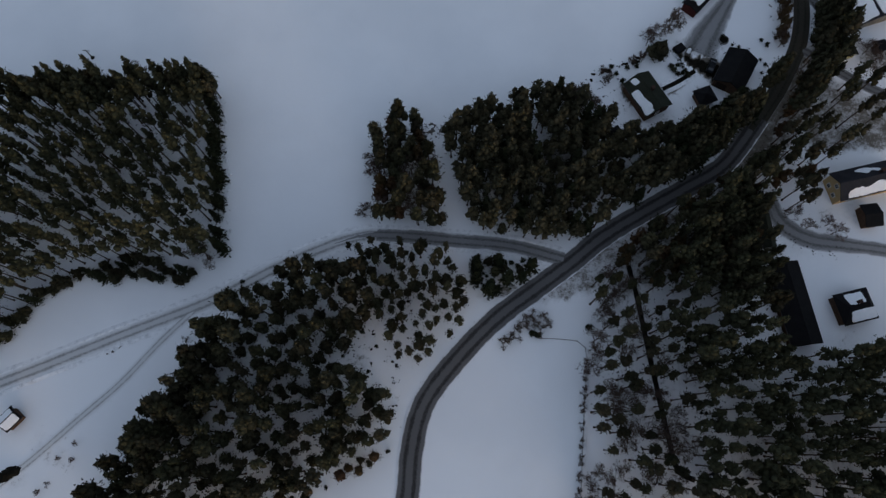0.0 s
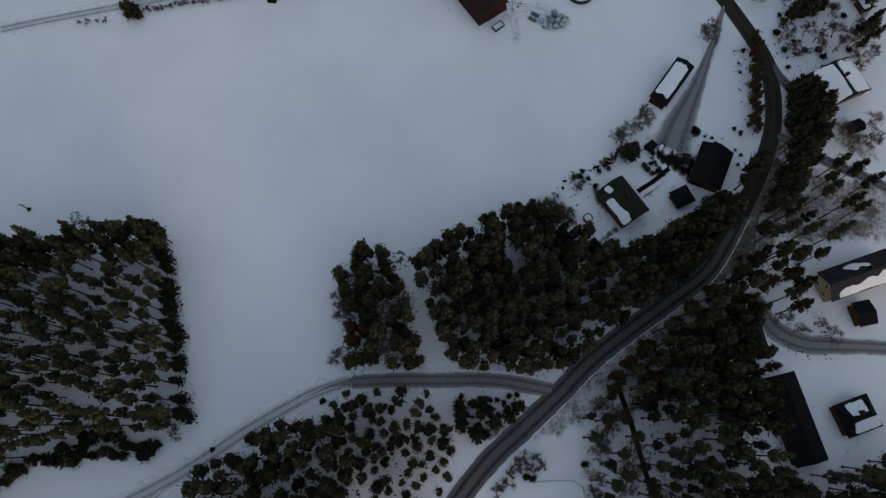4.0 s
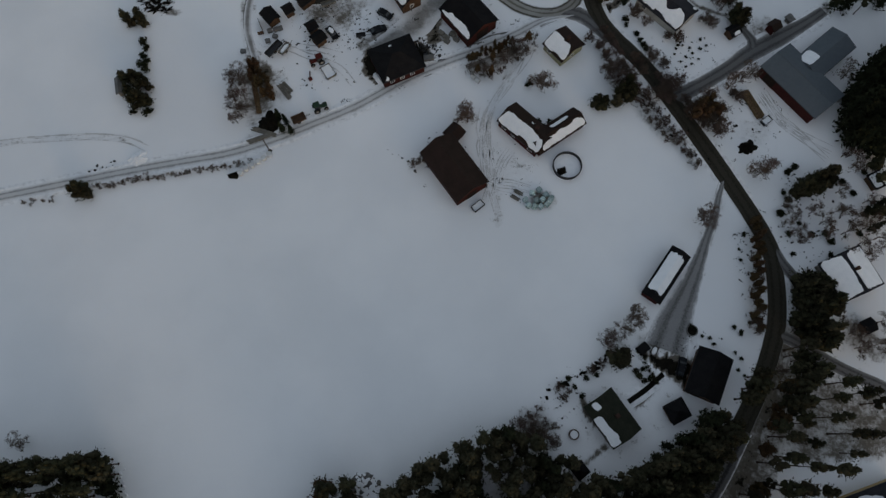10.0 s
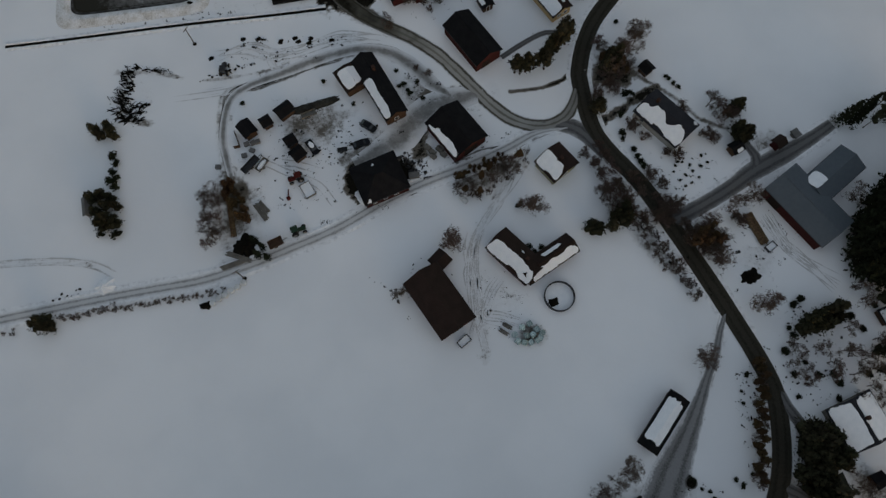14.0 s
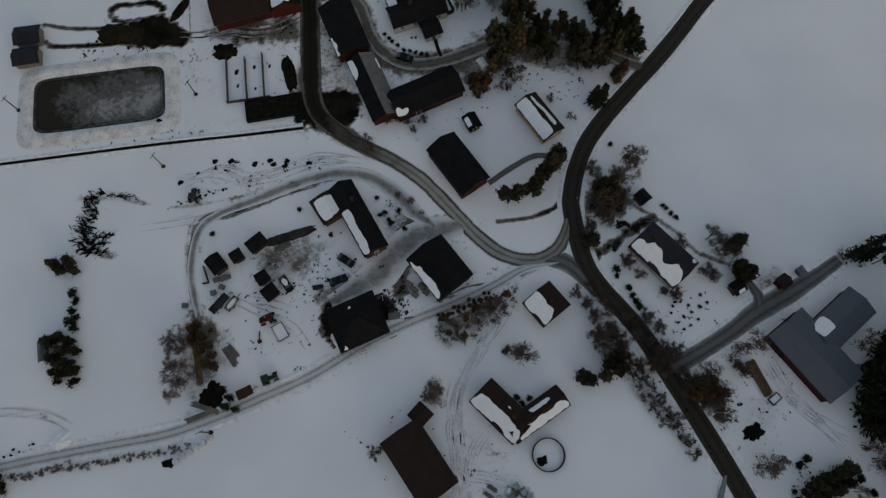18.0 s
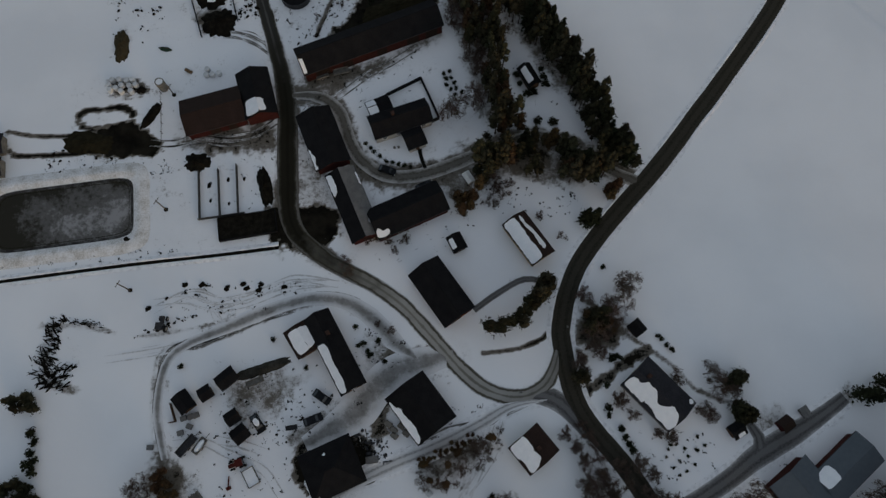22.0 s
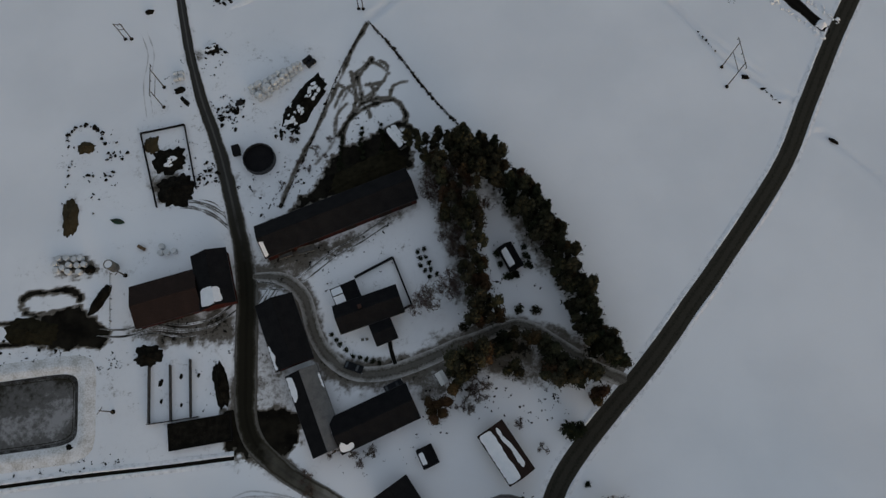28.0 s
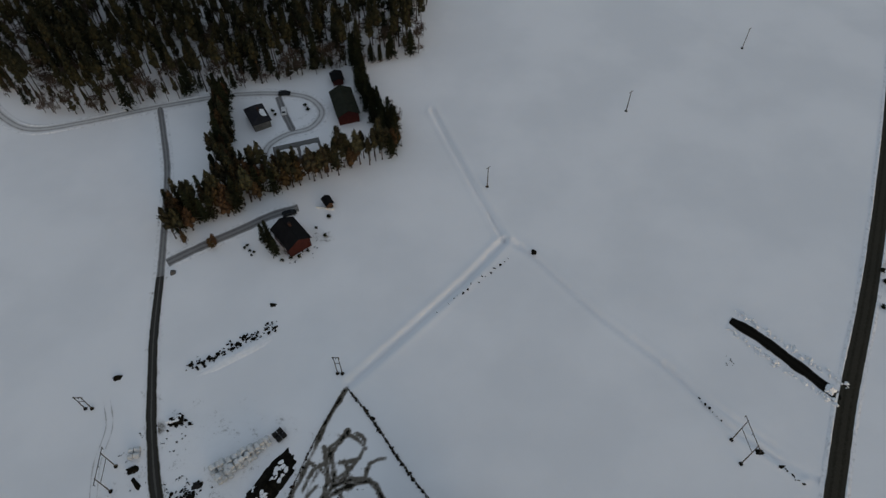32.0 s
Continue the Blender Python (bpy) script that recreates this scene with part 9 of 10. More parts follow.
plank_pile(27.3, 134.1, 2.2, 0.9, -35, GREY_WOOD, 'short stack of grey boards with snow', 4, 2)
box_frame('water_trough', 18.4, 132.3, 3.0, 1.7, 0.7, 38, DARK_METAL, SNOW, 'dark rectangular water trough filled with snow', 'trough', 0.45)
bale_row(-34.5, 144.7, 10.1, 34, 'white plastic-wrapped round bale beside the track', 'roadside bale row')
heap('brush_heap', -39.6, 142.0, 1.4, 0.9, 0.7, 10, SOIL, 'dark brush heap at the end of the bales', seed=8)
utility_pole(-31.2, 148.1, 7.0, 30, 1)
tractor(-19.3, 159.0, 20, TRACTOR_GREEN, 'green tractor parked on the farm track')
trailer(-24.3, 156.2, 25, 3.4, 2.0, BROWN_WOOD, 'brown tipping trailer by the track')
tractor(-39.0, 201.7, 85, DARK_METAL, 'dark tractor standing in the snow')
stone_row('mud_clods', [(-45.0, 199.4), (-42.4, 200.4), (-39.9, 201.1), (-36.0, 202.7), (-31.5, 203.8)], 0.6, 0.35, SOIL, 'dark clods along a muddy rut', seed=1)
heap('snow_heap', -4.6, 166.6, 2.6, 0.9, 0.5, -52, SNOW_BANK, 'low ridge of snow fallen off the barn roof', 'snow', seed=94)
car(-3.0, 185.3, -35, CAR_DARK, 'dark car parked in the machine yard', False)
car(-4.7, 180.7, 20, CAR_DARK, 'dark green car parked in the machine yard', False)
car(-16.5, 180.1, -55, CAR_DARK, 'old dark car with snow on its roof', True)
trailer(-9.2, 179.1, 8, 2.4, 1.0, DARK_METAL, 'small implement trailer in the snow')
heap('grass_heap', -16.3, 191.7, 6.5, 1.3, 0.8, 17, WET_STRAW, 'long dark heap of wet straw behind the sheds', seed=4)
trailer(-17.6, 188.9, 22, 3.8, 1.3, GREY_WOOD, 'grey wagon standing by the straw heap')
trailer(-31.2, 175.9, 50, 5.0, 1.7, DARK_METAL, 'long dark machinery trailer under frost')
trailer(-28.4, 175.8, 55, 3.6, 1.5, GREY_WOOD, 'grey trailer with snow on the bed', SNOW)
box_shape('pallet_box', -32.5, 181.5, 1.3, 1.1, 0.8, 20, FROST_ROOF, 'frosted crate standing in the yard', 'crate', 'yard crates')
box_shape('pallet_box', -31.0, 181.8, 1.3, 1.1, 0.8, 30, FROST_ROOF, 'frosted crate standing in the yard', 'crate', 'yard crates')
box_shape('pallet_box', -29.9, 182.1, 1.3, 1.1, 0.8, 20, FROST_ROOF, 'frosted crate standing in the yard', 'crate', 'yard crates')
box_shape('pallet_box', -31.1, 179.8, 1.3, 1.1, 0.8, -20, FROST_ROOF, 'frosted crate standing in the yard', 'crate', 'yard crates')
box_shape('pallet_box', -32.9, 178.5, 1.3, 1.1, 0.8, 15, FROST_ROOF, 'frosted crate standing in the yard', 'crate', 'yard crates')
box_shape('pallet_box', -39.0, 175.7, 1.3, 1.1, 0.8, 0, FROST_ROOF, 'frosted crate standing in the yard', 'crate', 'yard crates')
low_wall('board_fence', [(-35.6, 184.8), (-34.1, 180.9), (-35.5, 180.6)], 1.2, 0.12, BROWN_WOOD, 'short dark board fence beside a shed', 'fence')
tractor(-20.0, 172.1, 200, CAR_RED, 'small red loader tractor in the yard')
box_frame('flat_rack', -17.4, 169.3, 3.8, 2.6, 0.6, -60, GREY_WOOD, SNOW, 'low wooden rack filled with snow', 'rack', 0.4)
box_shape('red_implement', -21.8, 167.2, 0.9, 0.7, 0.9, 30, CAR_RED, 'small red machine part lying in snow', 'machine')
box_shape('red_drawbar', -22.0, 168.6, 0.25, 2.0, 0.35, 0, CAR_RED, 'red iron bar lying in the snow', 'machine')
plank_pile(-35.1, 162.6, 9.0, 1.2, -79, LOGS, 'long stack of pale sawn planks under trees', 5, 3)
plank_pile(-28.1, 164.0, 4.6, 1.2, -54, GREY_WOOD, 'weathered logs lying by the track', 4, 2)
plank_pile(-27.6, 165.2, 3.4, 1.2, -48, GREY_WOOD, 'weathered logs lying by the track', 4, 2)
plank_pile(-32.8, 153.2, 5.9, 1.2, -19, GREY_WOOD, 'weathered logs lying by the track', 4, 2)
plank_pile(-33.6, 151.7, 6.2, 1.2, 21, GREY_WOOD, 'weathered logs lying by the track', 4, 2)
heap('brush_heap', -31.5, 155.8, 3.0, 2.6, 1.0, 60, SOIL, 'dark brush heap between the trees', seed=14)
heap('soil_heap', -42.9, 205.7, 0.8, 0.6, 0.5, 40, SOIL, 'small dark heap of earth on the snow', seed=310)
heap('soil_heap', -31.3, 211.0, 0.8, 0.6, 0.5, 40, SOIL, 'small dark heap of earth on the snow', seed=400)
heap('soil_heap', -21.9, 211.0, 0.8, 0.6, 0.5, 20, SOIL, 'small dark heap of earth on the snow', seed=470)
heap('soil_heap', -17.9, 210.7, 0.8, 0.6, 0.5, 50, SOIL, 'small dark heap of earth on the snow', seed=500)
heap('soil_heap', -21.0, 209.9, 0.8, 0.6, 0.5, 26, SOIL, 'small dark heap of earth on the snow', seed=476)
heap('soil_heap', -25.5, 210.1, 0.8, 0.6, 0.5, 83, SOIL, 'small dark heap of earth on the snow', seed=443)
heap('soil_heap', -18.2, 209.5, 0.8, 0.6, 0.5, 47, SOIL, 'small dark heap of earth on the snow', seed=497)
heap('soil_heap', -12.5, 210.1, 0.8, 0.6, 0.5, 0, SOIL, 'small dark heap of earth on the snow', seed=540)
heap('soil_heap', -35.1, 211.0, 0.8, 0.6, 0.5, 12, SOIL, 'small dark heap of earth on the snow', seed=372)
stone_field('loose_stones', -24.4, 207.5, 17, 4, 5, 120, 0.28, SOIL, 'dark clods strewn over trampled snow', seed=2)
stone_field('brush_litter', -63.6, 196.4, 1.9, 7.2, -3, 230, 0.34, SOIL, 'dark branches strewn over the snow', seed=3, stretch=2.6, heading=2.7)
stone_field('brush_litter', -61.4, 190.6, 3.6, 2.4, 25, 110, 0.36, SOIL, 'dark branches beside the conifers', seed=5, stretch=2.4, heading=0.6)
stone_field('brush_litter', -57.6, 203.0, 7, 0.9, -8, 90, 0.26, SOIL, 'dark litter along a bulldozed edge', seed=4, stretch=2.2, heading=-0.2)
stone_field('yard_litter', -12.7, 183.2, 17, 9, 15, 110, 0.24, SOIL, 'bits of dark litter over the machine yard', seed=6)
stone_field('yard_litter', -24.8, 173.2, 12, 9, 0, 60, 0.2, SOIL, 'bits of dark litter over the yard snow', seed=16)
stone_field('yard_litter', -28.3, 246.4, 11, 3.5, 8, 50, 0.2, SOIL, 'mud clods in front of the cow shed', seed=7)
stone_field('yard_litter', 4.0, 264.4, 16, 3.0, 24, 50, 0.2, SOIL, 'mud clods in front of the long barn', seed=8)
stone_field('field_litter', -54.2, 286.5, 8, 12, 0, 70, 0.4, SOIL, 'dark clods scattered on the snow', seed=9)
stone_field('field_litter', -64.5, 243.1, 12, 2, 0, 60, 0.3, SOIL, 'dark tufts along the pond bank', seed=10)
stone_field('field_litter', 15.2, 144.1, 12, 10, 0, 50, 0.2, SOIL, 'small dark clods round the barn', seed=11)
stone_row('mud_clods', [(-3.2, 147.2), (3.0, 144.4), (3.9, 141.6)], 1.2, 0.4, STONE, 'stones at the barn corner', seed=12)
stone_row('mud_clods', [(-73.9, 144.3), (-71.3, 145.1), (-69.0, 145.6), (-69.0, 146.8)], 0.8, 0.45, SOIL, 'dark stones beside the farm track', seed=13)
heap('snow_heap', -62.8, 147.2, 2.4, 2.0, 0.9, 30, SNOW, 'heap of ploughed snow by the track', seed=3)
heap('snow_heap', 129.4, 324.2, 1.8, 1.4, 0.9, 30, SNOW, 'heap of ploughed snow at the road edge', seed=5)
box_shape('pallet_box', 7.9, 172.2, 2.6, 1.5, 0.9, 5, FROST_ROOF, 'grey crate beside the barn corner', 'crate', 'yard crates')
box_shape('pallet_box', 11.3, 179.4, 1.6, 1.2, 0.8, -40, GREY_WOOD, 'wooden crate beside the machine hall', 'crate', 'hall crates')
box_shape('pallet_box', 12.5, 178.1, 1.6, 1.2, 0.8, -40, GREY_WOOD, 'wooden crate beside the machine hall', 'crate', 'hall crates')
box_shape('pallet_box', 14.1, 178.9, 1.6, 1.2, 0.8, -40, GREY_WOOD, 'wooden crate beside the machine hall', 'crate', 'hall crates')
box_shape('pallet_box', 15.1, 177.4, 1.6, 1.2, 0.8, -40, GREY_WOOD, 'wooden crate beside the machine hall', 'crate', 'hall crates')
box_shape('pallet_box', 12.6, 177.0, 1.6, 1.2, 0.8, -40, GREY_WOOD, 'wooden crate beside the machine hall', 'crate', 'hall crates')
box_shape('pallet_box', 14.8, 179.3, 1.6, 1.2, 0.8, -40, GREY_WOOD, 'wooden crate beside the machine hall', 'crate', 'hall crates')
stone_field('machine_scrap', 7.8, 175.0, 5.0, 2.6, -40, 70, 0.4, DARK_METAL, 'dark machine scrap beside the barn', 'scrap', seed=20)
bale_stack(19.4, 165.8, 3.9, -45, 1, BALE_WRAP, 'white bale standing beside the drive', 'drive bales', False, 9)
plank_pile(87.4, 156.6, 7.8, 2.0, -68, LOGS, 'long stack of split firewood logs', 8, 4)
box_frame('log_cart', 90.1, 152.1, 2.6, 1.6, 0.8, 35, DARK_METAL, SNOW, 'dark frame cart with snow by the logs', 'cart', 0.5)
heap('soil_heap', 84.5, 145.3, 2.4, 1.7, 1.2, 20, SOIL, 'black heap of earth by the trees', seed=31)
stone_field('loose_stones', 85.6, 149.6, 8, 10, 0, 50, 0.22, SOIL, 'small dark clods on the yard snow', seed=32)
trailer(55.6, 97.0, 60, 2.2, 1.3, GREY_WOOD, 'small grey trailer with snow in the yard', SNOW)
car(61.2, 93.4, 70, CAR_DARK, 'dark car parked by the garage')
round_tank('hot_tub', 36.4, 79.9, 1.1, 0.9, BROWN_WOOD, SNOW, 'round wooden hot tub covered with snow', 'hot tub', level=0.75, sides=18)
round_tank('flower_ring', 64.8, 101.3, 1.3, 0.4, STONE, SOIL, 'ring of stones round a garden bed', 'garden bed', level=0.2, sides=12)
heap('snow_ridge', 53.2, 95.0, 0.6, 4.6, 0.6, 32, SNOW, 'curved ridge of shovelled snow by the yard', 'snow', seed=33)
for x, y in [(51.2, 92.9), (52.1, 91.7), (52.8, 90.6), (51.6, 91.9)]:
    plant('hedge', x, y, 0.6 + 0.2 * RNG.rand(), 'low hedge by the yard')
box_shape('tool_box', 53.2, 97.6, 2.6, 2.0, 1.4, 35, BLACK_ROOF, 'black tarred box store at the edge of the yard', 'box')
stone_row('hedge_stones', [(30.3, 87.5), (33.7, 90.2), (38.9, 92.2), (43.6, 94.9), (45.7, 97.1)], 0.9, 0.55, SOIL, 'dark stones along the garden edge', seed=33)
for x, y in [(82.0, 126.0), (82.5, 124.5), (83.0, 122.9), (81.3, 121.5), (81.8, 120.0), (82.3, 118.5), (80.6, 117.0), (81.1, 115.5), (81.6, 114.1), (79.9, 112.7), (80.4, 111.2), (80.9, 109.7), (79.2, 108.4), (79.7, 106.9), (80.2, 105.5), (78.5, 104.1), (79.0, 102.7), (79.5, 101.3)]:
    plant('rusty', x, y, 0.42 + 0.1 * RNG.rand(), 'small trees of the roadside row')
for x, y in [(83.9, 91.9), (85.8, 93.8), (82.4, 87.6), (84.7, 89.4), (86.6, 91.2), (80.6, 84.5), (82.6, 85.1), (72.1, 86.1), (74.0, 88.2), (75.6, 90.7)]:
    plant('pine', x, y, 0.75 + 0.2 * RNG.rand(), 'pines leaning to the road')
for x, y in [(29.1, 229.8), (30.3, 228.1), (28.5, 226.9), (30.9, 230.4)]:
    plant('rusty', x, y, 0.6 + 0.15 * RNG.rand(), 'brown trees behind the workshop')
for x, y in [(90.4, 110.7), (92.0, 108.8), (90.2, 106.5), (92.1, 105.3), (90.2, 103.0)]:
    plant('broad', x, y, 1.1 + 0.2 * RNG.rand(), 'dark pines by the bungalow')
for x, y in [(92.9, 138.5), (94.7, 139.7), (98.9, 122.7), (99.8, 120.8), (105.3, 135.4), (107.3, 132.7), (89.1, 128.1), (111.0, 137.9), (106.5, 122.5)]:
    plant('bush', x, y, 0.9 + 0.4 * RNG.rand(), 'dark bushes by the houses')
for x, y in [(57.1, 201.4), (58.5, 199.9), (56.2, 199.3), (59.2, 202.3), (87.1, 187.6), (85.6, 186.5), (53.2, 188.3)]:
    plant('broad', x, y, 0.75 + 0.2 * RNG.rand(), 'conifers by the bend')
for x, y in [(55.5, 206.4), (55.4, 197.9), (56.5, 195.1), (60.0, 197.8), (61.7, 200.6), (52.9, 192.4), (53.7, 190.4), (57.7, 193.7), (49.0, 176.6), (50.7, 174.0), (52.4, 171.4), (74.0, 187.9), (79.0, 181.1), (80.1, 179.8), (71.2, 175.4), (68.7, 176.1)]:
    plant('shrub', x, y, 0.8 + 0.4 * RNG.rand(), 'shrubs by the bend')
for x, y in [(55.9, 168.8), (56.9, 166.3), (58.0, 164.5), (58.9, 162.0), (60.6, 160.1), (64.3, 160.1), (66.3, 161.2), (65.4, 158.8), (67.2, 158.8), (71.2, 156.3), (72.2, 154.5), (73.2, 153.3), (74.2, 151.5), (70.8, 158.1), (73.0, 156.3), (75.1, 153.9), (82.7, 159.6), (83.8, 158.4)]:
    plant('shrub', x, y, 0.8 + 0.4 * RNG.rand(), 'roadside bushes')
low_wall('terrace_wall', [(10.5, 258.6), (19.2, 263.2), (23.6, 252.0), (20.7, 250.6)], 1.1, 0.35, BLACK_ROOF, 'low dark fence round the snowy terrace', 'fence')
car(10.9, 238.2, -20, CAR_DARK, 'dark car parked on the courtyard drive')
car(19.7, 234.0, 25, CAR_DARK, 'dark car parked beside the workshop')
box_shape('garden_chair', 12.6, 244.3, 0.6, 0.6, 0.5, 10, GREY_WOOD, 'garden seat standing in the snow', 'chair', 'garden seats')
box_shape('garden_chair', 13.6, 244.4, 0.6, 0.6, 0.5, 10, GREY_WOOD, 'garden seat standing in the snow', 'chair', 'garden seats')
stone_row('garden_stones', [(43.1, 255.8), (45.1, 257.7), (47.8, 258.6)], 0.7, 0.5, SOIL, 'dark stones along a path in the clearing', seed=34)
trailer(-5.5, 264.2, 20, 3.1, 1.6, GREY_WOOD, 'grey farm wagon parked along the barn')
trailer(-0.8, 265.3, 14, 4.0, 1.6, GREY_WOOD, 'grey farm wagon parked along the barn')
bale_pile(-55.0, 262.5, 4.2, 2.1, 0, 19, BALE_WRAP, 'white plastic-wrapped bale standing in a cluster', 'white bale cluster', seed=12)
heap('soil_heap', -50.7, 261.4, 1.3, 1.0, 0.7, 0, SOIL, 'dark heap at the edge of the bales', seed=35)
bale_pile(-33.3, 265.7, 1.9, 1.2, 0, 4, BALE_WRAP, 'white bale behind the cow shed', 'spare bales', seed=13)
box_shape('timber_spool', -39.3, 266.4, 2.0, 0.8, 0.7, -30, LOGS, 'orange-brown timber block on the snow', 'timber')
round_tank('small_silo', -45.1, 261.8, 1.1, 3.2, GREY_WOOD, SNOW, 'small round feed silo with a snowy top', 'silo', level=3.1, sides=18)
post_fence('pasture_fence', [(-45.6, 260.3), (-44.8, 254.4), (-43.9, 246.6)], 2.2, 1.2, 'thin dark pasture fence beside the cow shed')
boat(-45.9, 273.1, -12)
heap('soil_heap', -57.2, 274.3, 2.0, 5.0, 1.1, 8, MANURE, 'brown heap of earth in the snow field', seed=36)
heap('brush_heap', -56.1, 292.2, 2.2, 1.7, 0.9, 0, MANURE, 'brown heap inside a ring of stones', seed=37)
stone_row('stone_ring', [(-60.3, 292.3), (-60.8, 295.6), (-58.6, 297.9), (-55.1, 297.9), (-52.7, 295.5), (-51.8, 293.2)], 0.6, 0.55, SOIL, 'ring of dark stones in the snow', seed=38, spread=0.2)
low_wall('foundation_wall', [(-36.9, 276.4), (-43.0, 295.7), (-32.5, 298.0), (-28.0, 281.0)], 0.7, 0.2, BLACK_ROOF, 'low dark foundation wall round an earth plot', 'wall')
heap('soil_heap', -32.8, 280.7, 4.6, 4.2, 1.6, 0, SOIL, 'black heap of earth in the walled plot', seed=39, snow=0)
heap('soil_heap', -35.3, 288.5, 4.2, 3.6, 0.9, 10, SOIL, 'dark rough earth with snow in the walled plot', seed=40, snow=3)
heap('soil_heap', -40.1, 292.6, 2.0, 2.4, 0.8, 10, MANURE, 'brown earth in the corner of the plot', seed=41)
round_tank('slurry_tank', -13.2, 288.3, 3.9, 1.5, DARK_METAL, BLACK_ROOF, 'round dark-rimmed slurry tank with a black surface', 'tank', level=0.7, sides=18)
box_shape('pump_box', -19.0, 290.6, 1.8, 2.6, 1.5, 15, BLACK_ROOF, 'dark pump box beside the slurry tank', 'box')
bale_ridge(-10.2, 309.8, 14.6, 36, 4, 2, BALE_WRAP, 'white plastic-wrapped round bale in a long stack', 'long bale stack', 14)
bale_stack(-2.4, 315.1, 3.2, 46, 2, BLACK_PLASTIC, 'black plastic-wrapped bale at the end of the stack', 'black bales', False, 15)
heap('soil_heap', -3.2, 303.8, 8.6, 3.3, 1.6, 59, SOIL, 'long black heap of earth with snow patches', seed=42, snow=9)
stone_field('loose_stones', -7.5, 295.6, 3.5, 2.5, 0, 40, 0.5, SOIL, 'black clods at the foot of the heap', seed=43)
bale_stack(-35.1, 311.4, 4.0, 10, 2, BALE_WRAP, 'white bale beside the lane', 'lane bales', False, 16)
heap('soil_heap', -34.7, 307.7, 1.4, 1.0, 0.8, 20, SOIL, 'dark heap beside the lane', seed=44)
heap('soil_heap', -33.0, 304.5, 2.0, 0.6, 0.6, -45, SOIL, 'dark ridge of earth beside the lane', seed=45)
heap('soil_heap', -27.7, 319.3, 2.1, 1.3, 1.0, 10, SOIL, 'dark heap with snow by the lane', seed=46, snow=3)
stone_field('loose_stones', -27.1, 318.2, 3.2, 2.6, 0, 30, 0.45, SOIL, 'dark clods by the lane', seed=47)
stone_field('loose_stones', -22.5, 300.8, 3.6, 2.4, 30, 50, 0.5, SOIL, 'dark clods and stones by the lane', seed=48)
heap('soil_heap', -19.3, 304.0, 1.2, 0.9, 0.8, 10, BLACK_PLASTIC, 'black tarpaulin heap by the bales', seed=49)
heap('soil_heap', -44.9, 330.8, 1.2, 0.8, 0.8, 10, SOIL, 'small dark heap in the snow field', seed=50)
stone_field('loose_stones', -25.3, 284.6, 2.6, 3.6, 0, 40, 0.45, SOIL, 'dark stones beside the walled plot', seed=51)
portal_pole(102.0, 312.2, 102.5, 306.6, 11.0)
portal_pole(-38.7, 308.6, -38.2, 303.0, 8.5)
portal_pole(-50.2, 322.7, -48.6, 322.7, 6.5)
stone_row('mud_clods', [(111.4, 305.5), (113.2, 303.5), (115.0, 301.3)], 0.5, 0.5, SOIL, 'dark clods along a drain', seed=52)
heap('brush_heap', 107.4, 309.2, 1.0, 0.8, 0.6, 0, SOIL, 'small dark heap by the pylon', seed=53)
portal_pole(9.7, 330.9, 10.9, 330.8, 8.5)
utility_pole(50.3, 393.4, 8.5, 40)
utility_pole(99.4, 427.4, 8.5, 40)
utility_pole(149.0, 461.6, 8.5, 40)
utility_pole(-41.3, 229.4, 6.0, 60)
utility_pole(-47.4, 210.0, 6.5, 60)
utility_pole(-84.5, 225.9, 6.0, 60)
utility_pole(-42.4, 259.9, 4.0, 60)
post_fence('paddock_fence', [(36.0, 295.9), (28.0, 305.5), (19.4, 317.9), (12.3, 326.8)], 2.6, 1.1, 'dark post fence round the paddock')
post_fence('paddock_fence', [(11.7, 326.4), (5.2, 311.9), (-1.8, 291.0), (-7.5, 276.0)], 2.6, 1.0, 'thin post fence along the paddock')
post_fence('paddock_fence', [(36.0, 295.9), (32.1, 295.3), (27.9, 294.6)], 2.4, 1.1, 'short post fence behind the wood')
stone_row('fence_stones', [(35.6, 296.3), (28.0, 305.5), (19.4, 317.9), (12.7, 326.4)], 1.0, 0.3, SOIL, 'dark tufts along the fence', seed=54, spread=0.15)
heap('brush_heap', 62.1, 367.8, 0.7, 0.9, 0.8, 0, SOIL, 'dark stump in the snow field', seed=55)
ribbon('open_ditch', [(110.9, 344.2), (116.3, 339.4), (122.6, 332.0), (127.6, 326.0), (131.2, 321.6)], 3.3, TRAIL, 0.05, 'black open ditch in the snow', banks=0, category='ditch', widths=[0.7, 1.1, 0.95, 1.1, 0.95, 1.15, 0.9, 1.0, 0.8])
stone_row('ditch_lumps', [(109.2, 341.5), (114.1, 336.4), (120.4, 329.7), (129.4, 320.5)], 0.28, 0.5, SNOW, 'lumps of dug snow along a black ditch', 'snow', seed=89, spread=0.45)
stone_row('ditch_lumps', [(113.6, 346.6), (118.5, 341.3), (124.8, 334.3), (133.8, 324.8)], 0.28, 0.5, SNOW, 'lumps of dug snow along a black ditch', 'snow', seed=91, spread=0.45)
stone_row('earth_clods', [(-27.6, 333.1), (-21.9, 336.1), (-15.5, 340.4), (-7.8, 345.3)], 0.17, 0.45, SOIL, 'long row of dark clods on a snowed heap', seed=56, spread=0.8)
heap('snow_heap', -16.3, 336.7, 11.1, 1.8, 0.35, 31, SNOW, 'long low heap under snow', seed=57)
stone_row('drain_clods', [(34.7, 348.2), (41.7, 354.4), (48.1, 359.9), (54.4, 365.6)], 1.6, 0.4, SOIL, 'dark tufts along a drain', seed=58, spread=0.25)
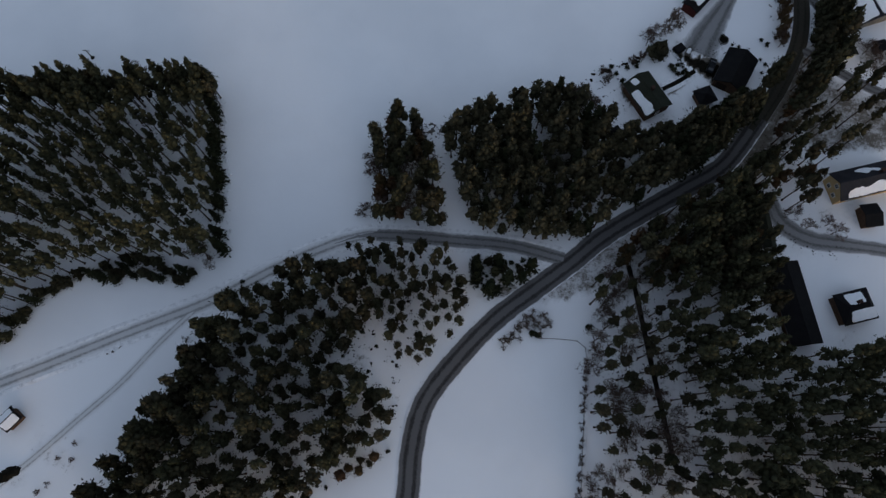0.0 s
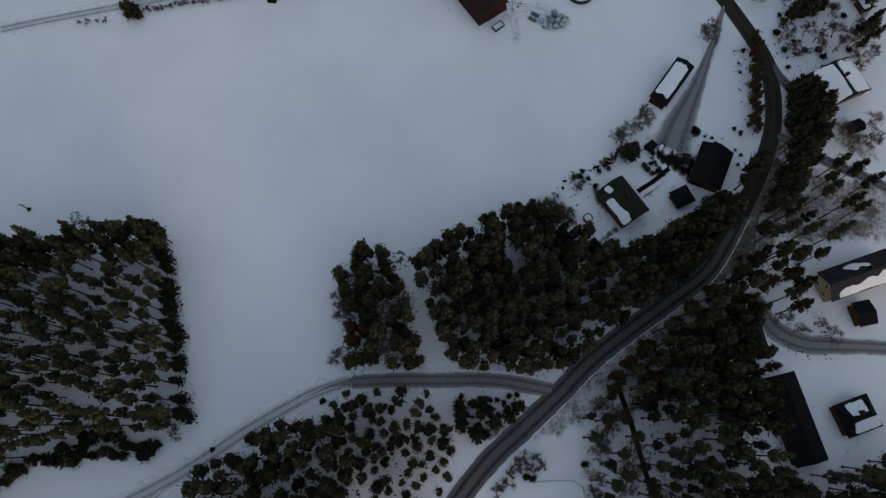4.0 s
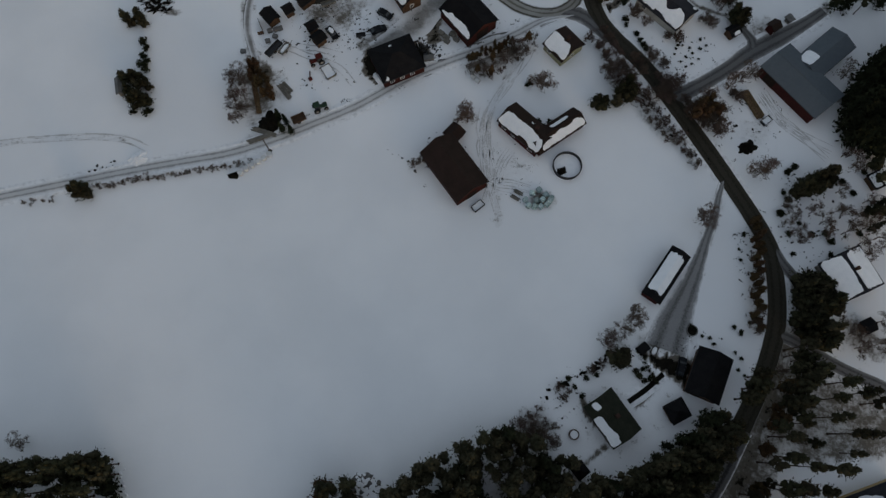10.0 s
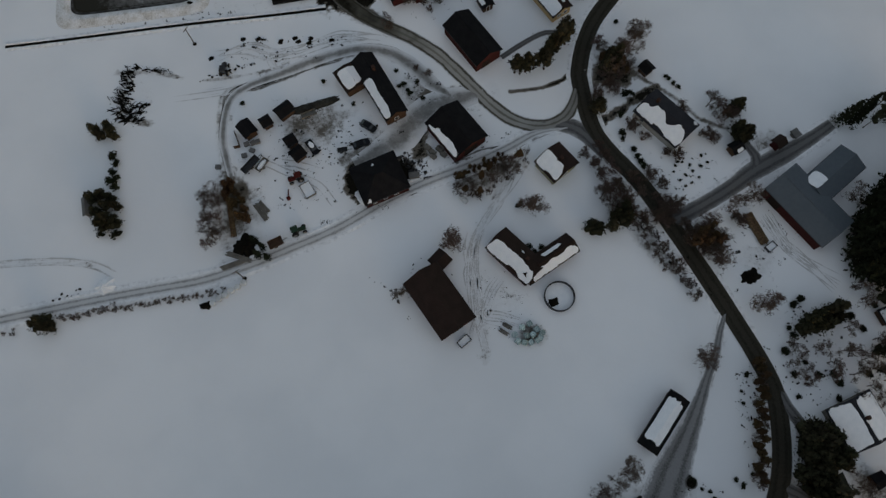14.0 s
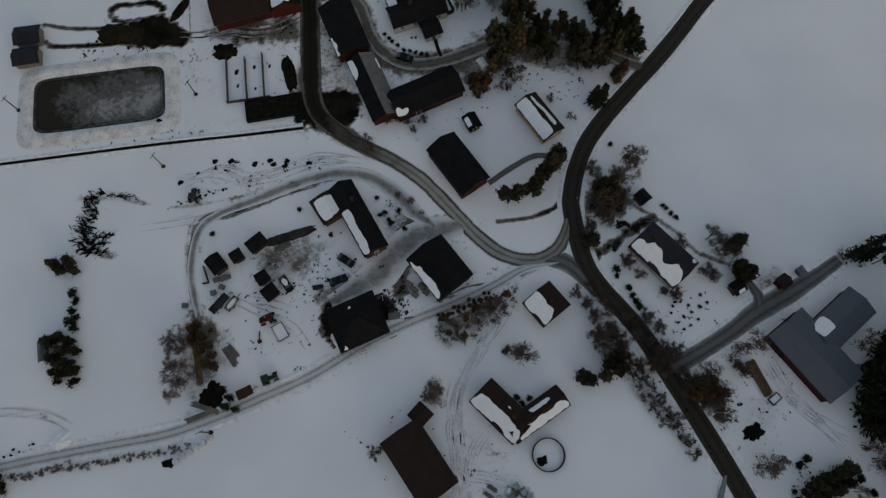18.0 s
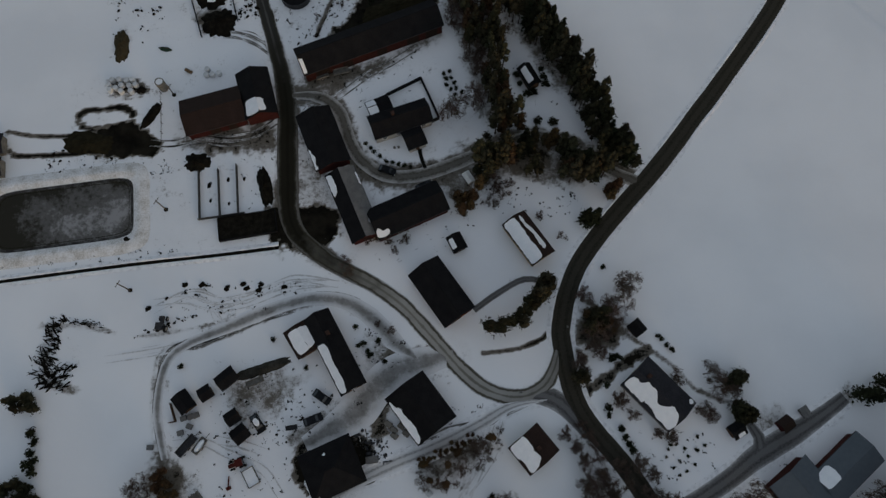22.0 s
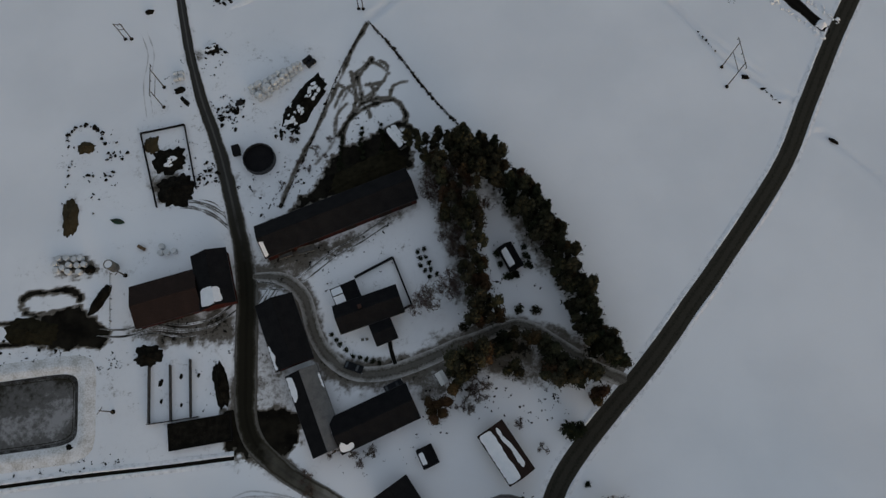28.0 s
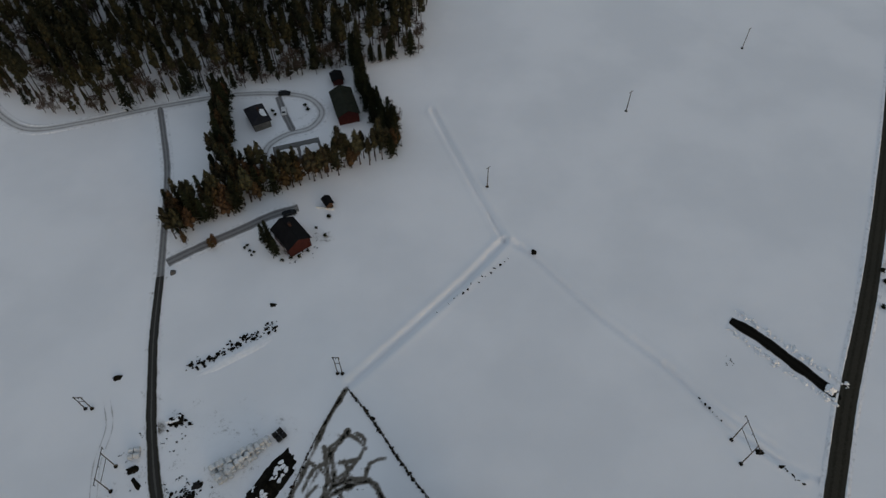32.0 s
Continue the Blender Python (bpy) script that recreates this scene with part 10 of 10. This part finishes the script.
stone_row('drain_clods', [(97.3, 322.6), (99.0, 320.1), (100.8, 316.8)], 1.0, 0.35, SOIL, 'dark tufts along a drain', seed=59, spread=0.15)
heap('soil_heap', -9.3, 351.5, 1.0, 0.6, 0.6, 0, SOIL, 'small dark heap beyond the clod row', seed=60)
heap('soil_heap', -38.9, 362.8, 0.9, 1.0, 0.8, 0, STONE, 'small heap of stones at the lane corner', seed=61)
car(-9.1, 383.5, 20, CAR_DARK, 'dark car parked by the red house')
car(-17.1, 430.0, 100, CAR_WHITE, 'white car parked on the drive')
car(-18.2, 439.4, 5, CAR_DARK, 'dark car parked by the forest')
low_wall('bunker_wall', [(-34.3, 238.9), (-33.0, 226.8)], 1.1, 0.22, OLD_CONCRETE, 'dark concrete wall of an open feed bunker', 'wall', 3.0)
low_wall('bunker_wall', [(-29.7, 239.3), (-28.3, 227.1)], 1.1, 0.22, OLD_CONCRETE, 'dark concrete wall of an open feed bunker', 'wall', 3.0)
low_wall('bunker_wall', [(-25.4, 240.5), (-24.1, 228.1)], 1.1, 0.22, OLD_CONCRETE, 'dark concrete wall of an open feed bunker', 'wall', 3.0)
low_wall('bunker_wall', [(-33.4, 226.6), (-29.0, 227.2), (-22.5, 228.1)], 1.0, 0.16, OLD_CONCRETE, 'dark concrete end wall of the feed bunkers', 'wall', 3.0)
heap('silage_heap', -18.3, 234.8, 5.4, 1.7, 1.3, -76, SOIL, 'long black covered silage heap', seed=62)
box_frame('manure_pit', -21.7, 224.9, 13.5, 5.7, 1.1, 9, BLACK_ROOF, SOIL, 'walled pit of dark manure', 'pit', 0.9)
rink(-65.0, 228.5, 31.7, 15.0, 7, 'rectangular frozen slurry basin with rounded corners')
heap('soil_heap', -49.4, 222.0, 1.3, 0.9, 0.7, 0, SOIL, 'dark heap at the basin corner', seed=63)
heap('muck_heap', -62.0, 247.1, 6.5, 3.2, 0.8, -6, MUCK, 'wide olive-black muck heap', seed=64)
heap('muck_heap', -47.5, 254.2, 4.2, 1.4, 0.9, 62, SOIL, 'narrow dark heap beside the fence', seed=65)
for x, y, r in [(-31.6, 235.5, 0.9), (-31.0, 231.5, 0.6), (-27.2, 236.8, 0.7), (-26.6, 230.6, 0.5), (-23.4, 237.0, 0.6)]:
    heap('feed_heap', x, y, r, r * 0.6, 0.25, 80, SOIL, 'small dark heap of feed in an open bunker', seed=int(90 + 10 * r))
heap('brush_heap', -34.9, 241.4, 3.2, 2.5, 1.5, 0, SOIL, 'round black heap of brush by the bunkers', seed=66)
building('field_hut', -84.4, 246.0, 6.6, 5.2, 7, 2.08, 0.8, GREY_WOOD, SLATE_ROOF, 'low grey-roofed field hut beside the basin', 'hut')
building('field_hut', -83.7, 239.9, 6.6, 4.9, 9, 2.08, 0.8, GREY_WOOD, SLATE_ROOF, 'low grey-roofed field hut beside the basin', 'hut')
stone_row('fallen_branch', [(-75.2, 12.9), (-73.5, 14.0), (-72.6, 14.8), (-72.6, 15.5)], 0.4, 0.22, BARK, 'curved branch lying on the snow', 'branch', seed=70, spread=0.05)
building('snowy_hut', -92.0, -2.0, 4.2, 3.7, 53, 2.08, 0.9, BROWN_WOOD, BLACK_ROOF, 'small dark hut with a snow-covered roof', 'hut', snow=[(-1, 0.05, 0.9, 0.05, 0.95), (1, 0.05, 0.9, 0.1, 0.95)])
heap('brush_heap', -90.7, -13.1, 3.0, 1.4, 0.8, 30, SOIL, 'dark brush at the field corner', seed=71)
heap('stone_pile', -8.8, 72.1, 2.2, 1.6, 0.9, 0, STONE, 'pile of stones with snow at the field edge', seed=72, snow=4)
stone_field('loose_stones', -8.7, 70.6, 3.6, 3.0, 0, 30, 0.5, STONE, 'stones strewn at the field edge', seed=73)
car(55.6, -4.6, 20, CAR_DARK, 'dark van with a snowy roof in the wood', True)
post_fence('field_fence', [(19.8, 22.3), (25.4, 22.4), (29.8, 20.9), (29.7, 10.7), (29.2, -1.0), (28.8, -12.2)], 2.6, 0.9, 'low fence along the small field')
low_wall('snow_edge', [(30.4, 20.5), (30.1, 8.3), (29.4, -5.6), (29.0, -12.2)], 0.45, 0.9, SNOW_BANK, 'snow drift along the field fence', 'drift')
utility_pole(-94.4, 86.4, 3.4, 0)
stone_row('hedge_tufts', [(-59.8, 77.8), (-56.9, 64.2), (-54.1, 49.8), (-51.4, 36.1)], 0.9, 0.4, SNOW_BANK, 'snowy tufts along the forest edge', seed=74, spread=0.3)
building('hut', 66.3, 198.8, 3.3, 3.2, -54, 1.92, 1.0, BROWN_WOOD, BLACK_ROOF, 'small dark hut behind the house', 'hut')
low_wall('car_port', [(-1.4, 386.0), (4.1, 385.0)], 0.6, 0.2, TRIM, 'low white garden border', 'border')
heap('brush_heap', 126.6, 291.3, 1.3, 0.5, 0.5, -35, SOIL, 'dark drain mouth beside the road', seed=77)
stone_field('ground_litter', -8.7, 177.9, 16, 9, 20, 80, 0.2, SOIL, 'dark tufts and clods poking through the snow', 'litter', seed=1120)
stone_field('ground_litter', -20.2, 180.7, 14, 8, 10, 70, 0.2, SOIL, 'dark tufts and clods poking through the snow', 'litter', seed=1010)
stone_field('ground_litter', 9.1, 196.2, 6, 6, 0, 90, 0.2, SOIL, 'dark tufts and clods poking through the snow', 'litter', seed=1120)
stone_field('ground_litter', 72.6, 171.7, 10, 8, -40, 110, 0.16, SOIL, 'dark tufts and clods poking through the snow', 'litter', seed=1460)
stone_field('ground_litter', 89.9, 159.4, 12, 14, -45, 140, 0.16, SOIL, 'dark tufts and clods poking through the snow', 'litter', seed=1680)
stone_field('ground_litter', 94.8, 127.9, 9, 11, 0, 160, 0.22, SOIL, 'dark tufts and clods poking through the snow', 'litter', seed=1990)
stone_field('ground_litter', 65.9, 151.6, 16, 3, -52, 200, 0.22, SOIL, 'dark tufts and clods poking through the snow', 'litter', seed=1570)
stone_field('ground_litter', 79.7, 113.4, 3, 14, 0, 140, 0.2, SOIL, 'dark tufts and clods poking through the snow', 'litter', seed=2010)
stone_field('ground_litter', 64.8, 96.4, 8, 6, 0, 80, 0.16, SOIL, 'dark tufts and clods poking through the snow', 'litter', seed=1790)
stone_field('ground_litter', 35.9, 87.3, 7, 7, 0, 80, 0.18, SOIL, 'dark tufts and clods poking through the snow', 'litter', seed=1650)
stone_field('ground_litter', 12.6, 296.1, 9, 9, 0, 140, 0.18, SOIL, 'dark tufts and clods poking through the snow', 'litter', seed=880)
stone_field('ground_litter', 0.7, 282.8, 12, 6, 30, 140, 0.22, SOIL, 'dark tufts and clods poking through the snow', 'litter', seed=880)
stone_field('ground_litter', -11.5, 281.5, 8, 9, 0, 120, 0.2, SOIL, 'dark tufts and clods poking through the snow', 'litter', seed=800)
stone_field('ground_litter', -17.6, 239.9, 10, 18, 0, 150, 0.15, SOIL, 'dark tufts and clods poking through the snow', 'litter', seed=1040)
stone_field('ground_litter', 9.4, 261.6, 14, 5, 24, 60, 0.16, SOIL, 'dark tufts and clods poking through the snow', 'litter', seed=1090)
stone_field('ground_litter', 43.5, 231.8, 16, 6, -5, 160, 0.22, SOIL, 'dark tufts and clods poking through the snow', 'litter', seed=1590)
stone_field('ground_litter', 45.9, 259.7, 8, 14, -57, 120, 0.2, SOIL, 'dark tufts and clods poking through the snow', 'litter', seed=1380)
stone_field('ground_litter', 20.1, 221.5, 14, 6, 20, 60, 0.16, SOIL, 'dark tufts and clods poking through the snow', 'litter', seed=1490)
stone_field('ground_litter', -29.3, 298.2, 9, 20, 10, 180, 0.18, SOIL, 'dark tufts and clods poking through the snow', 'litter', seed=570)
stone_field('ground_litter', -55.3, 240.4, 18, 3, 2, 140, 0.16, SOIL, 'dark tufts and clods poking through the snow', 'litter', seed=740)
stone_field('ground_litter', -59.9, 238.0, 20, 2, 2, 90, 0.2, SOIL, 'dark tufts and clods poking through the snow', 'litter', seed=720)
stone_field('ground_litter', -56.6, 217.9, 22, 3, 3, 120, 0.16, SOIL, 'dark tufts and clods poking through the snow', 'litter', seed=890)
stone_field('ground_litter', -29.0, 14.3, 20, 18, 0, 400, 0.25, SOIL, 'dark tufts and clods poking through the snow', 'litter', seed=1200)
stone_field('ground_litter', 47.7, 16.6, 14, 24, 0, 400, 0.22, SOIL, 'dark tufts and clods poking through the snow', 'litter', seed=1840)
stone_field('ground_litter', 73.5, 4.0, 20, 14, 0, 300, 0.22, SOIL, 'dark tufts and clods poking through the snow', 'litter', seed=2180)
stone_field('ground_litter', -84.8, 52.1, 22, 18, 0, 300, 0.22, SOIL, 'dark tufts and clods poking through the snow', 'litter', seed=510)
stone_field('ground_litter', -7.6, 28.3, 8, 8, 0, 120, 0.2, SOIL, 'dark tufts and clods poking through the snow', 'litter', seed=1280)
stone_field('ground_litter', 84.0, 50.0, 10, 5, -20, 100, 0.18, SOIL, 'dark tufts and clods poking through the snow', 'litter', seed=1870)
stone_field('ground_litter', -17.9, 405.2, 16, 5, 10, 150, 0.2, SOIL, 'dark tufts and clods poking through the snow', 'litter', seed=770)
stone_field('ground_litter', -4.6, 370.6, 6, 6, 0, 60, 0.2, SOIL, 'dark tufts and clods poking through the snow', 'litter', seed=970)
stone_field('ground_litter', 107.2, 332.3, 1.5, 1.5, 0, 10, 0.2, SOIL, 'dark tufts and clods poking through the snow', 'litter', seed=1930)
stone_field('ground_litter', 5.2, 173.7, 30, 3, 18, 200, 0.15, SOIL, 'dark tufts and clods poking through the snow', 'litter', seed=970)
stone_field('ground_litter', -10.6, 160.6, 16, 2, 20, 120, 0.14, SOIL, 'dark tufts and clods poking through the snow', 'litter', seed=1240)
stone_field('ground_litter', 28.2, 141.7, 6, 10, 0, 80, 0.13, SOIL, 'dark tufts and clods poking through the snow', 'litter', seed=1370)
heap('hay_bank', 13.1, 284.4, 10.5, 4.0, 1.2, 25, MUCK, 'olive-brown bank of old hay behind the long barn', seed=80)
stone_row('fence_tufts', [(11.7, 326.4), (5.2, 311.9), (-1.8, 291.0), (-7.5, 276.0)], 0.35, 0.3, SOIL, 'dark tufts along the paddock edge', seed=81, spread=0.12)
stone_row('fence_tufts', [(35.6, 296.3), (28.0, 305.5), (19.4, 317.9), (12.7, 326.4)], 0.28, 0.4, SOIL, 'dark tufts along the paddock fence', seed=82, spread=0.12)
for x, y in [(60.8, 158.8), (61.9, 157.3), (63.7, 155.2), (65.3, 151.6), (66.9, 148.8), (68.0, 147.3), (69.1, 145.3), (70.2, 143.9), (71.5, 141.5), (61.6, 160.2), (66.1, 153.2), (68.8, 148.4)]:
    plant('shrub', x, y, 0.6 + 0.3 * RNG.rand(), 'thicket by the road')
for x, y in [(73.8, 155.6), (76.0, 156.9), (77.3, 154.7), (76.0, 152.0), (74.8, 153.4), (77.8, 151.2), (76.8, 148.5), (74.7, 157.0)]:
    plant('bare', x, y, 0.7 + 0.2 * RNG.rand(), 'trees by the road bend')
for x, y in [(110.9, 163.1), (106.7, 142.1), (108.7, 139.3), (101.2, 127.7), (109.4, 130.1), (110.0, 121.1), (102.7, 122.6), (106.0, 120.0), (98.9, 122.7), (98.2, 125.3)]:
    plant('bare', x, y, 0.6 + 0.25 * RNG.rand(), 'trees on the east side')
for x, y in [(113.3, 139.2), (113.0, 135.2), (109.5, 127.5), (112.0, 127.4), (115.8, 141.8)]:
    plant('broad', x, y, 0.7 + 0.2 * RNG.rand(), 'dark trees on the east side')
for x, y in [(90.7, 133.2), (91.6, 131.2), (89.1, 128.1), (90.1, 123.0), (95.2, 122.8), (90.5, 118.0), (99.2, 117.7), (101.5, 116.4), (93.1, 125.4)]:
    plant('bush', x, y, 0.9 + 0.4 * RNG.rand(), 'bushes on the east side')
for x, y in [(59.8, 170.0), (60.9, 168.7), (61.3, 166.2), (64.9, 164.9), (65.9, 163.1), (67.2, 163.6), (68.3, 162.4), (54.5, 173.9), (55.5, 171.4), (53.5, 176.5), (52.4, 178.5), (56.9, 166.3), (57.9, 163.8)]:
    plant('shrub', x, y, 0.9 + 0.3 * RNG.rand(), 'shrubs along the east verge')
for x, y in [(53.2, 166.4), (51.8, 165.2), (54.1, 163.3), (52.7, 168.3), (71.7, 155.1), (73.2, 153.3), (76.8, 152.6), (75.2, 154.4)]:
    plant('bare', x, y, 0.6 + 0.2 * RNG.rand(), 'bare trees along the verge')
for x, y in [(7.4, 220.6), (9.3, 221.8), (11.3, 219.9), (1.2, 215.5), (2.5, 213.0), (34.9, 236.2), (36.8, 234.8)]:
    plant('shrub', x, y, 0.8 + 0.3 * RNG.rand(), 'shrubs below the workshop')
